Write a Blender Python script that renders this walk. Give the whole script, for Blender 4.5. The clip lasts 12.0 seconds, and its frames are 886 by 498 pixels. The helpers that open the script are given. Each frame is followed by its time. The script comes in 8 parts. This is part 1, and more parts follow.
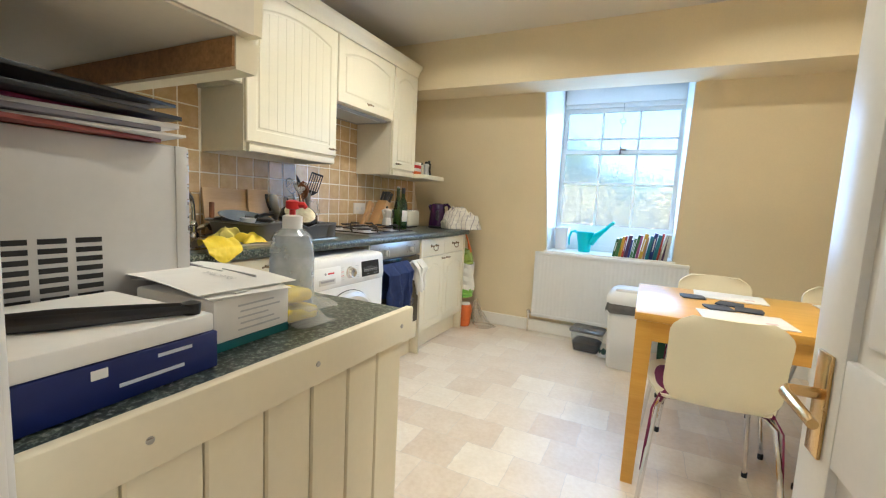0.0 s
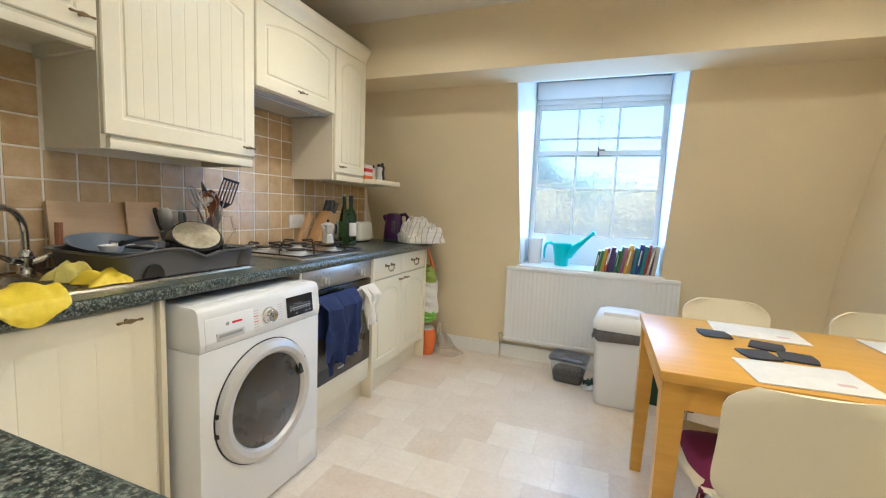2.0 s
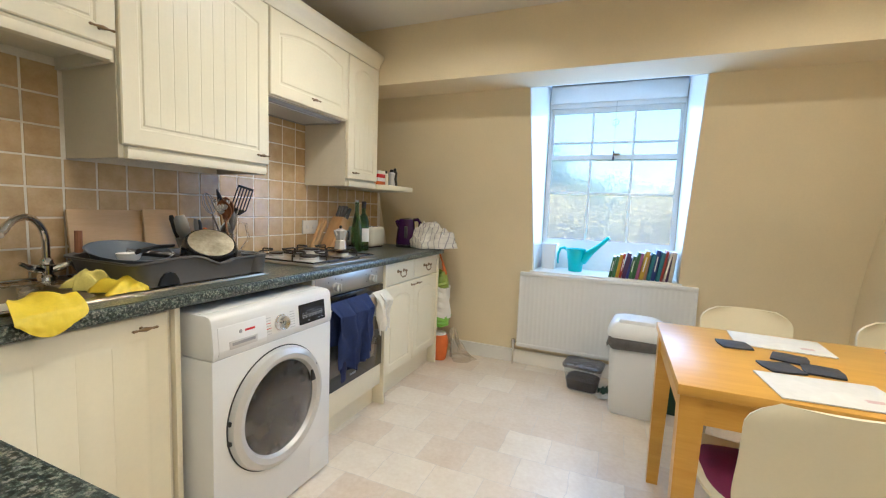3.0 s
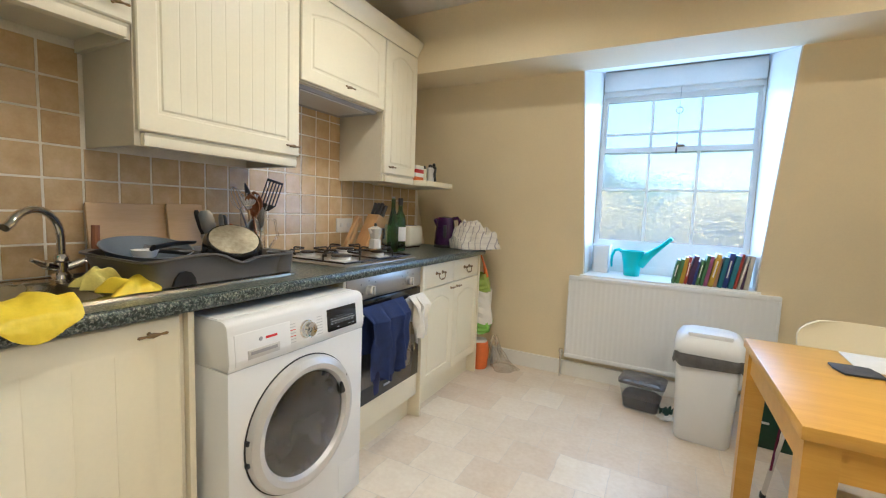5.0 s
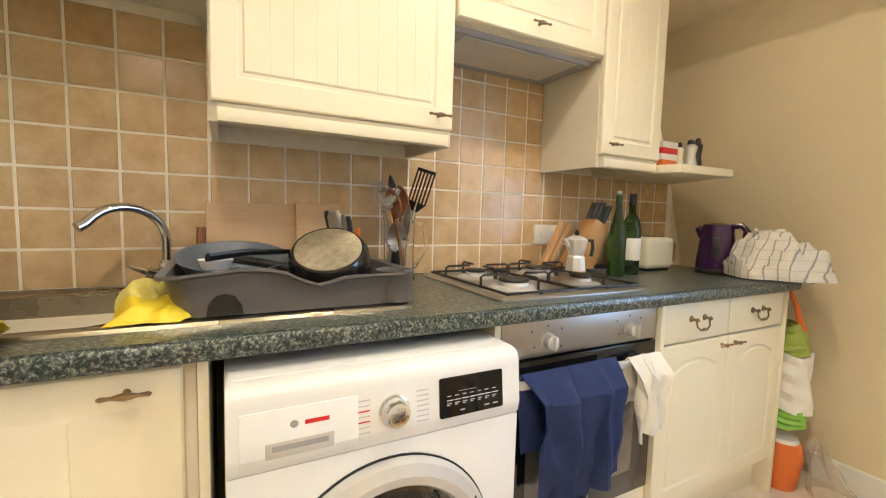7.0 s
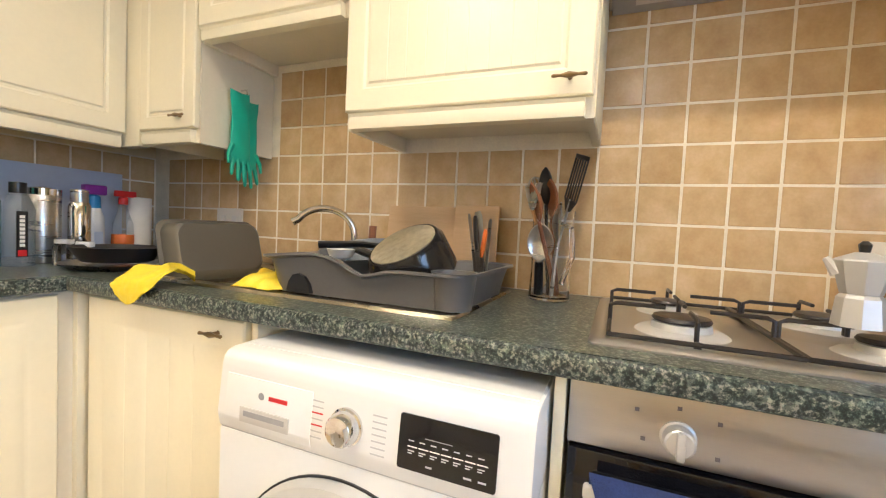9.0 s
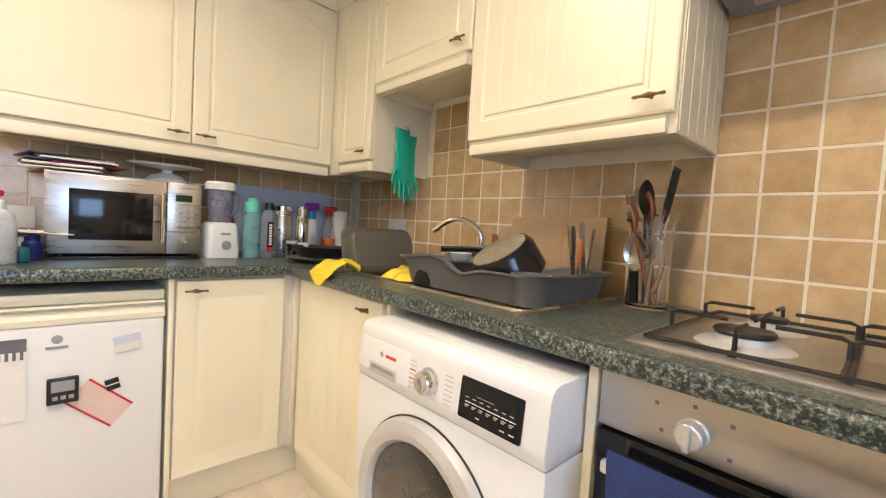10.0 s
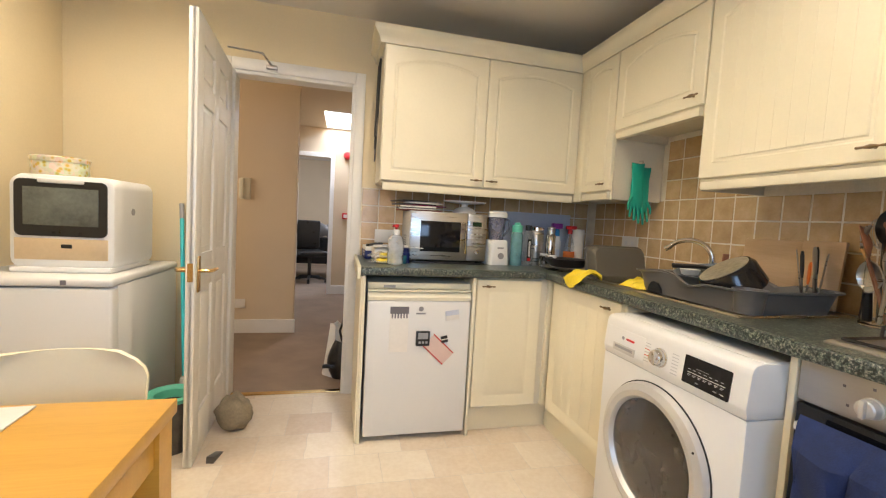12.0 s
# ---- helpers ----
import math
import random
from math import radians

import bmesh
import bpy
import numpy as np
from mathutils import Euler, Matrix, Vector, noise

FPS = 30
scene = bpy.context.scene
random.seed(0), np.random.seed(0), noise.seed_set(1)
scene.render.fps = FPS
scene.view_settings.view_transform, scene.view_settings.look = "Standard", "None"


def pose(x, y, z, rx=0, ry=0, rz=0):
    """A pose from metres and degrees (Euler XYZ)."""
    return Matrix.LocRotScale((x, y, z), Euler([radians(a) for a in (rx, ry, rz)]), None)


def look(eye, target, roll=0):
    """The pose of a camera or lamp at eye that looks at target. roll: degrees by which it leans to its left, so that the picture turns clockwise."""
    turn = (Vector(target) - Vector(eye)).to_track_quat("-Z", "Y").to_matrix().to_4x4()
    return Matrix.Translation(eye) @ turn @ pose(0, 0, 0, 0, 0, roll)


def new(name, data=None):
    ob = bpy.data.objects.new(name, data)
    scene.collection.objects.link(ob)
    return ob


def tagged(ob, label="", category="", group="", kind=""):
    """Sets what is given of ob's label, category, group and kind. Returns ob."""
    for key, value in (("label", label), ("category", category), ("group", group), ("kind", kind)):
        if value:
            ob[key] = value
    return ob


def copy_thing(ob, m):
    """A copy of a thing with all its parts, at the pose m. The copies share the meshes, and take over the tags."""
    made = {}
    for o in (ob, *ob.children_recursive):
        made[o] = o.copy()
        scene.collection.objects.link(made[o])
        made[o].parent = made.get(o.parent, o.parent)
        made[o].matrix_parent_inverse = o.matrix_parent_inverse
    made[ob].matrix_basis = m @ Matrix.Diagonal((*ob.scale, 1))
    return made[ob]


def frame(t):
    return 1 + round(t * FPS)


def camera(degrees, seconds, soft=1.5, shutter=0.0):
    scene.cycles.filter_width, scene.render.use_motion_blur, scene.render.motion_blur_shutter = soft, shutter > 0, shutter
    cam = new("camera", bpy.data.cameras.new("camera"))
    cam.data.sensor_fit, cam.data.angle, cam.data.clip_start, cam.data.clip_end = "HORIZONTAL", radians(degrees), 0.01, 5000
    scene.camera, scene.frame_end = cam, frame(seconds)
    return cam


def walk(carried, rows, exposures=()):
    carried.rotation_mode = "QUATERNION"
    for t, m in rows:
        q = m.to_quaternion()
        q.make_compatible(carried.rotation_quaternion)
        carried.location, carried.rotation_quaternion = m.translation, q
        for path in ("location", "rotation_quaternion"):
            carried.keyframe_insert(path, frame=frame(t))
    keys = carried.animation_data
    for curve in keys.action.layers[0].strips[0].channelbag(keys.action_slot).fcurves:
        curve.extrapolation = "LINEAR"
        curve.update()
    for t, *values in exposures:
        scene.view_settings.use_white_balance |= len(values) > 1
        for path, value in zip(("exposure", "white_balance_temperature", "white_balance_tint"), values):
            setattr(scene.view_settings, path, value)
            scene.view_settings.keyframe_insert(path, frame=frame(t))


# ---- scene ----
cam = camera(93.4, 12.0, soft=1.2)
PATH = [
    (0, (2.088, 0.088, 1.139), (1.217, 1.875, 0.92), 2.9),
    (0.5, (2.018, 0.264, 1.14), (1.278, 2.11, 0.921), 2.8),
    (1, (1.951, 0.445, 1.151), (1.263, 2.31, 0.936), 2.7),
    (1.5, (1.901, 0.544, 1.165), (1.221, 2.414, 0.957), 2.5),
    (2, (1.887, 0.589, 1.19), (1.175, 2.447, 0.992), 2.3),
    (2.5, (1.889, 0.606, 1.205), (1.145, 2.453, 1.014), 2.2),
    (3, (1.886, 0.602, 1.208), (1.115, 2.438, 1.021), 2.2),
    (3.2, (1.884, 0.605, 1.215), (1.107, 2.438, 1.028), 1.8),
    (5, (1.776, 0.785, 1.177), (0.844, 2.545, 0.993), 2.2),
    (5.5, (1.7, 0.941, 1.159), (0.599, 2.601, 0.981), 2.0),
    (6, (1.579, 1.127, 1.122), (0.251, 2.614, 0.955), 1.7),
    (6.5, (1.508, 1.333, 1.13), (-0.053, 2.572, 0.965), 1.7),
    (6.7, (1.492, 1.409, 1.141), (-0.156, 2.529, 0.973), 1.6),
    (8.3, (1.258, 1.959, 1.069), (-0.737, 1.836, 0.988), 2.6),
    (8.5, (1.263, 2.019, 1.066), (-0.712, 1.713, 0.985), 2.7),
    (9, (1.28, 2.194, 1.085), (-0.565, 1.427, 0.991), 2.8),
    (9.5, (1.259, 2.341, 1.071), (-0.366, 1.18, 0.977), 3.3),
    (10, (1.33, 2.48, 1.097), (-0.031, 1.018, 0.997), 3.5),
    (10.5, (1.481, 2.641, 1.138), (0.384, 0.973, 1.03), 3.4),
    (11, (1.623, 2.733, 1.14), (0.769, 0.929, 1.021), 3.4),
    (11.5, (1.718, 2.812, 1.148), (1.074, 0.923, 1.022), 3.3),
    (12, (1.737, 2.927, 1.157), (1.264, 0.988, 1.026), 3.2),
]
walk(cam, [(t, look(eye, target, roll)) for t, eye, target, roll in PATH], exposures=[(0, 2.06, 5110, 10), (1.5, 1.93, 5010, 11), (3, 1.90, 5080, 12), (5, 1.86, 5110, 12), (5.5, 1.86, 5330, 12), (6, 1.99, 5880, 15), (6.5, 2.13, 5810, 14), (8.5, 2.48, 5630, 15), (9.5, 2.36, 5650, 17), (10.5, 2.15, 5780, 18), (11, 2.10, 5780, 17), (12, 1.97, 5930, 16)])

# ---- world, sun, lights ----
world = bpy.data.worlds.new("sky_world")
scene.world = world
world.use_nodes = True
wn = world.node_tree
sky = wn.nodes.new("ShaderNodeTexSky")
sky.sky_type = "NISHITA"
sky.sun_disc = False
sky.sun_elevation = radians(38)
sky.sun_rotation = radians(205)
sky.air_density, sky.dust_density = 0.9, 2.5
wn.links.new(sky.outputs[0], wn.nodes["Background"].inputs[0])
wn.nodes["Background"].inputs[1].default_value = 0.15

sun_data = bpy.data.lights.new("sun", "SUN")
sun_data.energy, sun_data.angle, sun_data.color = 5.0, radians(10), (1.0, 0.95, 0.88)
new("sun", sun_data).matrix_world = look((-8, -14, 13), (0, 0, 0))


def area_lamp(name, eye, target, size, size_y, watts, colour, spread=180):
    data = bpy.data.lights.new(name, "AREA")
    data.shape, data.size, data.size_y, data.energy, data.color = "RECTANGLE", size, size_y, watts, colour
    data.spread = radians(spread)
    ob = new(name, data)
    ob.matrix_world = look(eye, target)
    return ob


area_lamp("window_daylight", (1.775, 4.155, 1.46), (1.775, 0.0, 1.459), 0.90, 1.10, 4.6, (0.50, 0.72, 1.0))
DOWNLIGHTS = ((1.02, 2.30), (2.70, 1.06), (1.50, 1.40), (2.70, 2.30))
for lx, ly in DOWNLIGHTS:
    area_lamp("downlight_glow", (lx, ly, 2.366), (lx, ly + 0.001, 0.0), 0.06, 0.06, 2.85, (1.0, 0.83, 0.56), 160)
area_lamp("skylight_daylight", (1.78, -2.9, 2.62), (1.78, -2.899, 0.0), 0.38, 0.9, 5.5, (0.86, 0.93, 1.0))
# Added warm fill that brightens the hall wall; no opening exists there.
area_lamp("hall_side_fill", (4.02, -0.62, 1.45), (2.0, -0.62, 1.3), 0.9, 1.2, 4.8, (1.0, 0.84, 0.60))
# Added fill lamp so the far room reads bright; it has no window.
area_lamp("far_room_fill", (1.0, -5.2, 1.7), (2.6, -5.0, 1.0), 1.0, 1.0, 16, (0.9, 0.95, 1.0))

# ---- materials ----
def base_mat(name):
    m = bpy.data.materials.new(name)
    m.use_nodes = True
    nt = m.node_tree
    return m, nt, nt.nodes["Principled BSDF"]


def coords(nt, scale=(1, 1, 1)):
    tc = nt.nodes.new("ShaderNodeTexCoord")
    mp = nt.nodes.new("ShaderNodeMapping")
    mp.inputs["Scale"].default_value = scale
    nt.links.new(tc.outputs["Object"], mp.inputs[0])
    return mp.outputs[0]


def noise_node(nt, vec, scale, detail=4.0, rough=0.55):
    n = nt.nodes.new("ShaderNodeTexNoise")
    n.inputs["Scale"].default_value, n.inputs["Detail"].default_value = scale, detail
    n.inputs["Roughness"].default_value = rough
    nt.links.new(vec, n.inputs["Vector"])
    return n.outputs["Fac"]


def ramp(nt, fac, stops):
    r = nt.nodes.new("ShaderNodeValToRGB")
    els = r.color_ramp.elements
    while len(els) < len(stops):
        els.new(0.5)
    for e, (p, c) in zip(els, stops):
        e.position, e.color = p, (*c, 1)
    nt.links.new(fac, r.inputs[0])
    return r.outputs[0]


def mixed(nt, fac, a, b, kind="MIX"):
    n = nt.nodes.new("ShaderNodeMix")
    n.data_type, n.blend_type = "RGBA", kind
    for sock, v in ((n.inputs[0], fac), (n.inputs[6], a), (n.inputs[7], b)):
        if hasattr(v, "links"):
            nt.links.new(v, sock)
        elif isinstance(v, (int, float)):
            sock.default_value = v
        else:
            sock.default_value = (*v, 1)
    return n.outputs[2]


def bump(nt, bsdf, height, strength, distance=0.002):
    b = nt.nodes.new("ShaderNodeBump")
    b.inputs["Strength"].default_value, b.inputs["Distance"].default_value = strength, distance
    nt.links.new(height, b.inputs["Height"])
    nt.links.new(b.outputs[0], bsdf.inputs["Normal"])


def scaled(c, k):
    return tuple(min(1.0, v * k) for v in c)


def plain(name, colour, rough=0.5, metal=0.0, vary=0.08, scale=6.0, grain=60.0, relief=0.05, stretch=(1, 1, 1), coat=0.0):
    """A surface with two scales of variation in colour, gloss and relief."""
    m, nt, p = base_mat(name)
    vec = coords(nt, stretch)
    big, fine = noise_node(nt, vec, scale), noise_node(nt, vec, grain, 3.0)
    c1 = ramp(nt, big, [(0.3, scaled(colour, 1 - vary)), (0.7, scaled(colour, 1 + vary * 0.6))])
    c2 = mixed(nt, 0.25, c1, ramp(nt, fine, [(0.35, scaled(colour, 1 - vary)), (0.65, scaled(colour, 1 + vary))]))
    nt.links.new(c2, p.inputs["Base Color"])
    rr = ramp(nt, big, [(0.25, (max(0.02, rough - 0.07),) * 3), (0.75, (min(1, rough + 0.07),) * 3)])
    nt.links.new(rr, p.inputs["Roughness"])
    p.inputs["Metallic"].default_value = metal
    p.inputs["Coat Weight"].default_value = coat
    if relief:
        bump(nt, p, fine, relief)
    return m


def wood(name, dark, light, rough=0.4, along=(1, 14, 14), scale=2.0):
    m, nt, p = base_mat(name)
    vec = coords(nt, along)
    g, f = noise_node(nt, vec, scale, 6.0, 0.6), noise_node(nt, vec, scale * 9, 3.0)
    c = ramp(nt, g, [(0.25, dark), (0.5, tuple((a + b) / 2 for a, b in zip(dark, light))), (0.75, light)])
    c = mixed(nt, 0.22, c, ramp(nt, f, [(0.35, dark), (0.65, light)]))
    nt.links.new(c, p.inputs["Base Color"])
    p.inputs["Roughness"].default_value = rough
    bump(nt, p, f, 0.05, 0.001)
    return m


def worktop_mat():
    m, nt, p = base_mat("speckled_green_black_laminate")
    vec = coords(nt)
    a, b = noise_node(nt, vec, 150, 3.0, 0.7), noise_node(nt, vec, 80, 5.0, 0.75)
    v = nt.nodes.new("ShaderNodeTexVoronoi")
    v.inputs["Scale"].default_value = 110
    nt.links.new(vec, v.inputs["Vector"])
    c = ramp(nt, a, [(0.41, (0.004, 0.008, 0.009)), (0.48, (0.020, 0.032, 0.030)), (0.55, (0.10, 0.125, 0.10)), (0.63, (0.46, 0.46, 0.37))])
    c2 = ramp(nt, b, [(0.42, (0.006, 0.012, 0.013)), (0.52, (0.034, 0.052, 0.048)), (0.59, (0.26, 0.30, 0.25))])
    c = mixed(nt, 0.42, c, c2)
    c = mixed(nt, 0.12, c, v.outputs["Color"], "MULTIPLY")
    nt.links.new(c, p.inputs["Base Color"])
    p.inputs["Roughness"].default_value = 0.28
    bump(nt, p, a, 0.06, 0.001)
    return m


def tile_mat():
    m, nt, p = base_mat("glazed_tan_wall_tile")
    oi = nt.nodes.new("ShaderNodeObjectInfo")
    vec = coords(nt)
    off = nt.nodes.new("ShaderNodeVectorMath")
    off.operation = "MULTIPLY_ADD"
    comb = nt.nodes.new("ShaderNodeCombineXYZ")
    for k in range(3):
        nt.links.new(oi.outputs["Random"], comb.inputs[k])
    nt.links.new(comb.outputs[0], off.inputs[0])
    off.inputs[1].default_value = (37, 61, 23)
    nt.links.new(vec, off.inputs[2])
    n1, n2 = noise_node(nt, off.outputs[0], 16, 4.0), noise_node(nt, off.outputs[0], 120, 3.0)
    c = ramp(nt, n1, [(0.28, (0.53, 0.365, 0.185)), (0.5, (0.615, 0.44, 0.235)), (0.74, (0.70, 0.52, 0.31))])
    tint = ramp(nt, oi.outputs["Random"], [(0.0, (0.80, 0.76, 0.68)), (0.25, (0.93, 0.92, 0.90)), (0.7, (0.98, 0.98, 0.98)), (1.0, (1.0, 1.0, 1.0))])
    c = mixed(nt, 1.0, c, tint, "MULTIPLY")
    c = mixed(nt, 0.10, c, ramp(nt, n2, [(0.36, (0.40, 0.27, 0.14)), (0.62, (0.67, 0.50, 0.30))]))
    nt.links.new(c, p.inputs["Base Color"])
    rr = ramp(nt, n2, [(0.3, (0.15,) * 3), (0.8, (0.27,) * 3)])
    nt.links.new(rr, p.inputs["Roughness"])
    bump(nt, p, n1, 0.25, 0.0015)
    return m


def vinyl_mat():
    m, nt, p = base_mat("stone_print_vinyl")
    vec = coords(nt)
    br = nt.nodes.new("ShaderNodeTexBrick")
    br.offset, br.squash = 0.5, 1.0
    for k, v in (("Scale", 1.0), ("Mortar Size", 0.003), ("Mortar Smooth", 1.0), ("Brick Width", 0.235), ("Row Height", 0.235), ("Bias", 0.0)):
        br.inputs[k].default_value = v
    br.inputs["Color1"].default_value = (0.64, 0.50, 0.355, 1)
    br.inputs["Color2"].default_value = (0.86, 0.775, 0.63, 1)
    br.inputs["Mortar"].default_value = (0.60, 0.55, 0.49, 1)
    warp = nt.nodes.new("ShaderNodeVectorMath")
    warp.operation = "MULTIPLY_ADD"
    n0 = nt.nodes.new("ShaderNodeTexNoise")
    n0.inputs["Scale"].default_value = 14
    nt.links.new(vec, n0.inputs["Vector"])
    nt.links.new(n0.outputs["Color"], warp.inputs[0])
    warp.inputs[1].default_value = (0.018, 0.018, 0.0)
    nt.links.new(vec, warp.inputs[2])
    nt.links.new(warp.outputs[0], br.inputs["Vector"])
    n1, n2 = noise_node(nt, vec, 7, 5.0, 0.6), noise_node(nt, vec, 45, 4.0)
    c = mixed(nt, 0.30, br.outputs["Color"], ramp(nt, n1, [(0.3, (0.60, 0.48, 0.36)), (0.7, (0.84, 0.78, 0.69))]))
    c = mixed(nt, 0.15, c, ramp(nt, n2, [(0.35, (0.46, 0.38, 0.30)), (0.65, (0.80, 0.76, 0.70))]))
    nt.links.new(c, p.inputs["Base Color"])
    rr = ramp(nt, n2, [(0.3, (0.33,) * 3), (0.7, (0.39,) * 3)])
    nt.links.new(rr, p.inputs["Roughness"])
    bump(nt, p, n2, 0.05, 0.001)
    return m


def glass(name, colour=(1, 1, 1), rough=0.0, ior=1.45):
    m, nt, p = base_mat(name)
    p.inputs["Base Color"].default_value = (*colour, 1)
    p.inputs["Transmission Weight"].default_value = 1.0
    p.inputs["Roughness"].default_value, p.inputs["IOR"].default_value = rough, ior
    return m


def pane_mat():
    """Thin window glass: mostly clear, with a pale veil standing in for glare, and a weak gloss."""
    m = bpy.data.materials.new("window_glass")
    m.use_nodes = True
    nt = m.node_tree
    nt.nodes.remove(nt.nodes["Principled BSDF"])
    t, g, d = nt.nodes.new("ShaderNodeBsdfTransparent"), nt.nodes.new("ShaderNodeBsdfGlossy"), nt.nodes.new("ShaderNodeBsdfTranslucent")
    m1, m2 = nt.nodes.new("ShaderNodeMixShader"), nt.nodes.new("ShaderNodeMixShader")
    g.inputs["Roughness"].default_value = 0.02
    # Translucent white share lays a haze of glare over the view.
    d.inputs[0].default_value = (0.95, 0.95, 1.0, 1)
    m1.inputs[0].default_value, m2.inputs[0].default_value = 0.05, 0.27
    for a, b in ((t.outputs[0], m1.inputs[1]), (g.outputs[0], m1.inputs[2]), (m1.outputs[0], m2.inputs[1]), (d.outputs[0], m2.inputs[2]), (m2.outputs[0], nt.nodes["Material Output"].inputs[0])):
        nt.links.new(a, b)
    return m


def film(name, colour, body):
    """Thin see-through plastic: part clear, part coloured body, with a gloss."""
    m, nt, p = base_mat(name)
    p.inputs["Base Color"].default_value = (*colour, 1)
    p.inputs["Roughness"].default_value = 0.16
    t, mx = nt.nodes.new("ShaderNodeBsdfTransparent"), nt.nodes.new("ShaderNodeMixShader")
    n = noise_node(nt, coords(nt), 22, 3.0)
    f = ramp(nt, n, [(0.3, (body * 0.8,) * 3), (0.7, (min(1.0, body * 1.25),) * 3)])
    nt.links.new(f, mx.inputs[0])
    t.inputs[0].default_value = (0.6 + 0.4 * colour[0], 0.6 + 0.4 * colour[1], 0.6 + 0.4 * colour[2], 1)
    nt.links.new(t.outputs[0], mx.inputs[1])
    nt.links.new(p.outputs[0], mx.inputs[2])
    nt.links.new(mx.outputs[0], nt.nodes["Material Output"].inputs[0])
    return m


def glow(name, colour, strength):
    m, nt, p = base_mat(name)
    p.inputs["Base Color"].default_value = (*colour, 1)
    p.inputs["Emission Color"].default_value = (*colour, 1)
    p.inputs["Emission Strength"].default_value = strength
    return m


def check_mat():
    m, nt, p = base_mat("checked_tea_towel_cotton")
    vec = coords(nt)
    w1, w2 = (nt.nodes.new("ShaderNodeTexWave") for _ in range(2))
    for w, d in ((w1, "X"), (w2, "Z")):
        w.bands_direction = d
        w.inputs["Scale"].default_value = 9
        w.inputs["Distortion"].default_value = 3.5
        nt.links.new(vec, w.inputs["Vector"])
    a = ramp(nt, w1.outputs[0], [(0.93, (0.66, 0.62, 0.54)), (0.985, (0.30, 0.29, 0.29))])
    b = ramp(nt, w2.outputs[0], [(0.95, (0.68, 0.64, 0.56)), (0.99, (0.34, 0.32, 0.31))])
    nt.links.new(mixed(nt, 0.35, a, b, "DARKEN"), p.inputs["Base Color"])
    p.inputs["Roughness"].default_value = 0.95
    return m


M_wall = plain("magnolia_wall_paint", (0.76, 0.65, 0.43), 0.75, vary=0.05, scale=2.2, grain=90, relief=0.12)
M_ceil = plain("white_ceiling_paint", (0.74, 0.70, 0.62), 0.85, vary=0.04, scale=2.0, grain=90, relief=0.08)
M_white = plain("white_gloss_paint", (0.80, 0.78, 0.73), 0.35, vary=0.04, scale=5, grain=70, relief=0.04)
M_cab = plain("cream_vinyl_wrap", (0.83, 0.765, 0.575), 0.34, vary=0.035, scale=4, grain=80, relief=0.03)
M_carcass = plain("cream_carcass_board", (0.74, 0.68, 0.54), 0.45, vary=0.05, scale=5, grain=80)
M_chip = plain("bare_chipboard", (0.36, 0.20, 0.08), 0.85, vary=0.35, scale=40, grain=160, relief=0.3)
M_top = worktop_mat()
M_tile = tile_mat()
M_grout = plain("pale_grout", (0.83, 0.77, 0.63), 0.9, vary=0.12, scale=14, grain=150, relief=0.2)
M_vinyl = vinyl_mat()
M_carpet = plain("brown_carpet", (0.27, 0.20, 0.145), 0.98, vary=0.22, scale=4, grain=240, relief=0.8)
M_steel = plain("brushed_steel", (0.55, 0.53, 0.50), 0.30, 1.0, vary=0.10, scale=5, grain=120, relief=0.05, stretch=(1, 1, 12))
M_sinksteel = plain("satin_sink_steel", (0.38, 0.34, 0.26), 0.28, 1.0, vary=0.12, scale=6, grain=110, relief=0.04)
M_chrome = plain("chrome", (0.74, 0.73, 0.71), 0.10, 1.0, vary=0.05, relief=0.0)
M_brass = plain("antique_brass", (0.30, 0.21, 0.11), 0.33, 1.0, vary=0.25, scale=60, grain=220, relief=0.1)
M_goldbrass = plain("polished_brass", (0.70, 0.48, 0.20), 0.22, 1.0, vary=0.12, scale=40)
M_iron = plain("black_enamel_iron", (0.022, 0.017, 0.015), 0.42, vary=0.3, scale=30, grain=160, relief=0.15)
M_appl = plain("white_appliance_enamel", (0.76, 0.76, 0.75), 0.42, vary=0.02, scale=3, grain=60, relief=0.01)
M_applcream = plain("aged_cream_plastic", (0.74, 0.70, 0.55), 0.40, vary=0.05)
M_silver = plain("silver_plastic", (0.60, 0.59, 0.57), 0.38, 0.40, vary=0.05, scale=8)
M_black = plain("black_plastic", (0.014, 0.014, 0.015), 0.32, vary=0.25, scale=20)
M_blackglass = plain("black_glass", (0.008, 0.008, 0.010), 0.06, vary=0.2, scale=3, relief=0.0)
M_darkbowl = plain("dark_drum_glass", (0.085, 0.080, 0.074), 0.10, vary=0.35, scale=6, relief=0.0, coat=0.6)
M_grey = plain("slate_grey_plastic", (0.130, 0.124, 0.119), 0.34, vary=0.10, scale=8, grain=90, relief=0.06)
M_bluegrey = plain("blue_grey_plastic", (0.125, 0.150, 0.185), 0.38, vary=0.08, scale=8)
M_greyl = plain("mid_grey_plastic", (0.33, 0.33, 0.34), 0.45, vary=0.1)
M_nonstick = plain("non_stick_coating", (0.030, 0.028, 0.028), 0.34, vary=0.3, scale=18, grain=140, relief=0.08)
M_bake = plain("worn_baking_tin", (0.150, 0.138, 0.112), 0.44, 0.5, vary=0.05, scale=5, grain=140, relief=0.03)
M_beech = wood("honey_beech_veneer", (0.56, 0.29, 0.036), (0.70, 0.40, 0.065), 0.30, along=(1, 12, 12))
M_board = wood("bamboo_board", (0.54, 0.36, 0.19), (0.68, 0.48, 0.28), 0.55, along=(1, 1.5, 18))
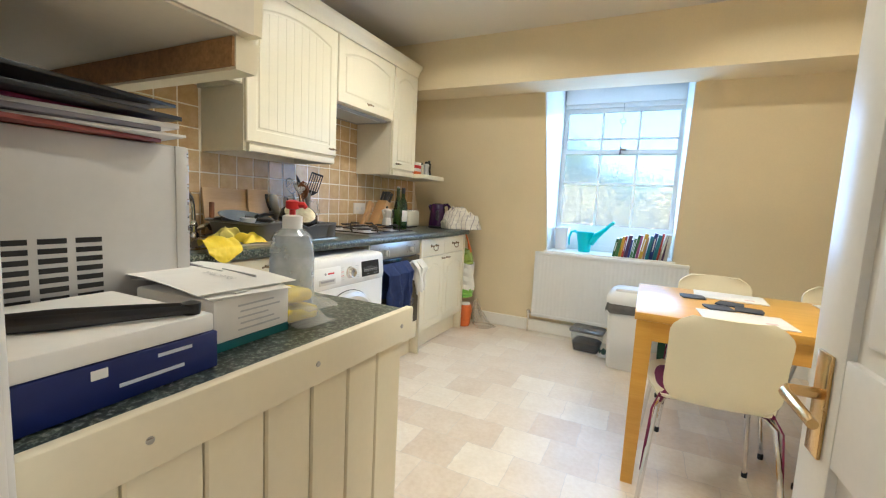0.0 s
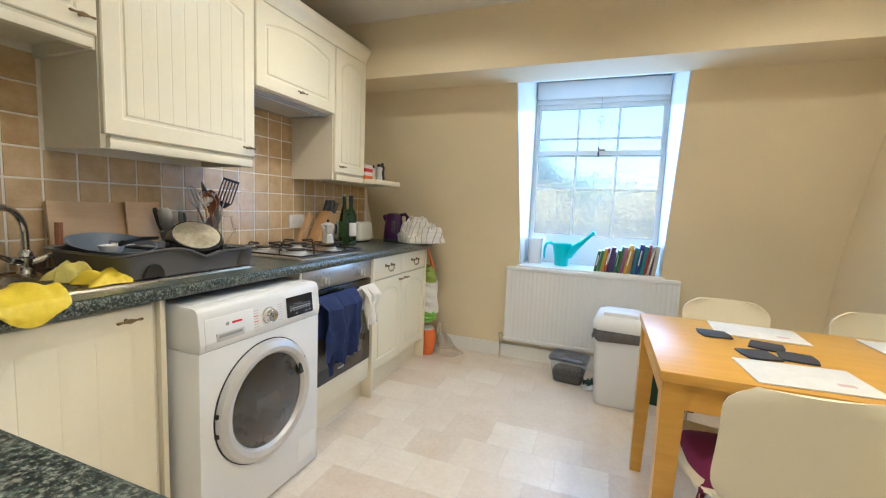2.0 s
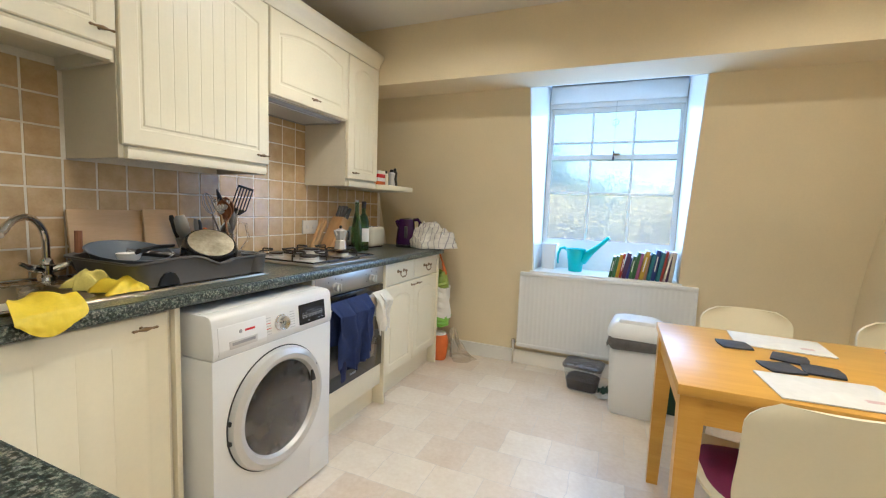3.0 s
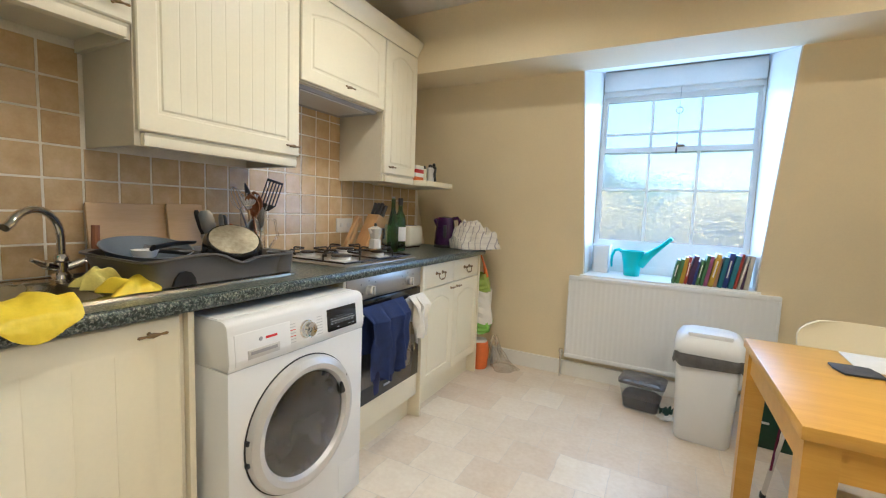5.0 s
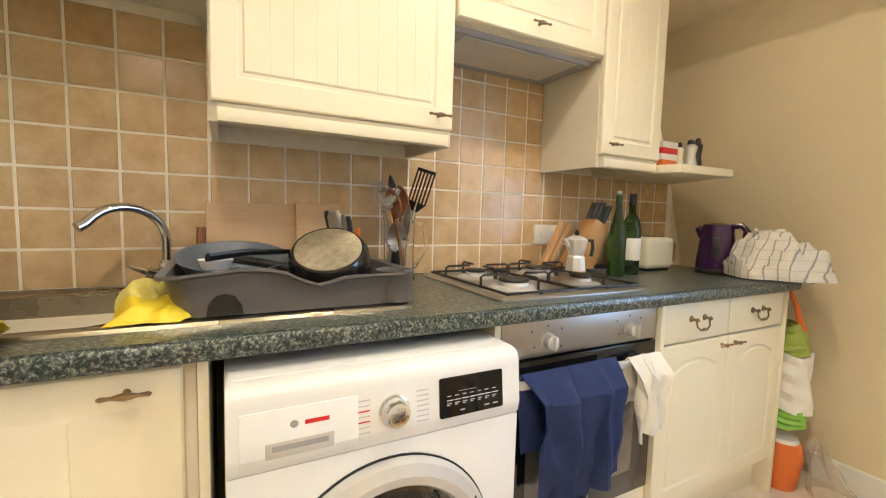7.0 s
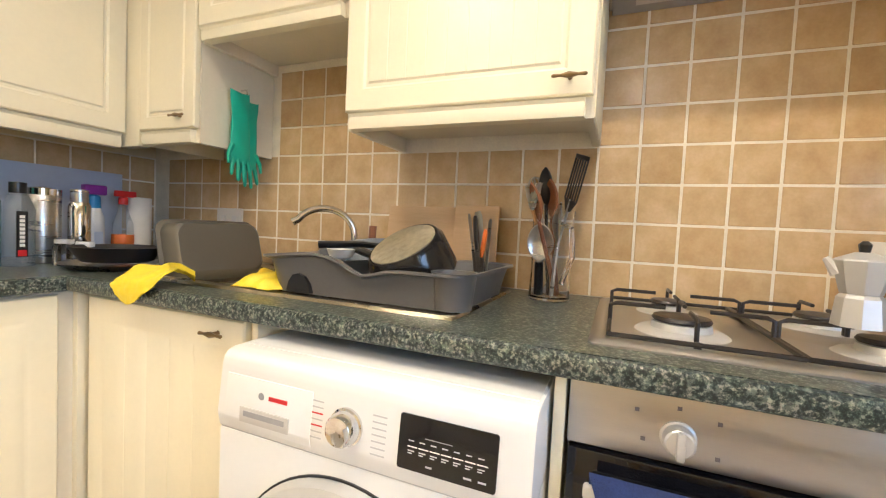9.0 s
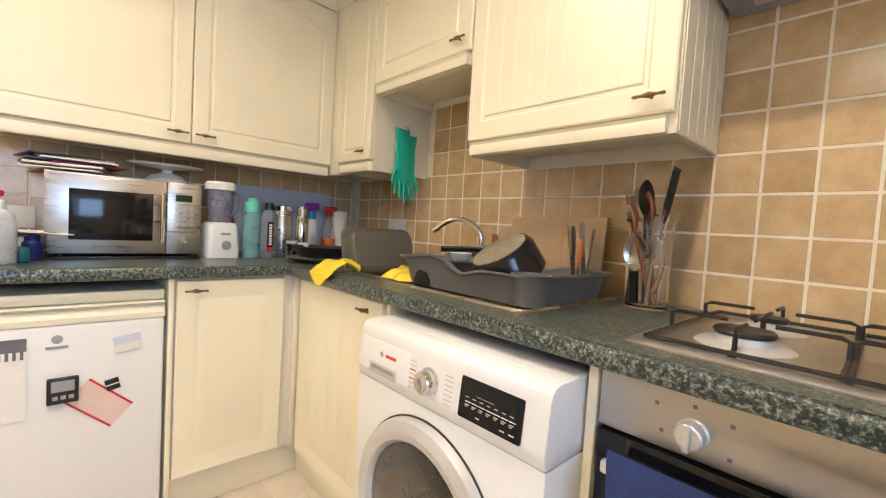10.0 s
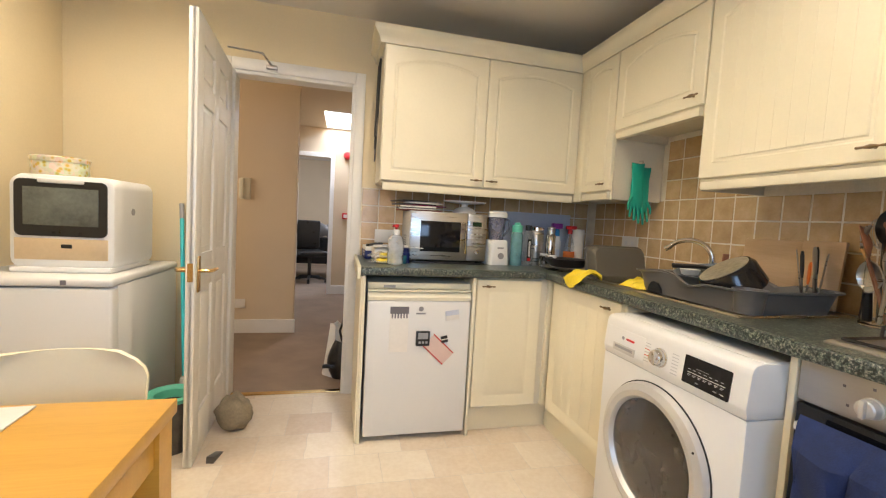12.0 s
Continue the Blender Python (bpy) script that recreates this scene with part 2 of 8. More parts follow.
M_woodk = wood("pale_knife_block_wood", (0.42, 0.23, 0.09), (0.60, 0.37, 0.16), 0.5, along=(12, 12, 1))
M_spoon = wood("dark_spoon_wood", (0.22, 0.08, 0.035), (0.36, 0.15, 0.07), 0.5, along=(10, 10, 1))
M_shell = plain("cream_chair_shell", (0.82, 0.75, 0.54), 0.40, vary=0.03, scale=5, grain=120, relief=0.03)
M_maroon = plain("maroon_cotton", (0.17, 0.012, 0.060), 0.92, vary=0.2, scale=14, grain=220, relief=0.5)
M_yellow = plain("yellow_rubber", (0.82, 0.62, 0.02), 0.50, vary=0.12, scale=14, grain=120, relief=0.2)
M_green = plain("green_rubber", (0.012, 0.42, 0.29), 0.50, vary=0.10, scale=14, grain=120, relief=0.2)
M_turq = plain("turquoise_plastic", (0.04, 0.55, 0.60), 0.35, vary=0.06, scale=8)
M_mint = plain("mint_plastic", (0.16, 0.62, 0.46), 0.40, vary=0.06, scale=8)
M_purple = plain("purple_gloss_plastic", (0.032, 0.006, 0.046), 0.20, vary=0.12, scale=8, relief=0.01)
M_navy = plain("navy_terry_cotton", (0.017, 0.031, 0.112), 0.97, vary=0.35, scale=26, grain=320, relief=1.0)
M_tea = plain("white_tea_cotton", (0.76, 0.73, 0.66), 0.95, vary=0.10, scale=16, grain=200, relief=0.4)
M_check = check_mat()
M_paper = plain("white_paper", (0.80, 0.78, 0.74), 0.85, vary=0.05, scale=10)
M_ink = plain("grey_print", (0.16, 0.15, 0.17), 0.8)
M_red = plain("red_plastic", (0.60, 0.022, 0.022), 0.40, vary=0.12)
M_orange = plain("orange_plastic", (0.72, 0.17, 0.03), 0.50, vary=0.12)
M_blue = plain("dark_blue_card", (0.003, 0.011, 0.105), 0.45, vary=0.2, scale=10)
M_lblue = plain("pale_blue_panel", (0.58, 0.63, 0.74), 0.35, vary=0.06)
M_slate = plain("slate_coaster", (0.040, 0.045, 0.060), 0.55, vary=0.35, scale=26, grain=160, relief=0.4)
M_mat = plain("printed_placemat", (0.76, 0.74, 0.70), 0.42, vary=0.10, scale=12, grain=40)
M_binbag = plain("grey_bin_bag", (0.10, 0.095, 0.09), 0.38, vary=0.3, scale=26, grain=90, relief=0.5)
M_stone = plain("rough_doorstop_stone", (0.30, 0.25, 0.17), 0.9, vary=0.3, scale=14, grain=90, relief=0.9)
M_soil = plain("dark_coffee_grounds", (0.030, 0.014, 0.010), 0.9, vary=0.4, scale=30, grain=160, relief=0.8)
M_leafg = plain("green_leaf", (0.11, 0.17, 0.075), 0.6, vary=0.4, scale=3, grain=30)
M_leafy = plain("yellowing_leaf", (0.36, 0.28, 0.09), 0.6, vary=0.4, scale=3, grain=30)
M_bark = plain("brown_bark", (0.10, 0.075, 0.05), 0.95, vary=0.3, scale=9, grain=40, relief=0.8)
M_grass = plain("mown_grass", (0.06, 0.10, 0.03), 0.95, vary=0.3, scale=0.6, grain=12)
M_pane = pane_mat()
M_clear = glass("clear_glass")
M_greenglass = glass("green_bottle_glass", (0.10, 0.26, 0.08))
M_tint = film("smoky_plastic", (0.42, 0.42, 0.52), 0.36)
M_gelbottle = film("cloudy_clear_plastic", (0.82, 0.86, 0.90), 0.30)
M_packfilm = film("white_packet_film", (0.88, 0.88, 0.86), 0.15)
M_paleglaze = film("pale_film", (0.86, 0.82, 0.74), 0.13)
M_drum = plain("dull_drum_steel", (0.085, 0.082, 0.078), 0.26, 0.75, vary=0.25, scale=14, grain=160, relief=0.15)
M_smoked = glass("smoked_porthole_glass", (0.74, 0.73, 0.71), 0.02)
M_satin = plain("satin_panel_steel", (0.50, 0.49, 0.48), 0.34, 1.0, vary=0.06, scale=5, grain=120, relief=0.03, stretch=(1, 1, 12))
M_panblack = plain("black_gloss_enamel", (0.014, 0.013, 0.013), 0.14, vary=0.2, scale=10, relief=0.02)
M_faint = plain("faint_grey_print", (0.52, 0.52, 0.53), 0.5)
M_clearplastic = film("clear_plastic", (0.74, 0.79, 0.84), 0.13)
M_aqua = film("aqua_plastic", (0.30, 0.58, 0.60), 0.42)
M_skin = plain("oatmeal_hall_plaster", (0.65, 0.53, 0.365), 0.8, vary=0.05, scale=2.2, grain=90, relief=0.1)
M_lamp = glow("lit_opal_diffuser", (1.0, 0.83, 0.58), 2.0)
BOOKS = [plain("book_cover", scaled(c, 0.75), 0.5, vary=0.15, scale=20) for c in ((0.05, 0.16, 0.05), (0.10, 0.26, 0.09), (0.66, 0.42, 0.03), (0.42, 0.05, 0.03), (0.025, 0.05, 0.25), (0.03, 0.19, 0.24), (0.40, 0.11, 0.24), (0.62, 0.57, 0.46), (0.45, 0.26, 0.15), (0.08, 0.03, 0.10), (0.02, 0.12, 0.36))]

# ---- mesh helpers ----
PLACED = {}


def thing(name, loc=(0, 0, 0), rz=0.0, label="", category="", group="", kind=""):
    ob = new(name)
    ob.empty_display_size = 0.05
    m = pose(*loc, 0, 0, rz)
    ob.matrix_basis = m
    PLACED[ob.name] = m
    return tagged(ob, label, category, group, kind)


def finish(bm, name, material, smooth=35):
    bmesh.ops.recalc_face_normals(bm, faces=bm.faces)
    me = bpy.data.meshes.new(name)
    bm.to_mesh(me)
    bm.free()
    if smooth:
        me.polygons.foreach_set("use_smooth", [True] * len(me.polygons))
        me.set_sharp_from_angle(angle=radians(smooth))
    me.materials.append(material)
    return me


def part(name, bm, material, parent, label="", world=False, smooth=35):
    """Links a bmesh as one mesh object under a thing or a part. world: its points are in world metres."""
    if world:
        bm.transform(PLACED[parent.name].inverted())
    ob = new(name, finish(bm, name, material, smooth))
    ob.parent = parent
    PLACED[ob.name] = PLACED[parent.name]
    return tagged(ob, label)


def solid(name, bm, material, label="", category="", group="", kind="", base=None, smooth=35, rz=0.0):
    """A thing of one mesh, with its origin at base."""
    m = pose(*(base or (0, 0, 0)), 0, 0, rz)
    if base:
        bm.transform(m.inverted())
    ob = new(name, finish(bm, name, material, smooth))
    ob.matrix_basis = m
    PLACED[ob.name] = m
    return tagged(ob, label, category, group, kind)


def bevelled(bm, verts, offset, seg):
    if offset:
        edges = {e for v in verts for e in v.link_edges}
        bmesh.ops.bevel(bm, geom=list(edges), offset=offset, segments=seg, profile=0.5, affect="EDGES", clamp_overlap=True)


def box(x0, y0, z0, x1, y1, z1, bevel=0.0, seg=2, bm=None):
    bm = bm or bmesh.new()
    m = Matrix.LocRotScale(((x0 + x1) / 2, (y0 + y1) / 2, (z0 + z1) / 2), None, (abs(x1 - x0), abs(y1 - y0), abs(z1 - z0)))
    bevelled(bm, bmesh.ops.create_cube(bm, size=1, matrix=m)["verts"], bevel, seg)
    return bm


def lathe(profile, n=28, m=None, bm=None, closed=True):
    """Turns (radius, height) points round z; m places the result."""
    bm = bm or bmesh.new()
    m = m or Matrix()
    rings = []
    for r, z in profile:
        rings.append([bm.verts.new(m @ Vector((r * math.cos(2 * math.pi * k / n), r * math.sin(2 * math.pi * k / n), z))) for k in range(n)])
    for a, b in zip(rings, rings[1:]):
        for k in range(n):
            bm.faces.new((a[k], a[(k + 1) % n], b[(k + 1) % n], b[k]))
    if closed:
        bm.faces.new(rings[0][::-1])
        bm.faces.new(rings[-1])
    return bm


def tube(points, radius, n=10, bm=None, flat=1.0):
    """A round bar along points; radius may be a list."""
    bm = bm or bmesh.new()
    pts = [Vector(p) for p in points]
    radii = radius if isinstance(radius, (list, tuple)) else [radius] * len(pts)
    side, rings = None, []
    for k, p in enumerate(pts):
        d = (pts[min(k + 1, len(pts) - 1)] - pts[max(k - 1, 0)]).normalized()
        if side is None:
            side = d.orthogonal().normalized()
        side = (side - d * side.dot(d)).normalized()
        up = d.cross(side)
        rings.append([bm.verts.new(p + radii[k] * (math.cos(a) * side + flat * math.sin(a) * up)) for a in (2 * math.pi * j / n for j in range(n))])
    for a, b in zip(rings, rings[1:]):
        for j in range(n):
            bm.faces.new((a[j], a[(j + 1) % n], b[(j + 1) % n], b[j]))
    bm.faces.new(rings[0][::-1])
    bm.faces.new(rings[-1])
    return bm


def arc(centre, r, a0, a1, n, u, v):
    c, u, v = Vector(centre), Vector(u), Vector(v)
    return [c + r * (math.cos(radians(a0 + (a1 - a0) * k / n)) * u + math.sin(radians(a0 + (a1 - a0) * k / n)) * v) for k in range(n + 1)]


def prism(poly, depth, m=None, bm=None, bevel=0.0):
    """A polygon in the xy plane drawn out along z by depth, then placed by m."""
    bm = bm or bmesh.new()
    m = m or Matrix()
    low = [bm.verts.new(m @ Vector((x, y, 0))) for x, y in poly]
    top = [bm.verts.new(m @ Vector((x, y, depth))) for x, y in poly]
    n = len(poly)
    bm.faces.new(low[::-1])
    bm.faces.new(top)
    for k in range(n):
        bm.faces.new((low[k], low[(k + 1) % n], top[(k + 1) % n], top[k]))
    bevelled(bm, low + top, bevel, 2)
    return bm


def rounded(w, h, r, n=5, cx=0.0, cy=0.0):
    """The outline of a rectangle with round corners."""
    out = []
    for sx, sy, a in ((1, -1, -90), (1, 1, 0), (-1, 1, 90), (-1, -1, 180)):
        for k in range(n + 1):
            t = radians(a + 90 * k / n)
            out.append((cx + sx * (w / 2 - r) + r * math.cos(t), cy + sy * (h / 2 - r) + r * math.sin(t)))
    return out


def loft(loops, bm=None, caps=(True, True)):
    """Joins loops of equally many points."""
    bm = bm or bmesh.new()
    rows = [[bm.verts.new(p) for p in loop] for loop in loops]
    for a, b in zip(rows, rows[1:]):
        n = len(a)
        for k in range(n):
            bm.faces.new((a[k], a[(k + 1) % n], b[(k + 1) % n], b[k]))
    if caps[0]:
        bm.faces.new(rows[0][::-1])
    if caps[1]:
        bm.faces.new(rows[-1])
    return bm


def sheet(fn, nu, nv, thick=0.003, bm=None):
    """A curved sheet of fn(u, v), u and v from 0 to 1, with a thickness."""
    bm = bm or bmesh.new()
    g = [[bm.verts.new(fn(i / nu, j / nv)) for j in range(nv + 1)] for i in range(nu + 1)]
    for i in range(nu):
        for j in range(nv):
            bm.faces.new((g[i][j], g[i + 1][j], g[i + 1][j + 1], g[i][j + 1]))
    bm.normal_update()
    low = {v: bm.verts.new(v.co - v.normal * thick) for row in g for v in row}
    for f in list(bm.faces):
        bm.faces.new([low[v] for v in reversed(f.verts)])
    rim = [r[0] for r in g] + g[-1][1:] + [r[-1] for r in reversed(g[:-1])] + g[0][-2:0:-1]
    for a, b in zip(rim, rim[1:] + rim[:1]):
        bm.faces.new((b, a, low[a], low[b]))
    return bm


# Frames for things that face +x (the counter run) or +y (the units by the door): local x runs along the front, y up, z out.
def facing_x(x, y, z):
    return Matrix(((0, 0, 1, x), (1, 0, 0, y), (0, 1, 0, z), (0, 0, 0, 1)))


def facing_y(x, y, z):
    return Matrix(((-1, 0, 0, x), (0, 0, 1, y), (0, 1, 0, z), (0, 0, 0, 1)))


def _moved(bm, m):
    bm.transform(m)
    return bm



# ---- the room: counter wall at x = 0, door wall at y = 0.22, window wall near y = 3.9 ----
EAST, CEIL, SOUTH = 3.23, 2.38, 0.20


def structure(name, bm, material, label, category, smooth=0):
    return solid(name, bm, material, label, category, kind="structure", smooth=smooth)


structure("floor", box(-0.15, 0.16, -0.05, EAST + 0.12, 4.35, 0.0), M_vinyl, "beige stone-print vinyl floor in pale squares", "floor")
structure("ceiling", box(-0.15, 0.10, CEIL, EAST + 0.12, 4.35, CEIL + 0.08), M_ceil, "plain off-white painted ceiling", "ceiling")
structure("wall_west", box(-0.15, 0.10, 0.0, -0.012, 4.35, CEIL), M_wall, "magnolia painted wall behind the counter", "wall")
structure("wall_east", box(EAST, 0.10, 0.0, EAST + 0.12, 4.35, CEIL), M_wall, "magnolia painted side wall", "wall")

DL, DR, DTOP = 1.68, 2.405, 1.985
bm = box(-0.012, 0.10, 0, DL, SOUTH, CEIL)
box(DR, 0.10, 0, EAST, SOUTH, CEIL, bm=bm)
box(DL, 0.10, DTOP, DR, SOUTH, CEIL, bm=bm)
structure("wall_south", bm, M_wall, "magnolia painted wall with an open doorway", "wall")

# The window wall: upright to the sill, then leaning in under the roof, with a deep window recess.
WL, WR = 1.285, 2.287
Y0, Z0, Y1, Z1 = 3.885, 0.765, 3.385, 2.02
BEND = [(Y0 - 0.398 * max(0.0, s) - 0.0, Z0 + s) for s in (1.0, 0.45)] + [(Y0 - 0.125 + 0.125 * k / 8 + 0.022 * math.sin(math.pi * k / 8), Z0 + 0.314 - 0.614 * k / 8) for k in range(1, 9)]
LEAN_WALL = [(Y0, 0.0), (4.34, 0.0), (4.34, Z1 + 0.2), (Y1, Z1 + 0.2), (Y1, Z1)] + BEND
UPRIGHT = Matrix(((0, 0, 1, 0), (1, 0, 0, 0), (0, 1, 0, 0), (0, 0, 0, 1)))
bm = prism(LEAN_WALL, WL + 0.012, Matrix.Translation((-0.012, 0, 0)) @ UPRIGHT)
prism(LEAN_WALL, EAST - WR, Matrix.Translation((WR, 0, 0)) @ UPRIGHT, bm)
box(WL, Y0, 0, WR, 4.34, Z0 - 0.03, bm=bm)
structure("wall_north", bm, M_wall, "leaning magnolia roof-slope wall with a window recess", "wall", 30)
bm = prism([(3.08, Z1), (Y1, Z1), (Y1, CEIL), (3.08, CEIL)], EAST + 0.012, Matrix.Translation((-0.012, 0, 0)) @ UPRIGHT)
structure("beam", bm, M_wall, "boxed-in magnolia beam above the window", "beam")
# white lining of the recess
bm = prism([(Y1, Z1), (4.19, 2.25), (4.19, 2.30), (Y1, 2.21)], WR - WL, Matrix.Translation((WL, 0, 0)) @ UPRIGHT)
structure("recess_soffit", bm, M_white, "white painted soffit of the window recess", "soffit")
REVEAL = [(Y0 - 0.004, Z0), (4.19, Z0), (4.19, 2.248), (Y1 + 0.01, Z1)]
bm = prism(REVEAL, 0.006, Matrix.Translation((WL, 0, 0)) @ UPRIGHT)
prism(REVEAL, 0.006, Matrix.Translation((WR - 0.006, 0, 0)) @ UPRIGHT, bm)
structure("recess_lining", bm, M_white, "white painted sides of the window recess", "lining")
structure("window_sill", box(WL - 0.02, Y0 - 0.05, Z0 - 0.03, WR + 0.02, 4.19, Z0, 0.006), M_white, "white painted window sill above the radiator", "window sill")


def window():
    w = thing("window_1", ((WL + WR) / 2, 4.17, Z0), 0, "white sliding sash window with small panes", "window", kind="structure")
    x0, x1, zb, zm, zt = WL + 0.008, WR - 0.008, Z0 - 0.006, 1.71, 2.10
    bm = box(x0, 4.19, zb, x0 + 0.010, 4.30, 2.30)
    box(x1 - 0.010, 4.19, zb, x1, 4.30, 2.30, bm=bm)
    box(x0 + 0.010, 4.19, zt - 0.035, x1 - 0.010, 4.30, 2.30, bm=bm)
    box(x0 + 0.010, 4.19, zb, x1 - 0.010, 4.30, zb + 0.06, bm=bm)
    part("window_frame", bm, M_white, w, world=True)

    def sash(name, y, z0, z1, low, bars):
        a, b = x0 + 0.010, x1 - 0.010
        bm = box(a, y, z0, a + 0.022, y + 0.035, z1)
        box(b - 0.022, y, z0, b, y + 0.035, z1, bm=bm)
        box(a + 0.022, y, z0, b - 0.022, y + 0.035, z0 + low, bm=bm)
        box(a + 0.022, y, z1 - 0.035, b - 0.022, y + 0.035, z1, bm=bm)
        s = part(name, bm, M_white, w, world=True)
        for k in (1, 2):
            xc = a + 0.022 + (b - a - 0.044) * k / 3
            part("glazing_bar", box(xc - 0.009, y + 0.004, z0 + low, xc + 0.009, y + 0.031, z1 - 0.035), M_white, s, world=True)
        for z in bars:
            part("glazing_bar", box(a + 0.022, y + 0.006, z - 0.008, b - 0.022, y + 0.029, z + 0.008), M_white, s, world=True)
        p = part("pane", box(a + 0.022, y + 0.015, z0 + low, b - 0.022, y + 0.019, z1 - 0.035), M_pane, s, world=True, smooth=0)
        p.visible_shadow = False

    sash("lower_sash", 4.195, zb + 0.06, 1.690, 0.185, (1.381,))
    sash("upper_sash", 4.235, 1.650, zt - 0.033, 0.03, (1.795,))
    part("blind_cassette", box(x0 + 0.004, 4.150, 2.095, x1 - 0.004, 4.189, 2.232, 0.008), M_white, w, "white roller blind housing", world=True)
    c = part("sash_fastener", box(1.80, 4.17, 1.685, 1.85, 4.20, 1.70, 0.004), M_brass, w, world=True)


window()

# skirting and door frame
bm = box(0.62, Y0 - 0.018, 0, EAST, Y0, 0.11, 0.004)
structure("baseboard", bm, M_white, "cream painted skirting under the radiator", "skirting")
structure("baseboard", box(EAST - 0.018, SOUTH + 0.7, 0, EAST, Y0 - 0.02, 0.11, 0.004), M_white, "cream painted skirting along the side wall", "skirting")


def door_frame():
    f = thing("door_frame", ((DL + DR) / 2, SOUTH, 0), 0, "white gloss door frame with moulded architrave", "door frame", kind="structure")
    for nm, b in (("jamb", (DL - 0.001, 0.09, 0, DL + 0.028, 0.201, DTOP)), ("jamb", (DR - 0.028, 0.09, 0, DR + 0.001, 0.201, DTOP)), ("head", (DL + 0.028, 0.09, DTOP - 0.028, DR - 0.028, 0.201, DTOP + 0.001))):
        part(nm, box(*b, 0.002), M_white, f, world=True)
    for y0, y1 in ((SOUTH, SOUTH + 0.012), (0.082, 0.10)):
        for nm, b in (("architrave", (DL - 0.052, y0, 0, DL + 0.008, y1, DTOP + 0.062)), ("architrave", (DR - 0.008, y0, 0, DR + 0.062, y1, DTOP + 0.062)), ("architrave", (DL + 0.008, y0, DTOP - 0.008, DR - 0.008, y1, DTOP + 0.062))):
            part(nm, box(*b, 0.005), M_white, f, world=True)


door_frame()
structure("threshold_strip", box(DL + 0.028, 0.135, 0.0, DR - 0.028, 0.175, 0.008, 0.003), M_goldbrass, "metal strip between vinyl and carpet", "threshold")

# ---- hall and far room behind the door ----
structure("hall_floor", box(0.9, -7.3, -0.05, 4.2, 0.155, 0.0), M_carpet, "brown short-pile hall carpet", "carpet")
bm = box(2.17, -1.42, 0, 4.2, -1.30, 2.40)
box(3.0, -3.40, 0, 3.12, -1.42, 2.40, bm=bm)
structure("wall_hall_corner", bm, M_skin, "warm beige hall wall with an open corner", "wall")
bm = box(0.9, -3.52, 0, 1.93, -3.40, 2.40)
box(2.44, -3.52, 0, 4.2, -3.40, 2.40, bm=bm)
box(1.93, -3.52, 1.985, 2.44, -3.40, 2.40, bm=bm)
structure("wall_hall_end", bm, M_skin, "pale hall end wall with an open doorway", "wall")
structure("wall_hall_west", box(0.9, -3.40, 0, 1.30, 0.10, 2.40), M_skin, "warm beige hall side wall", "wall")
structure("wall_hall_east", box(4.05, -1.30, 0, 4.2, 0.10, 2.40), M_skin, "warm beige hall side wall", "wall")
structure("wall_hall_kitchen_side", box(EAST + 0.12, -0.02, 0, 4.2, 0.10, 2.40), M_skin, "warm beige hall wall", "wall")
bm = box(0.9, -1.9, 2.40, 4.2, 0.10, 2.5)
box(0.9, -3.52, 2.40, 1.56, -1.9, 2.5, bm=bm)
box(2.00, -3.52, 2.40, 4.2, -1.9, 2.5, bm=bm)
box(1.56, -2.38, 2.40, 2.00, -1.9, 2.5, bm=bm)
box(1.56, -3.52, 2.40, 2.00, -3.36, 2.5, bm=bm)
structure("ceiling_hall", bm, M_skin, "beige hall ceiling with a rooflight", "ceiling")
bm = box(1.55, -3.36, 2.5, 1.56, -2.38, 2.75)
box(2.00, -3.36, 2.5, 2.01, -2.38, 2.75, bm=bm)
box(1.55, -3.37, 2.5, 2.01, -3.36, 2.75, bm=bm)
box(1.55, -2.38, 2.5, 2.01, -2.37, 2.75, bm=bm)
structure("rooflight_shaft", bm, M_white, "white shaft of the hall rooflight", "rooflight")
rl = structure("rooflight_pane", box(1.56, -3.36, 2.70, 2.00, -2.38, 2.706), M_pane, "clear pane of the hall rooflight", "rooflight")
rl.visible_shadow = False
structure("baseboard", box(2.15, -1.30, 0, 4.05, -1.282, 0.13, 0.004), M_white, "white skirting on the hall wall", "skirting")
structure("baseboard", box(1.30, -3.40, 0, 1.90, -3.382, 0.13, 0.004), M_white, "white skirting on the hall end wall", "skirting")
for b in ((1.872, 0, 1.932, 2.045), (2.438, 0, 2.50, 2.045), (1.932, 1.983, 2.438, 2.045)):
    structure("trim", box(b[0], -3.40, b[1], b[2], -3.38, b[3], 0.004), M_white, "white architrave of the far doorway", "architrave")
bm = box(0.9, -7.3, 0, 4.2, -7.2, 2.40)
box(0.8, -7.3, 0, 0.9, -3.52, 2.40, bm=bm)
box(4.2, -7.3, 0, 4.3, -3.52, 2.40, bm=bm)
structure("wall_far_room", bm, M_skin, "pale walls of the far room", "wall")
structure("ceiling_far_room", box(0.8, -7.3, 2.40, 4.3, -3.52, 2.5), M_ceil, "off-white ceiling of the far room", "ceiling")

# ---- outside ----
structure("ground", box(-300, -300, -9.1, 300, 300, -9.0), M_grass, "grass far below the window", "ground")


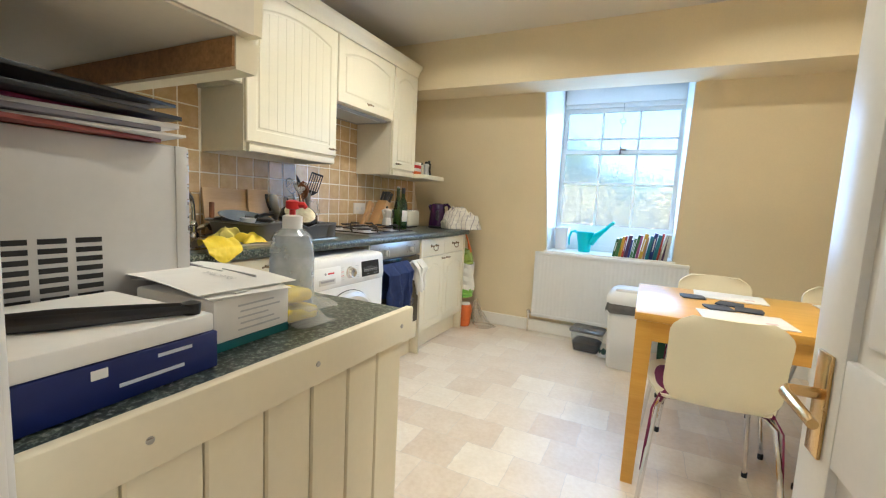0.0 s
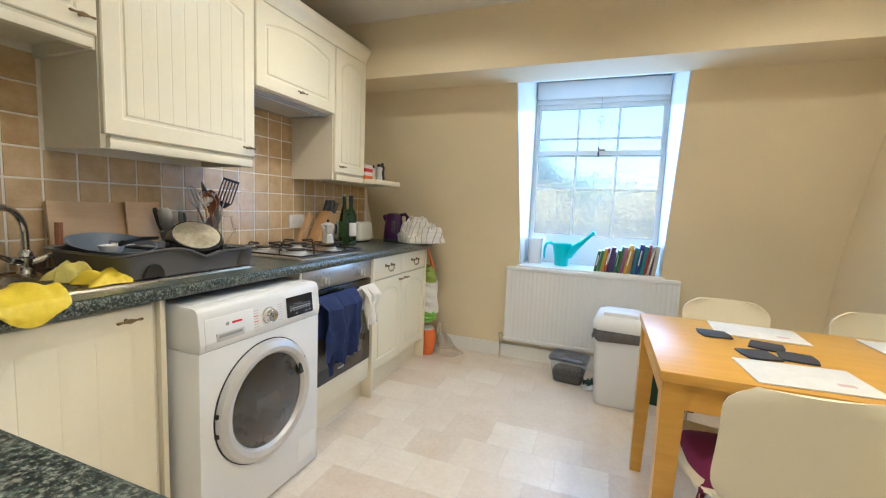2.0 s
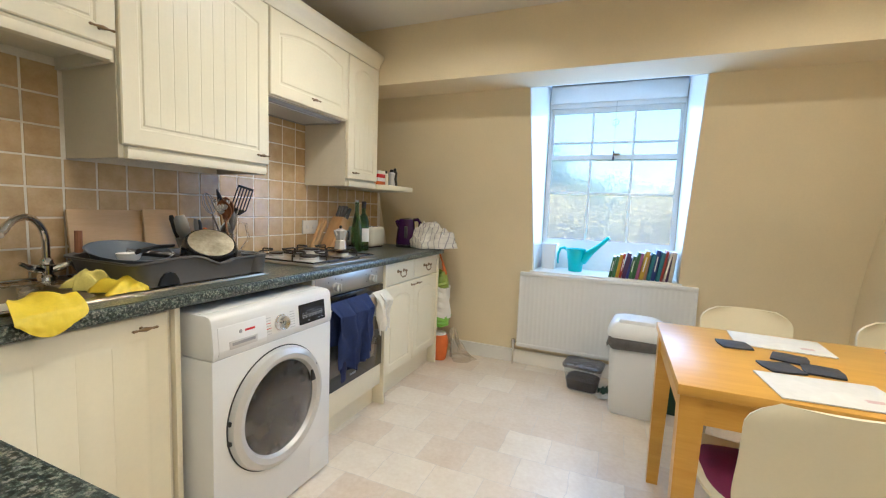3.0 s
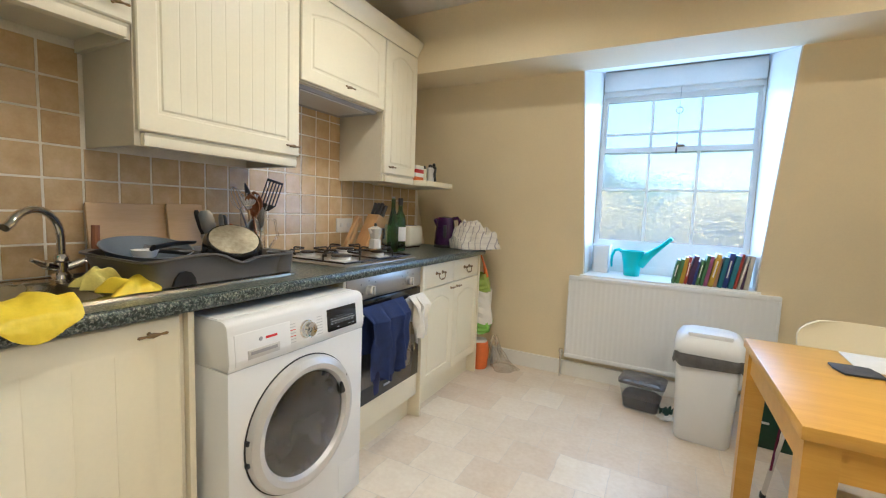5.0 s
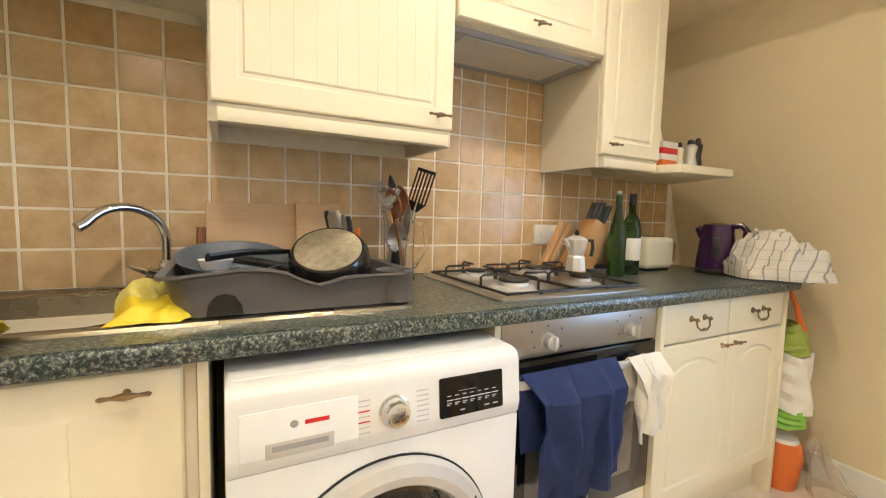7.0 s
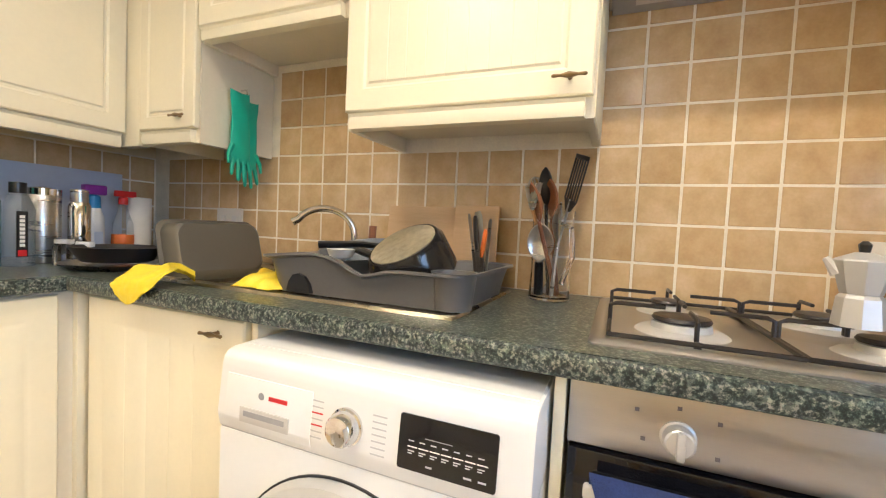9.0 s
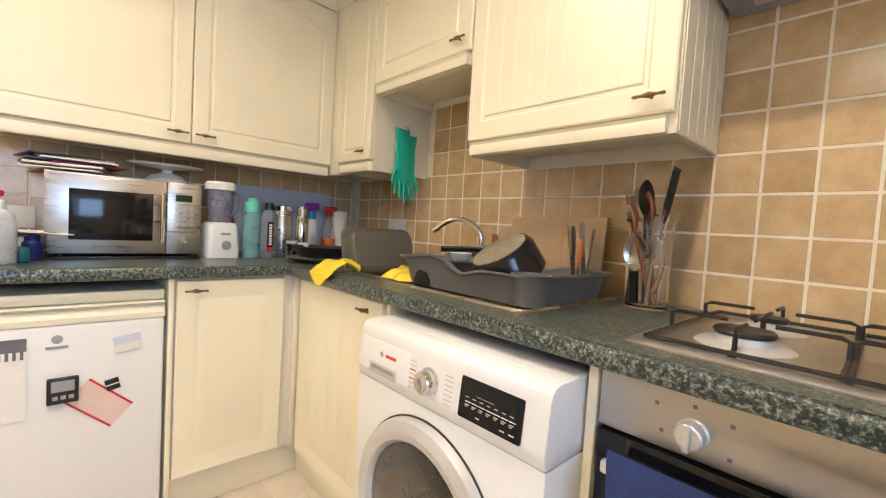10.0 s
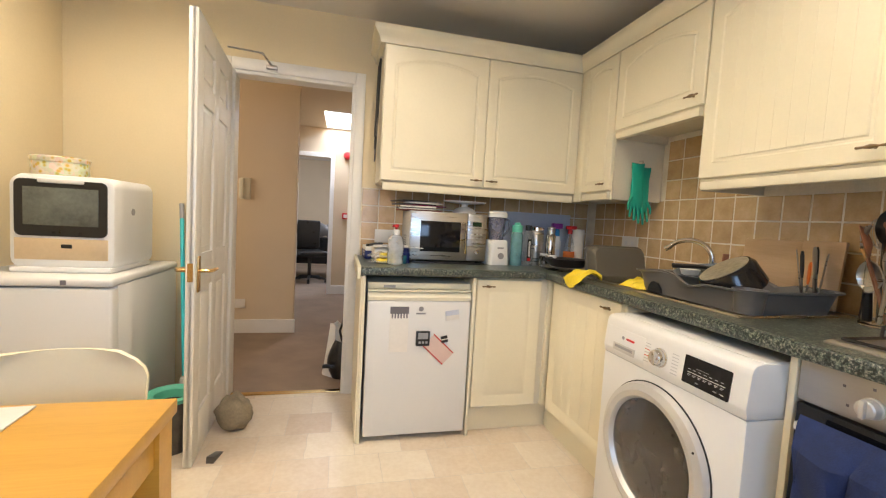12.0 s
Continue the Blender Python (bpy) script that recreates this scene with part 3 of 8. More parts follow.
def tree(x, y, height, spread, leaf, seed):
    rnd = random.Random(seed)
    t = thing("tree", (x, y, -9.0), 0, "broad tree turning yellow behind the window" if leaf is M_leafy else "broad green tree behind the window", "tree", "trees outside")
    bm = tube([(0, 0, 0), (0.1, 0.05, height * 0.3), (0, 0.1, height * 0.6), (0.1, 0, height * 0.85)], [0.35, 0.28, 0.18, 0.05], 9)
    tips = []
    for k in range(16):
        a, z = rnd.uniform(0, 6.28), height * rnd.uniform(0.3, 0.75)
        r = spread * rnd.uniform(0.55, 1.0)
        tip = Vector((r * math.cos(a), r * math.sin(a), min(height * 0.98, z + height * rnd.uniform(0.12, 0.28))))
        tube([(0, 0, z), tip * 0.5 + Vector((0, 0, z * 0.52)), tip], [0.10, 0.06, 0.02], 6, bm)
        tips.append(tip)
    tips += [Vector((rnd.gauss(0, spread * 0.35), rnd.gauss(0, spread * 0.35), height * rnd.uniform(0.6, 1.0))) for _ in range(14)]
    part("trunk", bm, M_bark, t)
    verts, faces = [], []
    for tip in tips:
        for _ in range(850):
            c = tip + Vector((rnd.gauss(0, 1.25), rnd.gauss(0, 1.25), rnd.gauss(0, 1.0)))
            u = Vector((rnd.gauss(0, 1), rnd.gauss(0, 1), rnd.gauss(0, 1))).normalized()
            v = u.orthogonal().normalized()
            s = rnd.uniform(0.07, 0.14)
            i = len(verts)
            verts += [c - u * s, c + v * s * 0.55, c + u * s, c - v * s * 0.55]
            faces.append((i, i + 1, i + 2, i + 3))
    me = bpy.data.meshes.new("crown")
    me.from_pydata(verts, [], faces)
    me.materials.append(leaf)
    ob = new("crown", me)
    ob.parent = t


tree(-9.0, 42.0, 16.5, 6.0, M_leafg, 1)
tree(-15.5, 46.0, 15.0, 6.2, M_leafg, 2)
tree(-1.5, 47.0, 13.0, 5.4, M_leafg, 3)
tree(9.0, 48.0, 12.0, 5.2, M_leafg, 7)
tree(-5.0, 36.0, 11.3, 4.6, M_leafy, 4)
tree(5.0, 40.0, 11.5, 5.0, M_leafy, 5)
tree(-11.5, 37.0, 11.0, 4.4, M_leafy, 6)
tree(13.5, 42.0, 11.2, 4.8, M_leafy, 8)

# ---- fitted kitchen ----
def handle(parent, m, w=0.075):
    """A brass bar pull with a swollen middle: a back post and a turned bar along local x."""
    bm = lathe([(0.006, 0.0), (0.0045, 0.004), (0.0045, 0.018)], 10, m)
    lathe([(0.0015, -w / 2), (0.0045, -w / 2 + 0.004), (0.003, -w / 4), (0.0075, 0), (0.003, w / 4), (0.0045, w / 2 - 0.004), (0.0015, w / 2)], 10, m @ Matrix.Translation((0, 0, 0.021)) @ Matrix.Rotation(radians(90), 4, "Y"), bm)
    return part("handle", bm, M_brass, parent, "antique brass pull", world=True)


def bail(parent, m, w=0.085):
    bm = bmesh.new()
    for s in (-1, 1):
        lathe([(0.012, 0), (0.010, 0.004), (0.005, 0.006), (0.005, 0.018), (0.008, 0.02), (0.006, 0.026)], 12, m @ Matrix.Translation((s * w / 2, 0, 0)), bm)
    pts = [(-w / 2, 0, 0.017), (-w / 2 + 0.002, -0.024, 0.022), (-w / 4, -0.036, 0.024), (0, -0.034, 0.025), (w / 4, -0.036, 0.024), (w / 2 - 0.002, -0.024, 0.022), (w / 2, 0, 0.017)]
    tube([m @ Vector(p) for p in pts], [0.003, 0.003, 0.0035, 0.006, 0.0035, 0.003, 0.003], 8, bm)
    return part("handle", bm, M_brass, parent, "antique brass drop handle", world=True)


def door_panel(parent, m, w, h, arch=0.045, planks=6, name="door", grooves=True, sunk=0.0045):
    """A cream door in one skin: bevelled rim, sunk channel with an arched head, and a raised panel with fine grooves. m: lower corner, local x along, y up, z out."""
    bm = bmesh.new()
    e = min(0.062, w * 0.17)

    def top(x, d=0.0):
        s = (x - w / 2) / (w / 2 - e)
        return h - e - arch * min(1.0, s * s) - d if arch else h - e - d

    a, b, g = e + 0.012, w - e - 0.012, 0.0018
    xs = []
    if grooves:
        for k in range(planks):
            p0, p1 = a + (b - a) * k / planks, a + (b - a) * (k + 1) / planks
            xs += ([(p0, 0.0186)] if k else []) + [(p0 + (g if k else 0), 0.0198), ((p0 + p1) / 2, 0.0198), (p1 - (g if k < planks - 1 else 0), 0.0198)]
    else:
        xs = [(a + (b - a) * k / 12, 0.0198) for k in range(13)]

    def at(f, t):
        return f[0] + (f[1] - f[0]) * t

    def loop(x_span, low, high, z):
        ts = [(x - a) / (b - a) for x, _ in xs]
        return [m @ Vector((at(x_span, t), low, z)) for t in ts] + [m @ Vector((at(x_span, t), high(at(x_span, t)), z)) for t in reversed(ts)]

    flat = lambda d: (lambda x: h - d)
    loops = [loop((0, w), 0, flat(0), 0.0), loop((0, w), 0, flat(0), 0.016), loop((0.004, w - 0.004), 0.004, flat(0.004), 0.020),
             loop((e - 0.006, w - e + 0.006), e - 0.006, lambda x: top(x, -0.006), 0.020), loop((e, w - e), e, top, 0.020 - sunk),
             loop((a - 0.004, b + 0.004), e + 0.008, lambda x: top(x, 0.008), 0.020 - sunk)]
    loft(loops, bm, (True, False))
    bm.verts.ensure_lookup_table()
    n = len(xs)
    rim = list(bm.verts)[-2 * n:]
    low = [bm.verts.new(m @ Vector((x, e + 0.013, z))) for x, z in xs]
    high = [bm.verts.new(m @ Vector((x, top(x, 0.013), z))) for x, z in xs]
    for k in range(n - 1):
        bm.faces.new((rim[k], rim[k + 1], low[k + 1], low[k]))
        bm.faces.new((low[k], low[k + 1], high[k + 1], high[k]))
        bm.faces.new((high[k], high[k + 1], rim[2 * n - 2 - k], rim[2 * n - 1 - k]))
    bm.faces.new((rim[0], low[0], high[0], rim[2 * n - 1]))
    bm.faces.new((rim[n - 1], rim[n], high[n - 1], low[n - 1]))
    return part(name, bm, M_cab, parent, world=True, smooth=20)


def wall_unit(name, m, w, h, depth, doors, label, arch=0.045, handle_at=None, drop=0.0, planks=6, grooves=True, flush=False):
    """m: lower front corner of the doors (local x along, y up, z out). drop: how far pelmet and side boards run down past them; flush: the pelmet alone."""
    o = m @ Vector((w / 2, -drop, -depth / 2))
    u = thing(name, tuple(o), 0, label, "kitchen cabinet", "wall cabinets")
    shape = [(0, -drop), (0.018, -drop), (0.018, 0), (w - 0.018, 0), (w - 0.018, -drop), (w, -drop), (w, h), (0, h)] if drop and not flush else [(0, 0), (w, 0), (w, h), (0, h)]
    part("body", prism(shape, depth, m @ Matrix.Translation((0, 0, -depth))), M_carcass, u, world=True, smooth=0)
    dw = (w - 0.003 * (doors + 1)) / doors
    for k in range(doors):
        x = 0.003 + k * (dw + 0.003)
        d = door_panel(u, m @ Matrix.Translation((x, 0.003, 0.002)), dw, h - 0.006, arch, planks, grooves=grooves)
        hx = handle_at[k] if handle_at else dw - 0.045
        handle(d, m @ Matrix.Translation((x + hx, 0.04 if h > 0.5 else 0.045, 0.020)))
    if drop:
        bm = prism([(-0.016, 0), (0.019, 0), (0.023, 0.012), (0.021, drop - 0.012), (0.026, drop - 0.004), (-0.016, drop - 0.002)], w - (0.036 if depth > 0 else 0), m @ Matrix(((0, 0, 1, 0.018), (0, 1, 0, -drop), (1, 0, 0, 0), (0, 0, 0, 1))))
        part("pelmet", bm, M_cab, u, world=True)
    return u


def moulding(name, pts, z, profile, label, category):
    """Sweeps a profile (out, up) along a path in plan."""
    n = len(pts)
    outs = []
    for k in range(n):
        d0 = (Vector(pts[k]) - Vector(pts[k - 1])).normalized() if k else None
        d1 = (Vector(pts[k + 1]) - Vector(pts[k])).normalized() if k < n - 1 else None
        n0 = Vector((d0.y, -d0.x)) if d0 else None
        n1 = Vector((d1.y, -d1.x)) if d1 else None
        v = (n0 + n1) / max(0.3, 1 + n0.dot(n1)) if n0 and n1 else (n0 or n1)
        outs.append(v)
    loops = [[Vector((p[0] + o * v.x, p[1] + o * v.y, z + up)) for o, up in profile] for p, v in zip(pts, outs)]
    return solid(name, loft(loops), M_cab, label, category, base=(pts[0][0], pts[0][1], z))


UX, UY = 0.312, 0.535  # fronts of the wall cabinets
TOPZ = 2.115
first_unit = wall_unit("wall_cabinet", facing_y(1.545, UY, 1.368), 1.215, TOPZ - 1.368, UY - SOUTH - 0.012, 2, "cream double wall cabinet with arched panel doors above the microwave", handle_at=(0.555, 0.045), grooves=False, drop=0.05, flush=True)
part("underside", box(0.352, SOUTH + 0.02, 1.364, 1.540, UY - 0.022, 1.3675), M_carcass, first_unit, "dirty white underside", world=True, smooth=0)
part("pelmet_back", box(0.352, UY - 0.0205, 1.3225, 1.525, UY - 0.0163, 1.3635), M_chip, first_unit, "bare brown chipboard back of the pelmet", world=True, smooth=0)
wall_unit("wall_cabinet", facing_x(UX, 0.625, 1.375), 0.283, TOPZ - 1.375, UX - 0.003, 1, "narrow cream corner wall cabinet beside hanging gloves", arch=0.02, handle_at=(0.215,), grooves=False, drop=0.045)
wall_unit("wall_cabinet", facing_x(UX, 0.912, 1.690), 0.575, TOPZ - 1.690, UX - 0.003, 1, "short cream wall cabinet over the sink", arch=0.05, handle_at=(0.52,), grooves=False, drop=0.04)
big_unit = wall_unit("wall_cabinet", facing_x(UX, 1.490, 1.385), 0.640, TOPZ - 1.385, UX - 0.003, 1, "large cream wall cabinet with grooved arched door", handle_at=(0.585,), planks=9, drop=0.043)
for k in range(5):
    part("side_board", box(0.012 + 0.0595 * k, 2.1302, 1.345, 0.0690 + 0.0595 * k, 2.1336, 1.700, 0.0014, 1), M_cab, big_unit, world=True)
wall_unit("wall_cabinet", facing_x(UX, 2.134, 1.718), 0.612, TOPZ - 1.718, UX - 0.003, 1, "short cream cabinet above the cooker hood", arch=0.04, handle_at=(0.30,), grooves=False)
wall_unit("wall_cabinet", facing_x(UX, 2.750, 1.375), 0.335, TOPZ - 1.375, UX - 0.003, 1, "tall narrow cream wall cabinet with grooved door", handle_at=(0.055,), planks=4, drop=0.043)

# side panels that run down past the short units, pelmets and the cornice
CORNICE = [(-0.02, 0.0), (0.024, 0.0), (0.028, 0.018), (0.036, 0.034), (0.052, 0.052), (0.060, 0.066), (0.060, 0.085), (-0.02, 0.085)]
moulding("cornice", [(UX, 3.078), (UX, UY), (1.547, UY), (1.547, SOUTH + 0.002)][::-1], TOPZ, CORNICE, "cream moulded cornice along the wall cabinets", "cornice")
solid("corner_shelf", prism([(0.0, 3.092), (0.33, 3.092), (0.405, 3.12), (0.415, 3.46), (0.0, 3.62)], 0.034, Matrix.Translation((0.002, 0, 1.330)), bevel=0.004), M_cab, "cream end shelf beside the tall wall cabinet", "shelf", base=(0.2, 3.3, 1.330))


def hood():
    h = thing("cooker_hood", (0.16, 2.44, 1.66), 0, "built-in grey cooker hood under the short cabinet", "cooker hood")
    bm = prism([(0.004, 0.0), (0.275, 0.0), (0.285, 0.014), (0.004, 0.014)], 0.596, Matrix(((1, 0, 0, 0), (0, 0, -1, 2.738), (0, 1, 0, 1.7035), (0, 0, 0, 1))))
    part("casing", bm, M_greyl, h, world=True)
    part("grease_filter", box(0.05, 2.20, 1.700, 0.26, 2.68, 1.7035), M_silver, h, world=True)


hood()


def base_unit(name, m, w, z1, label, layout, h0=0.15, plinth=(0.0, 0.0), depth=0.52):
    """A floor unit: m at floor level on its front; layout: (x, z, width, height, planks) of each door or drawer front."""
    o = m @ Vector((w / 2, 0, -depth / 2))
    u = thing(name, tuple(o), 0, label, "kitchen cabinet", "base cabinets")
    bm = bmesh.new()
    bmesh.ops.create_cube(bm, size=1, matrix=m @ Matrix.Translation((w / 2, (h0 + z1) / 2, -depth / 2)) @ Matrix.Diagonal((w, z1 - h0, depth, 1)))
    part("body", bm, M_carcass, u, world=True, smooth=0)
    if plinth:
        bm = bmesh.new()
        p0, p1 = -plinth[0], w + plinth[1]
        bmesh.ops.create_cube(bm, size=1, matrix=m @ Matrix.Translation(((p0 + p1) / 2, h0 / 2, -0.048)) @ Matrix.Diagonal((p1 - p0, h0, 0.016, 1)))
        part("plinth", bm, M_cab, u, world=True, smooth=0)
    for nm, x, z, dw, dh, arch, planks, hx, hz, kind in layout:
        d = door_panel(u, m @ Matrix.Translation((x, z, 0.001)), dw, dh, arch, planks, nm, planks > 1, 0.0045 if arch else 0.0016) if dh > 0.2 else None
        if d is None:
            bm = bmesh.new()
            mm = m @ Matrix.Translation((x + dw / 2, z + dh / 2, 0.010))
            bevelled(bm, bmesh.ops.create_cube(bm, size=1, matrix=mm @ Matrix.Diagonal((dw, dh, 0.018, 1)))["verts"], 0.004, 2)
            d = part(nm, bm, M_cab, u, world=True)
        if hx is not None:
            (bail if kind else handle)(d, m @ Matrix.Translation((hx, hz, 0.021 if dh > 0.2 else 0.019)), *([0.075] if kind else []))
    return u


FX, FY = 0.585, 0.805  # fronts of the floor unit bodies
base_unit("base_cabinet", facing_x(FX, 0.845, 0), 0.625, 0.868, "cream sink base cabinet with one door", [("door", 0.03, 0.155, 0.575, 0.705, 0.0, 5, 0.525, 0.825, 0)], plinth=(0.088, 0))
base_unit("base_cabinet", facing_y(1.026, FY, 0), 0.42, 0.868, "cream base cabinet beside the fridge", [("door", 0.003, 0.155, 0.375, 0.705, 0.0, 1, 0.06, 0.825, 0)], plinth=(0, 0.058))
base_unit("base_cabinet", facing_x(FX, 2.772, 0), 0.775, 0.868, "cream base cabinet with two drawers and two arched doors", [
    ("drawer", 0.003, 0.728, 0.383, 0.135, 0, 1, 0.195, 0.805, 1), ("drawer", 0.389, 0.728, 0.383, 0.135, 0, 1, 0.58, 0.805, 1),
    ("door", 0.003, 0.155, 0.383, 0.567, 0.04, 1, 0.345, 0.695, 0), ("door", 0.389, 0.155, 0.383, 0.567, 0.04, 1, 0.43, 0.695, 0)])
for y0, y1, x1 in ((1.472, 1.490, 0.605), (2.117, 2.135, 0.605), (2.752, 2.770, 0.618), (3.548, 3.566, 0.612)):
    solid("end_panel", box(0.02, y0, 0, x1, y1, 0.869, 0.001), M_cab, "cream upright end panel under the worktop", "end panel", "end panels", base=(0.3, (y0 + y1) / 2, 0))
solid("end_panel", box(1.030, 0.235, 0, 1.046, 0.825, 0.869, 0.001), M_cab, "cream upright end panel beside the fridge", "end panel", "end panels", base=(1.04, 0.5, 0))
solid("corner_post", box(UX - 0.02, UY - 0.02, 1.325, UX + 0.020, UY + 0.020, TOPZ, 0.002), M_cab, "cream corner post between wall cabinets", "corner post", base=(UX, UY, 1.325))
solid("corner_post", box(UX - 0.02, UY + 0.02, 1.325, UX + 0.020, 0.627, TOPZ, 0.002), M_cab, "cream filler strip beside the corner wall cabinet", "filler", base=(UX, 0.59, 1.325))
solid("corner_post", box(FX - 0.02, FY - 0.02, 0.15, FX + 0.022, FY + 0.022, 0.868, 0.002), M_cab, "cream corner post between base cabinets", "corner post", base=(FX, FY, 0.15))


def peninsula_end():
    p = thing("boarded_end_panel", (1.632, 0.53, 0), 0, "cream tongue-and-groove end panel below the worktop", "end panel", "end panels")
    part("backing", box(1.612, 0.225, 0, 1.626, 0.832, 0.869), M_cab, p, world=True, smooth=0)
    n, a, b = 7, 0.2135, 0.832
    for k in range(n):
        y0, y1 = a + (b - a) * k / n, a + (b - a) * (k + 1) / n
        part("board", box(1.626, y0 + 0.0015, 0.0, 1.638, y1 - 0.0015, 0.866, 0.003, 1), M_cab, p, world=True)
    rail = part("rail", box(1.6385, 0.2135, 0.852, 1.656, 0.846, 0.917, 0.003), M_cab, p, world=True)
    for y in (0.32, 0.56, 0.80):
        part("screw", lathe([(0.0045, 0), (0.004, 0.0015)], 10, Matrix.Translation((1.656, y, 0.885)) @ Matrix.Rotation(radians(90), 4, "Y")), M_steel, rail, world=True)


peninsula_end()

# L-shaped worktop with openings for sink and hob
SINK, HOB = (0.075, 0.905, 0.535, 1.905), (0.06, 2.165, 0.565, 2.735)
WT0, WT1, EDGE, YEND = 0.870, 0.912, 0.632, 3.575
bm = bmesh.new()
for b in ((0.0, SOUTH, EDGE, 0.905), (0.0, 0.905, SINK[0], 1.905), (SINK[2], 0.905, EDGE, 1.905), (0.0, 1.905, EDGE, YEND), (EDGE, SOUTH, 1.636, 0.836)):
    box(b[0], b[1], WT0, b[2], b[3], WT1, bm=bm)
bmesh.ops.remove_doubles(bm, verts=bm.verts, dist=0.0005)
top = solid("worktop", bm, M_top, "dark green-black speckled laminate worktop in an L shape", "worktop", base=(0.3, 1.5, WT0), smooth=0)
# rounded front edge of the worktop
NOSE = [(-0.004, 0.0), (0.006, 0.003), (0.010, 0.010), (0.010, 0.032), (0.006, 0.039), (-0.004, 0.0425)]


def nosing(pts):
    loops = []
    n = len(pts)
    for k in range(n):
        d0 = (Vector(pts[k]) - Vector(pts[k - 1])).normalized() if k else None
        d1 = (Vector(pts[k + 1]) - Vector(pts[k])).normalized() if k < n - 1 else None
        n0 = Vector((d0.y, -d0.x)) if d0 else None
        n1 = Vector((d1.y, -d1.x)) if d1 else None
        v = (n0 + n1) / max(0.3, 1 + n0.dot(n1)) if n0 and n1 else (n0 or n1)
        loops.append([Vector((pts[k][0] + o * v.x, pts[k][1] + o * v.y, WT0 - 0.0005 + up)) for o, up in NOSE])
    return loft(loops)


part("front_edge", nosing([(0.02, YEND), (EDGE, YEND), (EDGE, 0.836), (1.636, 0.836)][::-1]), M_top, top, world=True)

# ---- sink, cooker and appliances ----
def sink():
    s = thing("sink", (0.3, 1.4, 0.912), 0, "stainless steel inset sink with drainer, wet", "sink")
    x0, y0, x1, y1 = 0.065, 0.895, 0.545, 1.915
    zt = 0.917

    def loop(xa, ya, xb, yb, r, z, n=5):
        return [Vector((x, y, z)) for x, y in rounded(xb - xa, yb - ya, r, n, (xa + xb) / 2, (ya + yb) / 2)]

    bw = (0.150, 0.940, 0.500, 1.330)
    dr = (0.130, 1.440, 0.505, 1.885)
    # deck plate as a frame of strips around bowl and drainer
    bm = bmesh.new()
    for b in ((x0, y0, bw[0], y1), (bw[0], y0, x1, bw[1]), (bw[2], bw[1], x1, y1), (bw[0], bw[3], bw[2], dr[1])):
        box(b[0], b[1], 0.912, b[2], b[3], zt, bm=bm)
    box(bw[0], dr[1], 0.9122, bw[2], y1, 0.9150, bm=bm)
    part("deck", bm, M_sinksteel, s, world=True, smooth=0)
    part("rim", loft([loop(x0 - 0.003, y0 - 0.003, x1 + 0.003, y1 + 0.003, 0.03, 0.9125), loop(x0, y0, x1, y1, 0.03, 0.920), loop(x0 + 0.012, y0 + 0.012, x1 - 0.012, y1 - 0.012, 0.025, 0.9185)], caps=(False, False)), M_sinksteel, s, world=True)
    bowl = part("bowl", loft([loop(bw[0] - 0.006, bw[1] - 0.006, bw[2] + 0.006, bw[3] + 0.006, 0.06, zt + 0.001), loop(*bw, 0.055, zt - 0.006), loop(bw[0] + 0.012, bw[1] + 0.012, bw[2] - 0.012, bw[3] - 0.012, 0.05, 0.78), loop(bw[0] + 0.05, bw[1] + 0.05, bw[2] - 0.05, bw[3] - 0.05, 0.04, 0.762)], caps=(False, True)), M_sinksteel, s, world=True)
    part("plug_hole", lathe([(0.042, 0.763), (0.038, 0.767), (0.02, 0.764)], 20, Matrix.Translation((0.325, 1.13, 0))), M_chrome, bowl, world=True)
    for k in range(7):
        x = 0.17 + 0.046 * k
        part("drain_rib", box(x, 1.46, 0.9145, x + 0.018, 1.87, 0.9185, 0.002), M_sinksteel, s, world=True)
    t = thing("mixer_tap", (0.098, 1.378, 0.917), 0, "chrome swan-neck mixer tap with two levers", "tap")
    part("body", lathe([(0.028, 0), (0.026, 0.012), (0.018, 0.02), (0.017, 0.05), (0.021, 0.056), (0.019, 0.07), (0.012, 0.078)], 20), M_chrome, t)
    dx, dy = 0.115, -0.155
    L = math.hypot(dx, dy)
    u = Vector((dx / L, dy / L, 0))
    pts = [Vector((0, 0, 0.07)), Vector((0, 0, 0.13))] + [Vector((0, 0, 0.13)) + u * (0.098 - 0.098 * math.cos(radians(a))) + Vector((0, 0, 0.088 * math.sin(radians(a)))) for a in range(15, 150, 12)]
    pts += [u * 0.198 + Vector((0, 0, 0.168))]
    part("spout", tube(pts, [0.0115] * (len(pts) - 2) + [0.012, 0.0125], 14), M_chrome, t)
    for sgn in (-1, 1):
        bm = tube([(0, sgn * 0.012, 0.035), (0.012, sgn * 0.045, 0.048)], [0.013, 0.015], 12)
        tube([(0.012, sgn * 0.045, 0.048), (0.03, sgn * 0.082, 0.068)], [0.010, 0.006], 10, bm)
        part("lever", bm, M_chrome, t)


sink()


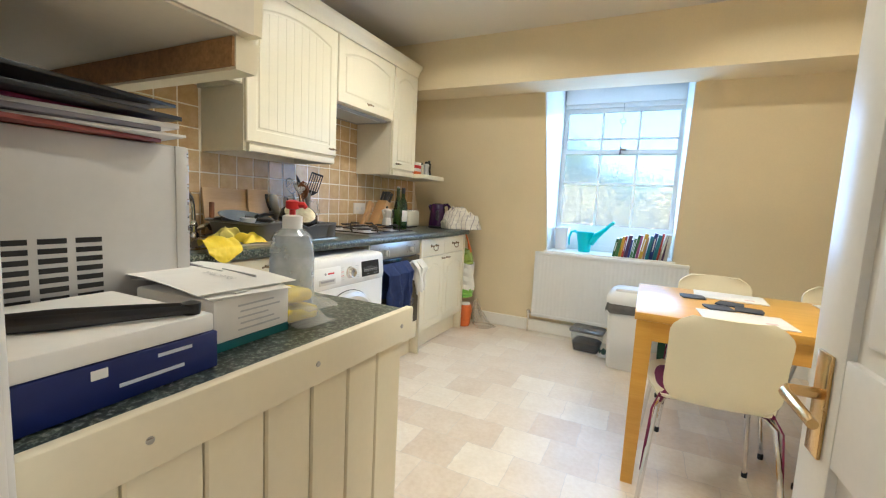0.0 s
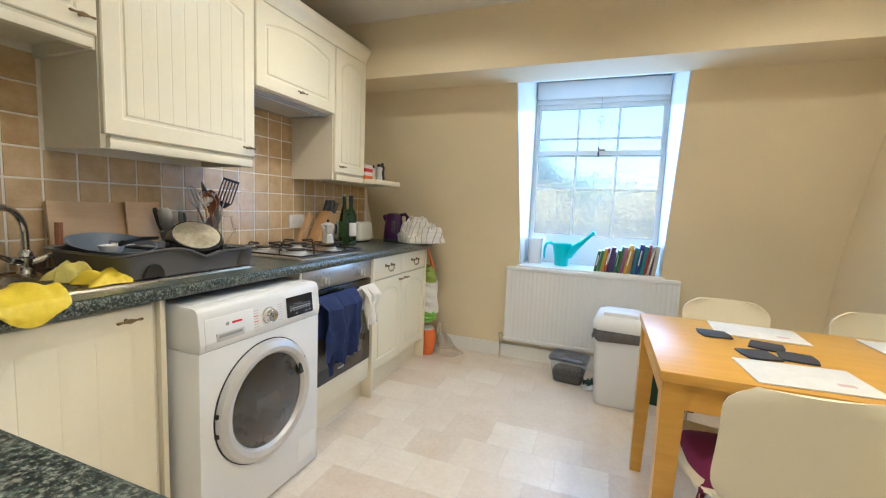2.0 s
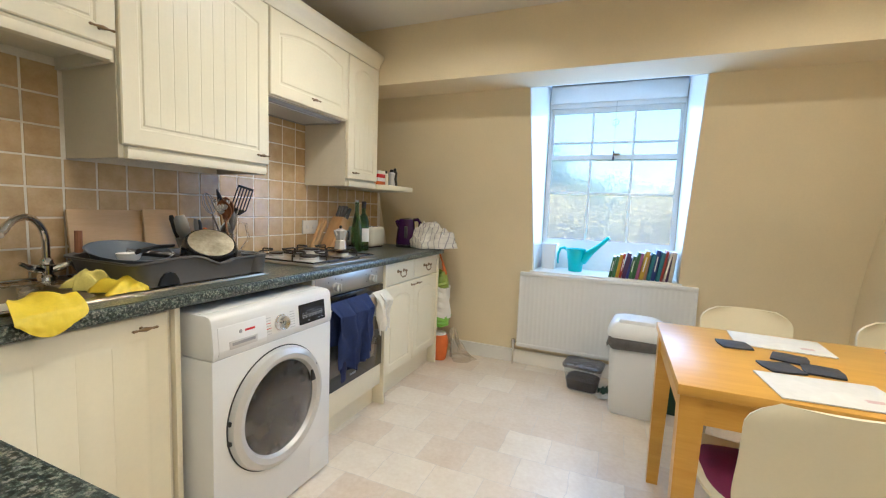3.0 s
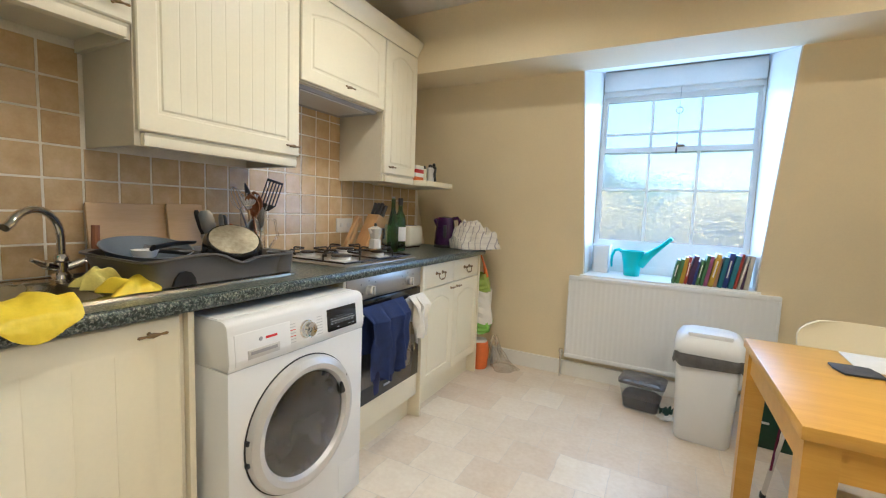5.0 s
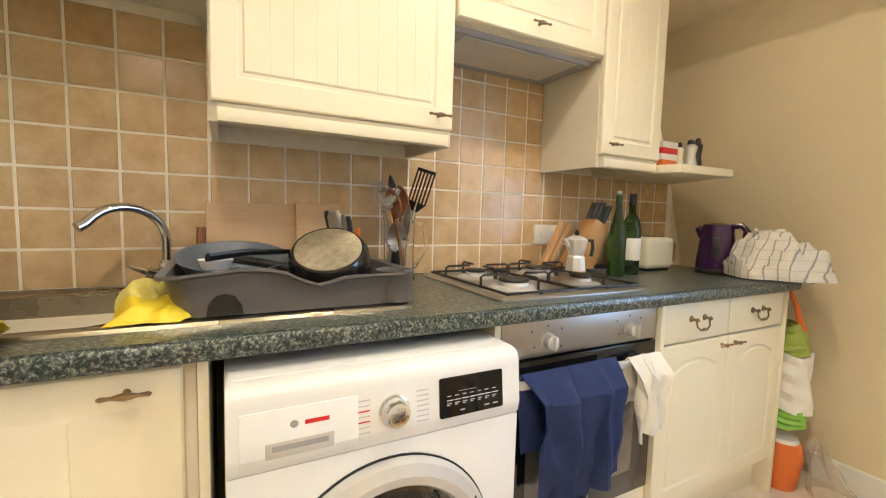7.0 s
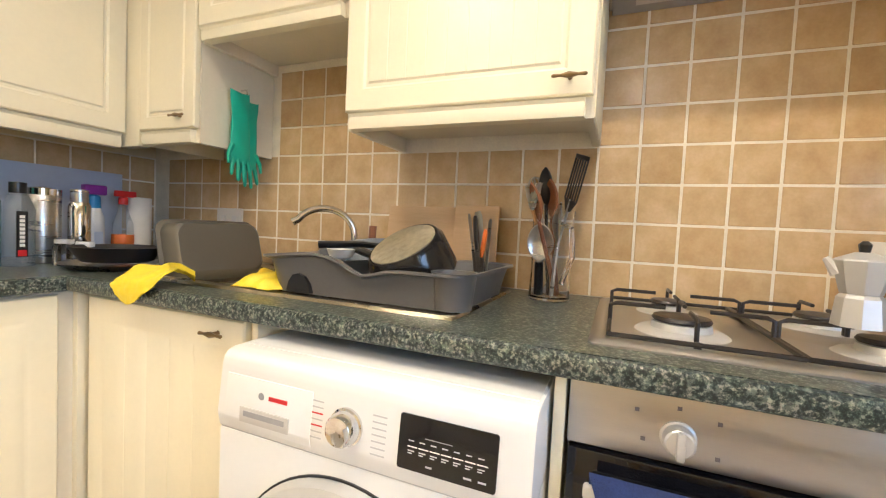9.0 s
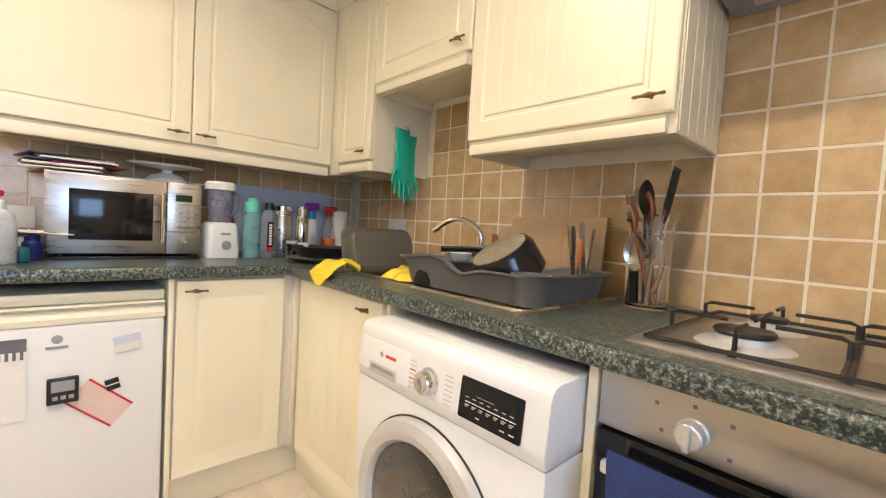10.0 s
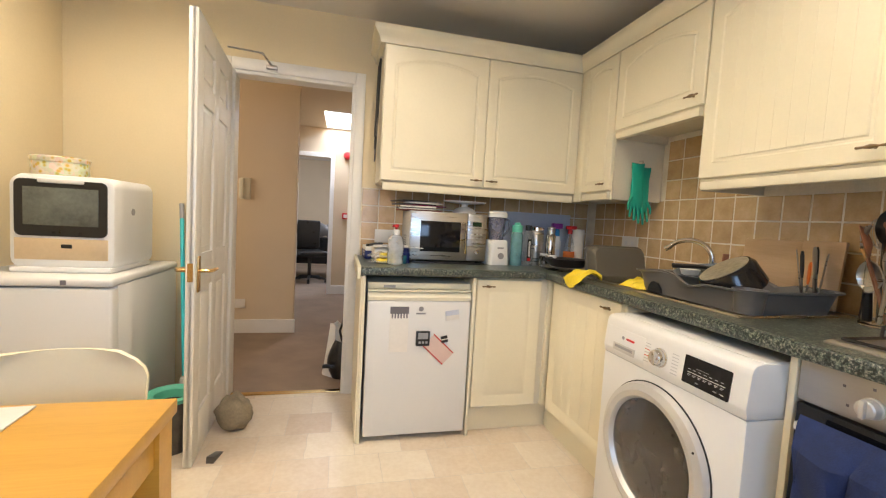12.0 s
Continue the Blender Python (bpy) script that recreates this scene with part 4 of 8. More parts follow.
def hob():
    h = thing("gas_hob", (0.31, 2.45, 0.912), 0, "stainless four-burner gas hob with black pan supports", "hob")
    x0, y0, x1, y1 = 0.065, 2.160, 0.575, 2.745

    def loop(i, r, z):
        return [Vector((x, y, z)) for x, y in rounded(x1 - x0 - 2 * i, y1 - y0 - 2 * i, r, 4, (x0 + x1) / 2, (y0 + y1) / 2)]

    part("plate", loft([loop(0, 0.012, 0.9125), loop(0, 0.012, 0.916), loop(0.008, 0.012, 0.922), loop(0.022, 0.012, 0.9225), loop(0.030, 0.012, 0.9195)]), M_satin, h, world=True)
    burners = ((0.20, 2.31, 0.038), (0.42, 2.31, 0.050), (0.20, 2.59, 0.050), (0.42, 2.59, 0.038))
    for x, y, r in burners:
        b = part("burner", lathe([(r + 0.028, 0.919), (r + 0.018, 0.926), (r, 0.927), (r - 0.002, 0.938), (r - 0.010, 0.940)], 24, Matrix.Translation((x, y, 0))), M_silver, h, world=True)
        part("burner_cap", lathe([(r - 0.004, 0.940), (r - 0.001, 0.944), (r - 0.004, 0.949), (r * 0.5, 0.951)], 24, Matrix.Translation((x, y, 0))), M_iron, b, world=True)
    for k, (ya, yb) in enumerate(((2.190, 2.447), (2.453, 2.715))):
        g = part("pan_support", tube([(0.09, ya, 0.928), (0.55, ya, 0.928), (0.55, yb, 0.928), (0.09, yb, 0.928), (0.09, ya, 0.928)], 0.0042, 8), M_iron, h, world=True)
        yc = (ya + yb) / 2
        for x in (0.20, 0.42):
            for (sx, sy), (ex, ey) in ((((x - 0.105), yc), (x - 0.035, yc)), (((x + 0.105), yc), (x + 0.035, yc)), ((x, ya), (x, yc - 0.035)), ((x, yb), (x, yc + 0.035))):
                part("prong", tube([(sx, sy, 0.928), (sx, sy, 0.957), (sx + (ex - sx) * 0.12, sy + (ey - sy) * 0.12, 0.962), (ex, ey, 0.962)], 0.004, 7), M_iron, g, world=True)
        for x in (0.10, 0.54):
            part("prong", tube([(x, yc, 0.919), (x, yc, 0.930)], 0.006, 7), M_iron, g, world=True)


hob()


def drape(fn_top, width, drop_front, drop_back, out, y0, folds, seed, sway=0.01):
    """A cloth over a rail: u along the rail, v from the back hem over the rail to the front hem."""
    rnd = random.Random(seed)
    ph = [rnd.uniform(0, 6.28) for _ in range(4)]

    def fn(u, v):
        s = v * (drop_back + drop_front) - drop_back
        hem = 0.05 * math.sin(3.0 * u + ph[3]) + 0.03 * math.sin(11 * u + ph[0]) + 0.14 * (0.5 - u)
        k = min(1.0, abs(s) / 0.05)
        low = min(1.0, max(0.0, s) / 0.30)
        z = fn_top - abs(s) * (1 + hem * (abs(s) > 0.05)) + 0.010 * (1 - k)
        x = (0.012 if s > 0 else -0.012) * k + (out if s > 0 else 0.0) * k
        fold = math.sin(u * folds * 6.28 + ph[0] + 2.2 * s) + 0.55 * math.sin(u * folds * 13 + ph[1] + s * 9)
        crease = noise.noise(Vector((u * 7, s * 11, seed * 3.1)))
        x += k * (0.016 * fold * (0.45 + 0.65 * low) + 0.016 * crease) * (1 if s > 0 else 0.2) + 0.006 * k
        y = y0 + width * (u - 0.5) * (1 - 0.10 * k - 0.10 * low) + sway * math.sin(s * 9 + ph[2]) + 0.012 * math.sin(u * 20 + s * 16) + 0.010 * crease
        return Vector((x, y, z))

    return fn


def oven():
    o = thing("built_in_oven", (0.34, 2.443, 0.13), 0, "built-in oven with steel control panel and black glass door", "oven")
    y0, y1 = 2.140, 2.748
    part("body", box(0.05, y0, 0.24, 0.578, y1, 0.868), M_greyl, o, world=True, smooth=0)
    cp = part("control_panel", box(0.578, y0, 0.762, 0.603, y1, 0.866, 0.003), M_satin, o, "brushed steel control panel", world=True)
    for y in (2.292, 2.618):
        m = Matrix.Translation((0.603, y, 0.803)) @ Matrix.Rotation(radians(90), 4, "Y")
        k = part("knob", lathe([(0.024, 0), (0.024, 0.004), (0.021, 0.006), (0.020, 0.024), (0.017, 0.027)], 24, m), M_silver, cp, world=True)
        part("grip", box(0.628, y - 0.0055, 0.783, 0.640, y + 0.0055, 0.823, 0.003), M_silver, k, world=True)
        for dy, dz in ((-0.055, 0.03), (-0.045, -0.012), (0.05, 0.03), (0.05, -0.02), (0.0, 0.042)):
            part("mark", box(0.6031, y + dy - 0.003, 0.803 + dz - 0.003, 0.6036, y + dy + 0.003, 0.803 + dz + 0.003), M_ink, cp, world=True)
    d = part("door", box(0.580, y0 + 0.002, 0.262, 0.606, y1 - 0.002, 0.756, 0.004), M_blackglass, o, "black glass oven door", world=True)
    part("inner_window", box(0.6062, y0 + 0.09, 0.34, 0.6075, y1 - 0.09, 0.62, 0.0005), M_darkbowl, d, world=True)
    h = part("door_handle", box(0.632, y0 + 0.03, 0.700, 0.650, y1 - 0.03, 0.722, 0.005), M_silver, d, world=True)
    for y in (y0 + 0.07, y1 - 0.07):
        part("bracket", box(0.606, y - 0.01, 0.703, 0.634, y + 0.01, 0.719, 0.003), M_silver, h, world=True)
    part("badge", box(0.6064, 2.42, 0.300, 0.6074, 2.475, 0.311), M_greyl, d, world=True)
    part("lower_strip", box(0.575, y0 + 0.002, 0.135, 0.600, y1 - 0.002, 0.258, 0.003), M_cab, o, "cream strip below the oven", world=True)
    part("plinth", box(0.530, y0 + 0.002, 0.0, 0.545, y1 - 0.002, 0.134), M_cab, o, world=True)
    fn0 = drape(0.722, 0.25, 0.36, 0.10, 0.012, 2.360, 1.7, 3)
    solid("bath_towel", sheet(lambda u, v: fn0(u, v) + Vector((0.639, 0, 0.001)), 36, 40, 0.003), plain("dark_navy_cotton", (0.010, 0.016, 0.075), 0.95, vary=0.3, scale=20, grain=240, relief=0.7), "dark navy towel under a lighter one on the oven handle", "towel", base=(0.65, 2.34, 0.33))
    fn = drape(0.722, 0.33, 0.30, 0.20, 0.046, 2.350, 2.2, 5)
    solid("hand_towel", sheet(lambda u, v: fn(u, v) + Vector((0.641, 0, 0.004)), 40, 40, 0.004), M_navy, "navy blue terry towel over the oven handle", "towel", base=(0.66, 2.36, 0.41))
    fn2 = drape(0.722, 0.13, 0.22, 0.14, 0.022, 2.625, 2.0, 8)
    solid("tea_towel", sheet(lambda u, v: fn2(u, v) + Vector((0.641, 0, 0.003)), 24, 30, 0.003), M_tea, "white patterned tea towel over the oven handle", "towel", base=(0.66, 2.62, 0.50))


oven()


def washing_machine():
    w = thing("washing_machine", (0.43, 1.812, 0), 0, "white front-loading washing machine with silver door ring", "washing machine")
    y0, y1, xf, zt = 1.515, 2.110, 0.715, 0.840
    part("body", box(0.102, y0, 0.012, xf + 0.001, y1, 0.6905, 0.004, 2), M_appl, w, world=True)
    part("top", box(0.112, y0 + 0.006, 0.837, xf - 0.05, y1 - 0.006, zt + 0.0006, 0.0005, 1), M_appl, w, world=True)
    fas = part("fascia", prism([(0.10, 0.692), (xf + 0.002, 0.692), (xf + 0.008, 0.72), (xf - 0.001, 0.812), (xf - 0.005, 0.826), (xf - 0.014, 0.835), (xf - 0.03, 0.839), (0.10, 0.839)], y1 - y0, Matrix(((1, 0, 0, 0), (0, 0, -1, y1), (0, 1, 0, 0), (0, 0, 0, 1))), bevel=0.004), M_appl, w, world=True)
    dr = part("detergent_drawer", prism([(xf - 0.02, 0.704), (xf + 0.0066, 0.704), (xf + 0.0095, 0.720), (xf + 0.0022, 0.798), (xf - 0.02, 0.798)], 0.20, Matrix(((1, 0, 0, 0), (0, 0, -1, 1.735), (0, 1, 0, 0), (0, 0, 0, 1))), bevel=0.0012), M_appl, w, world=True)
    part("drawer_grip", box(xf + 0.004, 1.575, 0.716, xf + 0.0102, 1.690, 0.744, 0.001), M_silver, dr, "recessed grey grip", world=True)
    part("grip_shadow", box(xf + 0.006, 1.585, 0.728, xf + 0.0108, 1.680, 0.738), M_greyl, dr, world=True)
    part("badge", box(xf + 0.003, 1.640, 0.765, xf + 0.0061, 1.682, 0.7725), M_red, dr, "small red badge", world=True)
    part("badge", lathe([(0.007, 0), (0.006, 0.001)], 14, Matrix.Translation((xf + 0.0052, 1.622, 0.769)) @ Matrix.Rotation(radians(90), 4, "Y")), M_greyl, dr, world=True)
    m = Matrix.Translation((xf + 0.003, 1.806, 0.756)) @ Matrix.Rotation(radians(88), 4, "Y")
    k = part("selector_knob", lathe([(0.031, 0), (0.031, 0.005), (0.028, 0.007), (0.026, 0.024), (0.023, 0.028), (0.018, 0.026)], 32, m), M_chrome, w, "chromed selector knob", world=True)
    for j in range(7):
        for s, mat in ((-1, M_red if j in (2, 4) else M_faint), (1, M_faint)):
            yy = 1.806 + s * 0.048
            xm = xf + 0.0080 - 0.00098 * j
            part("programme_mark", box(xm - 0.003, yy if s > 0 else yy - 0.028, 0.724 + 0.010 * j, xm, yy + (0.026 if s > 0 else 0), 0.7265 + 0.010 * j), mat, fas, world=True)
    dm = Matrix.Translation((xf + 0.003, 1.982, 0.760)) @ Matrix.Rotation(radians(-6), 4, "Y")
    bm = prism(rounded(0.156, 0.082, 0.004, 3), 0.004, dm @ Matrix(((0, 0, 1, 0), (1, 0, 0, 0), (0, 1, 0, 0), (0, 0, 0, 1))))
    disp = part("display", bm, M_blackglass, w, "black display panel", world=True)
    for j in range(7):
        part("display_mark", prism([(-0.062 + 0.0185 * j, -0.0068), (-0.046 + 0.0185 * j, -0.0068), (-0.046 + 0.0185 * j, -0.0052), (-0.062 + 0.0185 * j, -0.0052)], 0.0006, dm @ Matrix(((0, 0, 1, 0.0041), (1, 0, 0, 0), (0, 1, 0, 0), (0, 0, 0, 1)))), M_paper, disp, world=True)
    for j in range(7):
        for zz, wd in ((0.002, 0.009), (-0.013, 0.011), (-0.0165, 0.007)):
            part("display_mark", prism([(-0.061 + 0.0185 * j, zz), (-0.061 + wd + 0.0185 * j, zz), (-0.061 + wd + 0.0185 * j, zz + 0.0016), (-0.061 + 0.0185 * j, zz + 0.0016)], 0.0006, dm @ Matrix(((0, 0, 1, 0.0041), (1, 0, 0, 0), (0, 1, 0, 0), (0, 0, 0, 1)))), M_faint, disp, world=True)
    for ya, yb in ((0.030, 0.042), (0.052, 0.064), (-0.030, -0.020)):
        part("display_mark", prism([(ya, -0.031), (yb, -0.031), (yb, -0.0285), (ya, -0.0285)], 0.0006, dm @ Matrix(((0, 0, 1, 0.0041), (1, 0, 0, 0), (0, 1, 0, 0), (0, 0, 0, 1)))), M_faint, disp, world=True)
    part("display_line", prism([(-0.034, 0.010), (0.010, 0.010), (0.010, 0.011), (-0.034, 0.011)], 0.0006, dm @ Matrix(((0, 0, 1, 0.0041), (1, 0, 0, 0), (0, 1, 0, 0), (0, 0, 0, 1)))), M_greyl, disp, world=True)
    for j in range(3):
        part("sticker_line", box(xf - 0.0005, 2.035, 0.648 - 0.014 * j, xf + 0.0006, 2.085 - 0.01 * j, 0.652 - 0.014 * j), M_greyl, w, world=True)
    part("seam", box(xf - 0.004, y0 + 0.004, 0.689, xf - 0.001, y1 - 0.004, 0.693), M_faint, w, world=True)
    # door
    c = Matrix.Translation((xf, 1.800, 0.428)) @ Matrix.Rotation(radians(90), 4, "Y")
    ring = part("door_ring", lathe([(0.232, -0.002), (0.232, 0.010), (0.226, 0.024), (0.205, 0.034), (0.186, 0.030), (0.178, 0.018), (0.174, 0.004)], 64, c, closed=False), M_silver, w, "silver door ring", world=True)
    bowl = part("drum_bowl", lathe([(0.176, 0.012), (0.150, 0.008), (0.110, 0.0045), (0.055, 0.003), (0.004, 0.0025)], 48, c), M_drum, ring, "dark steel drum behind the glass", world=True)
    for a in (20, 140, 260):
        q = c @ Matrix.Rotation(radians(a), 4, "Z")
        part("drum_paddle", prism([(0.05, -0.012), (0.140, -0.020), (0.140, 0.020), (0.05, 0.012)], 0.006, q @ Matrix.Translation((0, 0, 0.004))), M_drum, bowl, world=True)
    glass_part = part("door_glass", lathe([(0.177, 0.016), (0.165, 0.021), (0.12, 0.027), (0.06, 0.030), (0.002, 0.031), (0.002, 0.028), (0.06, 0.027), (0.12, 0.024), (0.163, 0.018), (0.175, 0.013)], 48, c, closed=False), M_smoked, ring, "smoked glass porthole", world=True)
    glass_part.visible_shadow = False
    part("door_gasket", lathe([(0.236, -0.001), (0.236, 0.004), (0.230, 0.004), (0.230, -0.001)], 64, c, closed=False), M_black, ring, world=True)
    part("door_grip", box(xf + 0.018, 1.957, 0.470, xf + 0.030, 1.990, 0.545, 0.006), M_black, ring, "dark grip recess", world=True)
    for z in (0.39, 0.46):
        part("hinge", box(xf, 1.566, z - 0.008, xf + 0.016, 1.585, z + 0.008, 0.002), M_black, ring, world=True)
    part("filter_flap", box(xf - 0.001, 1.98, 0.05, xf + 0.002, 2.09, 0.16, 0.001), M_appl, w, world=True)
    for x in (0.15, 0.66):
        for y in (y0 + 0.05, y1 - 0.05):
            part("foot", lathe([(0.022, 0), (0.022, 0.006), (0.012, 0.008), (0.012, 0.014)], 12, Matrix.Translation((x, y, 0))), M_black, w, world=True)


washing_machine()


def fridge():
    f = thing("undercounter_fridge", (1.325, 0.55, 0), 0, "white undercounter fridge with cream top trim, notes on its door", "fridge")
    x0, x1, yf = 1.054, 1.600, 0.825
    part("body", box(x0 + 0.004, 0.27, 0.03, x1 - 0.004, yf - 0.045, 0.80), M_appl, f, world=True)
    part("top", box(x0, 0.26, 0.798, x1, yf - 0.02, 0.832, 0.006), M_applcream, f, "yellowed cream top", world=True)
    d = part("door", box(x0 + 0.002, yf - 0.045, 0.03, x1 - 0.002, yf + 0.005, 0.742, 0.010, 3), M_appl, f, world=True)
    prof = [(yf - 0.045, 0.743), (yf + 0.005, 0.743), (yf + 0.006, 0.760), (yf - 0.012, 0.785), (yf + 0.004, 0.792), (yf + 0.002, 0.797), (yf - 0.045, 0.797)]
    part("door_handle", prism(prof, x1 - x0 - 0.004, Matrix(((0, 0, 1, x0 + 0.002), (1, 0, 0, 0), (0, 1, 0, 0), (0, 0, 0, 1)))), M_applcream, f, "yellowed cream grip rail", world=True)
    part("name_plate", box(1.46, yf - 0.012, 0.806, 1.52, yf - 0.0195 + 0.001, 0.818), M_greyl, f, world=True)
    part("badge", lathe([(0.013, 0), (0.013, 0.001)], 18, Matrix.Translation((1.323, yf + 0.005, 0.700)) @ Matrix.Rotation(radians(-90), 4, "X"), closed=True), M_greyl, d, world=True)
    part("badge", box(1.298, yf + 0.005, 0.672, 1.348, yf + 0.0062, 0.680), M_greyl, d, world=True)
    for x in (x0 + 0.04, x1 - 0.04):
        for y in (0.31, 0.74):
            part("foot", lathe([(0.018, 0), (0.018, 0.03)], 10, Matrix.Translation((x, y, 0))), M_black, f, world=True)
    y = yf + 0.0055
    n = thing("note_pad", (1.435, y, 0.50), 0, "paper notepad with a piano-key header on the fridge", "note")
    part("sheet_of_paper", box(1.387, y, 0.475, 1.483, y + 0.002, 0.712), M_paper, n, world=True)
    part("header", box(1.387, y + 0.002, 0.675, 1.483, y + 0.003, 0.712), M_ink, n, world=True)
    for k in range(6):
        part("key_bar", box(1.393 + 0.015 * k, y + 0.002, 0.652, 1.400 + 0.015 * k, y + 0.003, 0.6749), M_ink, n, world=True)
    t = thing("kitchen_timer", (1.308, y, 0.505), 0, "small black digital timer on the fridge", "timer")
    part("case", box(1.273, y, 0.508, 1.345, y + 0.016, 0.586, 0.004), M_black, t, world=True)
    part("screen", box(1.283, y + 0.016, 0.546, 1.335, y + 0.017, 0.578), M_greyl, t, world=True)
    for k in range(3):
        part("button", box(1.284 + 0.018 * k, y + 0.016, 0.522, 1.296 + 0.018 * k, y + 0.018, 0.534, 0.001), M_greyl, t, world=True)
    q = Matrix.Translation((1.222, y, 0.485)) @ Matrix.Rotation(radians(-43), 4, "Y")
    c = thing("appointment_card", (1.222, y, 0.40), 0, "pink-edged card held askew on the fridge", "card")
    part("sheet_of_paper", _moved(box(-0.075, 0, -0.045, 0.075, 0.001, 0.045), q), plain("pale_pink_card", (0.74, 0.56, 0.50), 0.8), c, world=True)
    for s in (-1, 1):
        part("stripe", _moved(box(-0.075, 0.001, s * 0.041 - 0.003, 0.075, 0.0016, s * 0.041 + 0.003), q), M_red, c, world=True)
    mg = thing("fridge_magnet", (1.190, y, 0.535), 0, "small black square magnet holding a card", "magnet")
    part("tile_face", _moved(box(-0.018, 0.0012, -0.018, 0.018, 0.006, 0.018, 0.002), Matrix.Translation((1.192, y, 0.540)) @ Matrix.Rotation(radians(12), 4, "Y")), M_black, mg, world=True)
    part("cross", _moved(box(-0.018, 0.006, -0.002, 0.018, 0.0066, 0.002), Matrix.Translation((1.192, y, 0.540)) @ Matrix.Rotation(radians(12), 4, "Y")), M_paper, mg, world=True)
    ph = thing("postcard_magnet", (1.160, y, 0.64), 0, "small seaside picture magnet on the fridge", "magnet")
    q2 = Matrix.Translation((1.155, y, 0.668)) @ Matrix.Rotation(radians(8), 4, "Y")
    part("sky_band", _moved(box(-0.036, 0, 0.0, 0.036, 0.003, 0.026), q2), M_lblue, ph, world=True)
    part("sand_band", _moved(box(-0.036, 0, -0.026, 0.036, 0.003, 0.0), q2), M_mat, ph, world=True)


fridge()

# ---- by the window ----
def radiator():
    r = thing("radiator", (1.80, 3.83, 0.15), 0, "white panel radiator below the window", "radiator")
    x0, x1, y, z0, z1 = 1.195, 2.405, 3.822, 0.152, 0.750
    bm = bmesh.new()
    n = 36
    prof = []
    for k in range(n):
        a = x0 + 0.012 + (x1 - x0 - 0.024) * k / n
        b = (x1 - x0 - 0.024) / n
        prof += [(a, 0), (a + b * 0.30, 0), (a + b * 0.42, 0.0012), (a + b * 0.88, 0.0012)]
    prof.append((x1 - 0.012, 0))
    front = [bm.verts.new((x, y + d, z0 + 0.03)) for x, d in prof]
    upper = [bm.verts.new((x, y + d, z1 - 0.03)) for x, d in prof]
    for k in range(len(prof) - 1):
        bm.faces.new((front[k], front[k + 1], upper[k + 1], upper[k]))
    part("front_panel", bm, M_appl, r, world=True, smooth=25)
    part("back_panel", box(x0 + 0.01, y + 0.008, z0 + 0.005, x1 - 0.01, y + 0.030, z1 - 0.005, 0.004), M_appl, r, world=True)
    part("top_grille", box(x0, y - 0.004, z1 - 0.03, x1, y + 0.036, z1, 0.006), M_appl, r, world=True)
    part("bottom_rail", box(x0, y - 0.004, z0, x1, y + 0.030, z0 + 0.03, 0.006), M_appl, r, world=True)
    for a, b in ((x0, x0 + 0.013), (x1 - 0.013, x1)):
        part("side_cover", box(a, y - 0.004, z0 + 0.03, b, y + 0.036, z1 - 0.03, 0.003), M_appl, r, world=True)
    for x in (1.42, 2.18):
        part("bracket", box(x, y + 0.030, 0.30, x + 0.03, 3.886, 0.62), M_appl, r, world=True)
    v = part("valve", lathe([(0.011, 0), (0.011, 0.03), (0.016, 0.032), (0.016, 0.052), (0.010, 0.056)], 14, Matrix.Translation((1.168, y + 0.015, 0.150))), M_chrome, r, world=True)
    part("pipe", tube([(1.168, y + 0.015, 0.0), (1.168, y + 0.015, 0.15)], 0.0075, 10), M_chrome, v, world=True)
    part("elbow", tube([(1.168, y + 0.015, 0.175), (1.196, y + 0.015, 0.175)], 0.008, 10), M_chrome, v, world=True)


radiator()


def swing_bin():
    b = thing("kitchen_bin", (2.030, 3.395, 0), -4, "white plastic lidded kitchen bin with a dark bag showing", "bin")

    def ring(w, d, z, r=0.035):
        return [Vector((x, y, z)) for x, y in rounded(w, d, r, 5)]

    part("body", loft([ring(0.235, 0.205, 0.0), ring(0.255, 0.225, 0.02), ring(0.290, 0.255, 0.46)]), M_appl, b)
    bag = [[Vector((p.x * (1 + 0.015 * math.sin(i * 2.1 + z * 60)), p.y * (1 + 0.02 * math.sin(i * 1.7 + z * 45)), z + 0.012 * math.sin(i * 1.3))) for i, p in enumerate(ring(0.300 + k, 0.265 + k, z))] for z, k in ((0.425, 0.012), (0.45, 0.02), (0.475, 0.012), (0.490, 0.0))]
    part("bin_bag", loft(bag), M_binbag, b, "crumpled grey bag edge")
    part("lid", loft([ring(0.312, 0.275, 0.483, 0.04), ring(0.318, 0.282, 0.500, 0.04), ring(0.312, 0.276, 0.535, 0.04), ring(0.270, 0.225, 0.578, 0.05), ring(0.215, 0.165, 0.592, 0.05)]), M_appl, b)
    part("flap", box(-0.10, -0.115, 0.560, 0.10, -0.02, 0.597, 0.010), M_appl, b)


swing_bin()


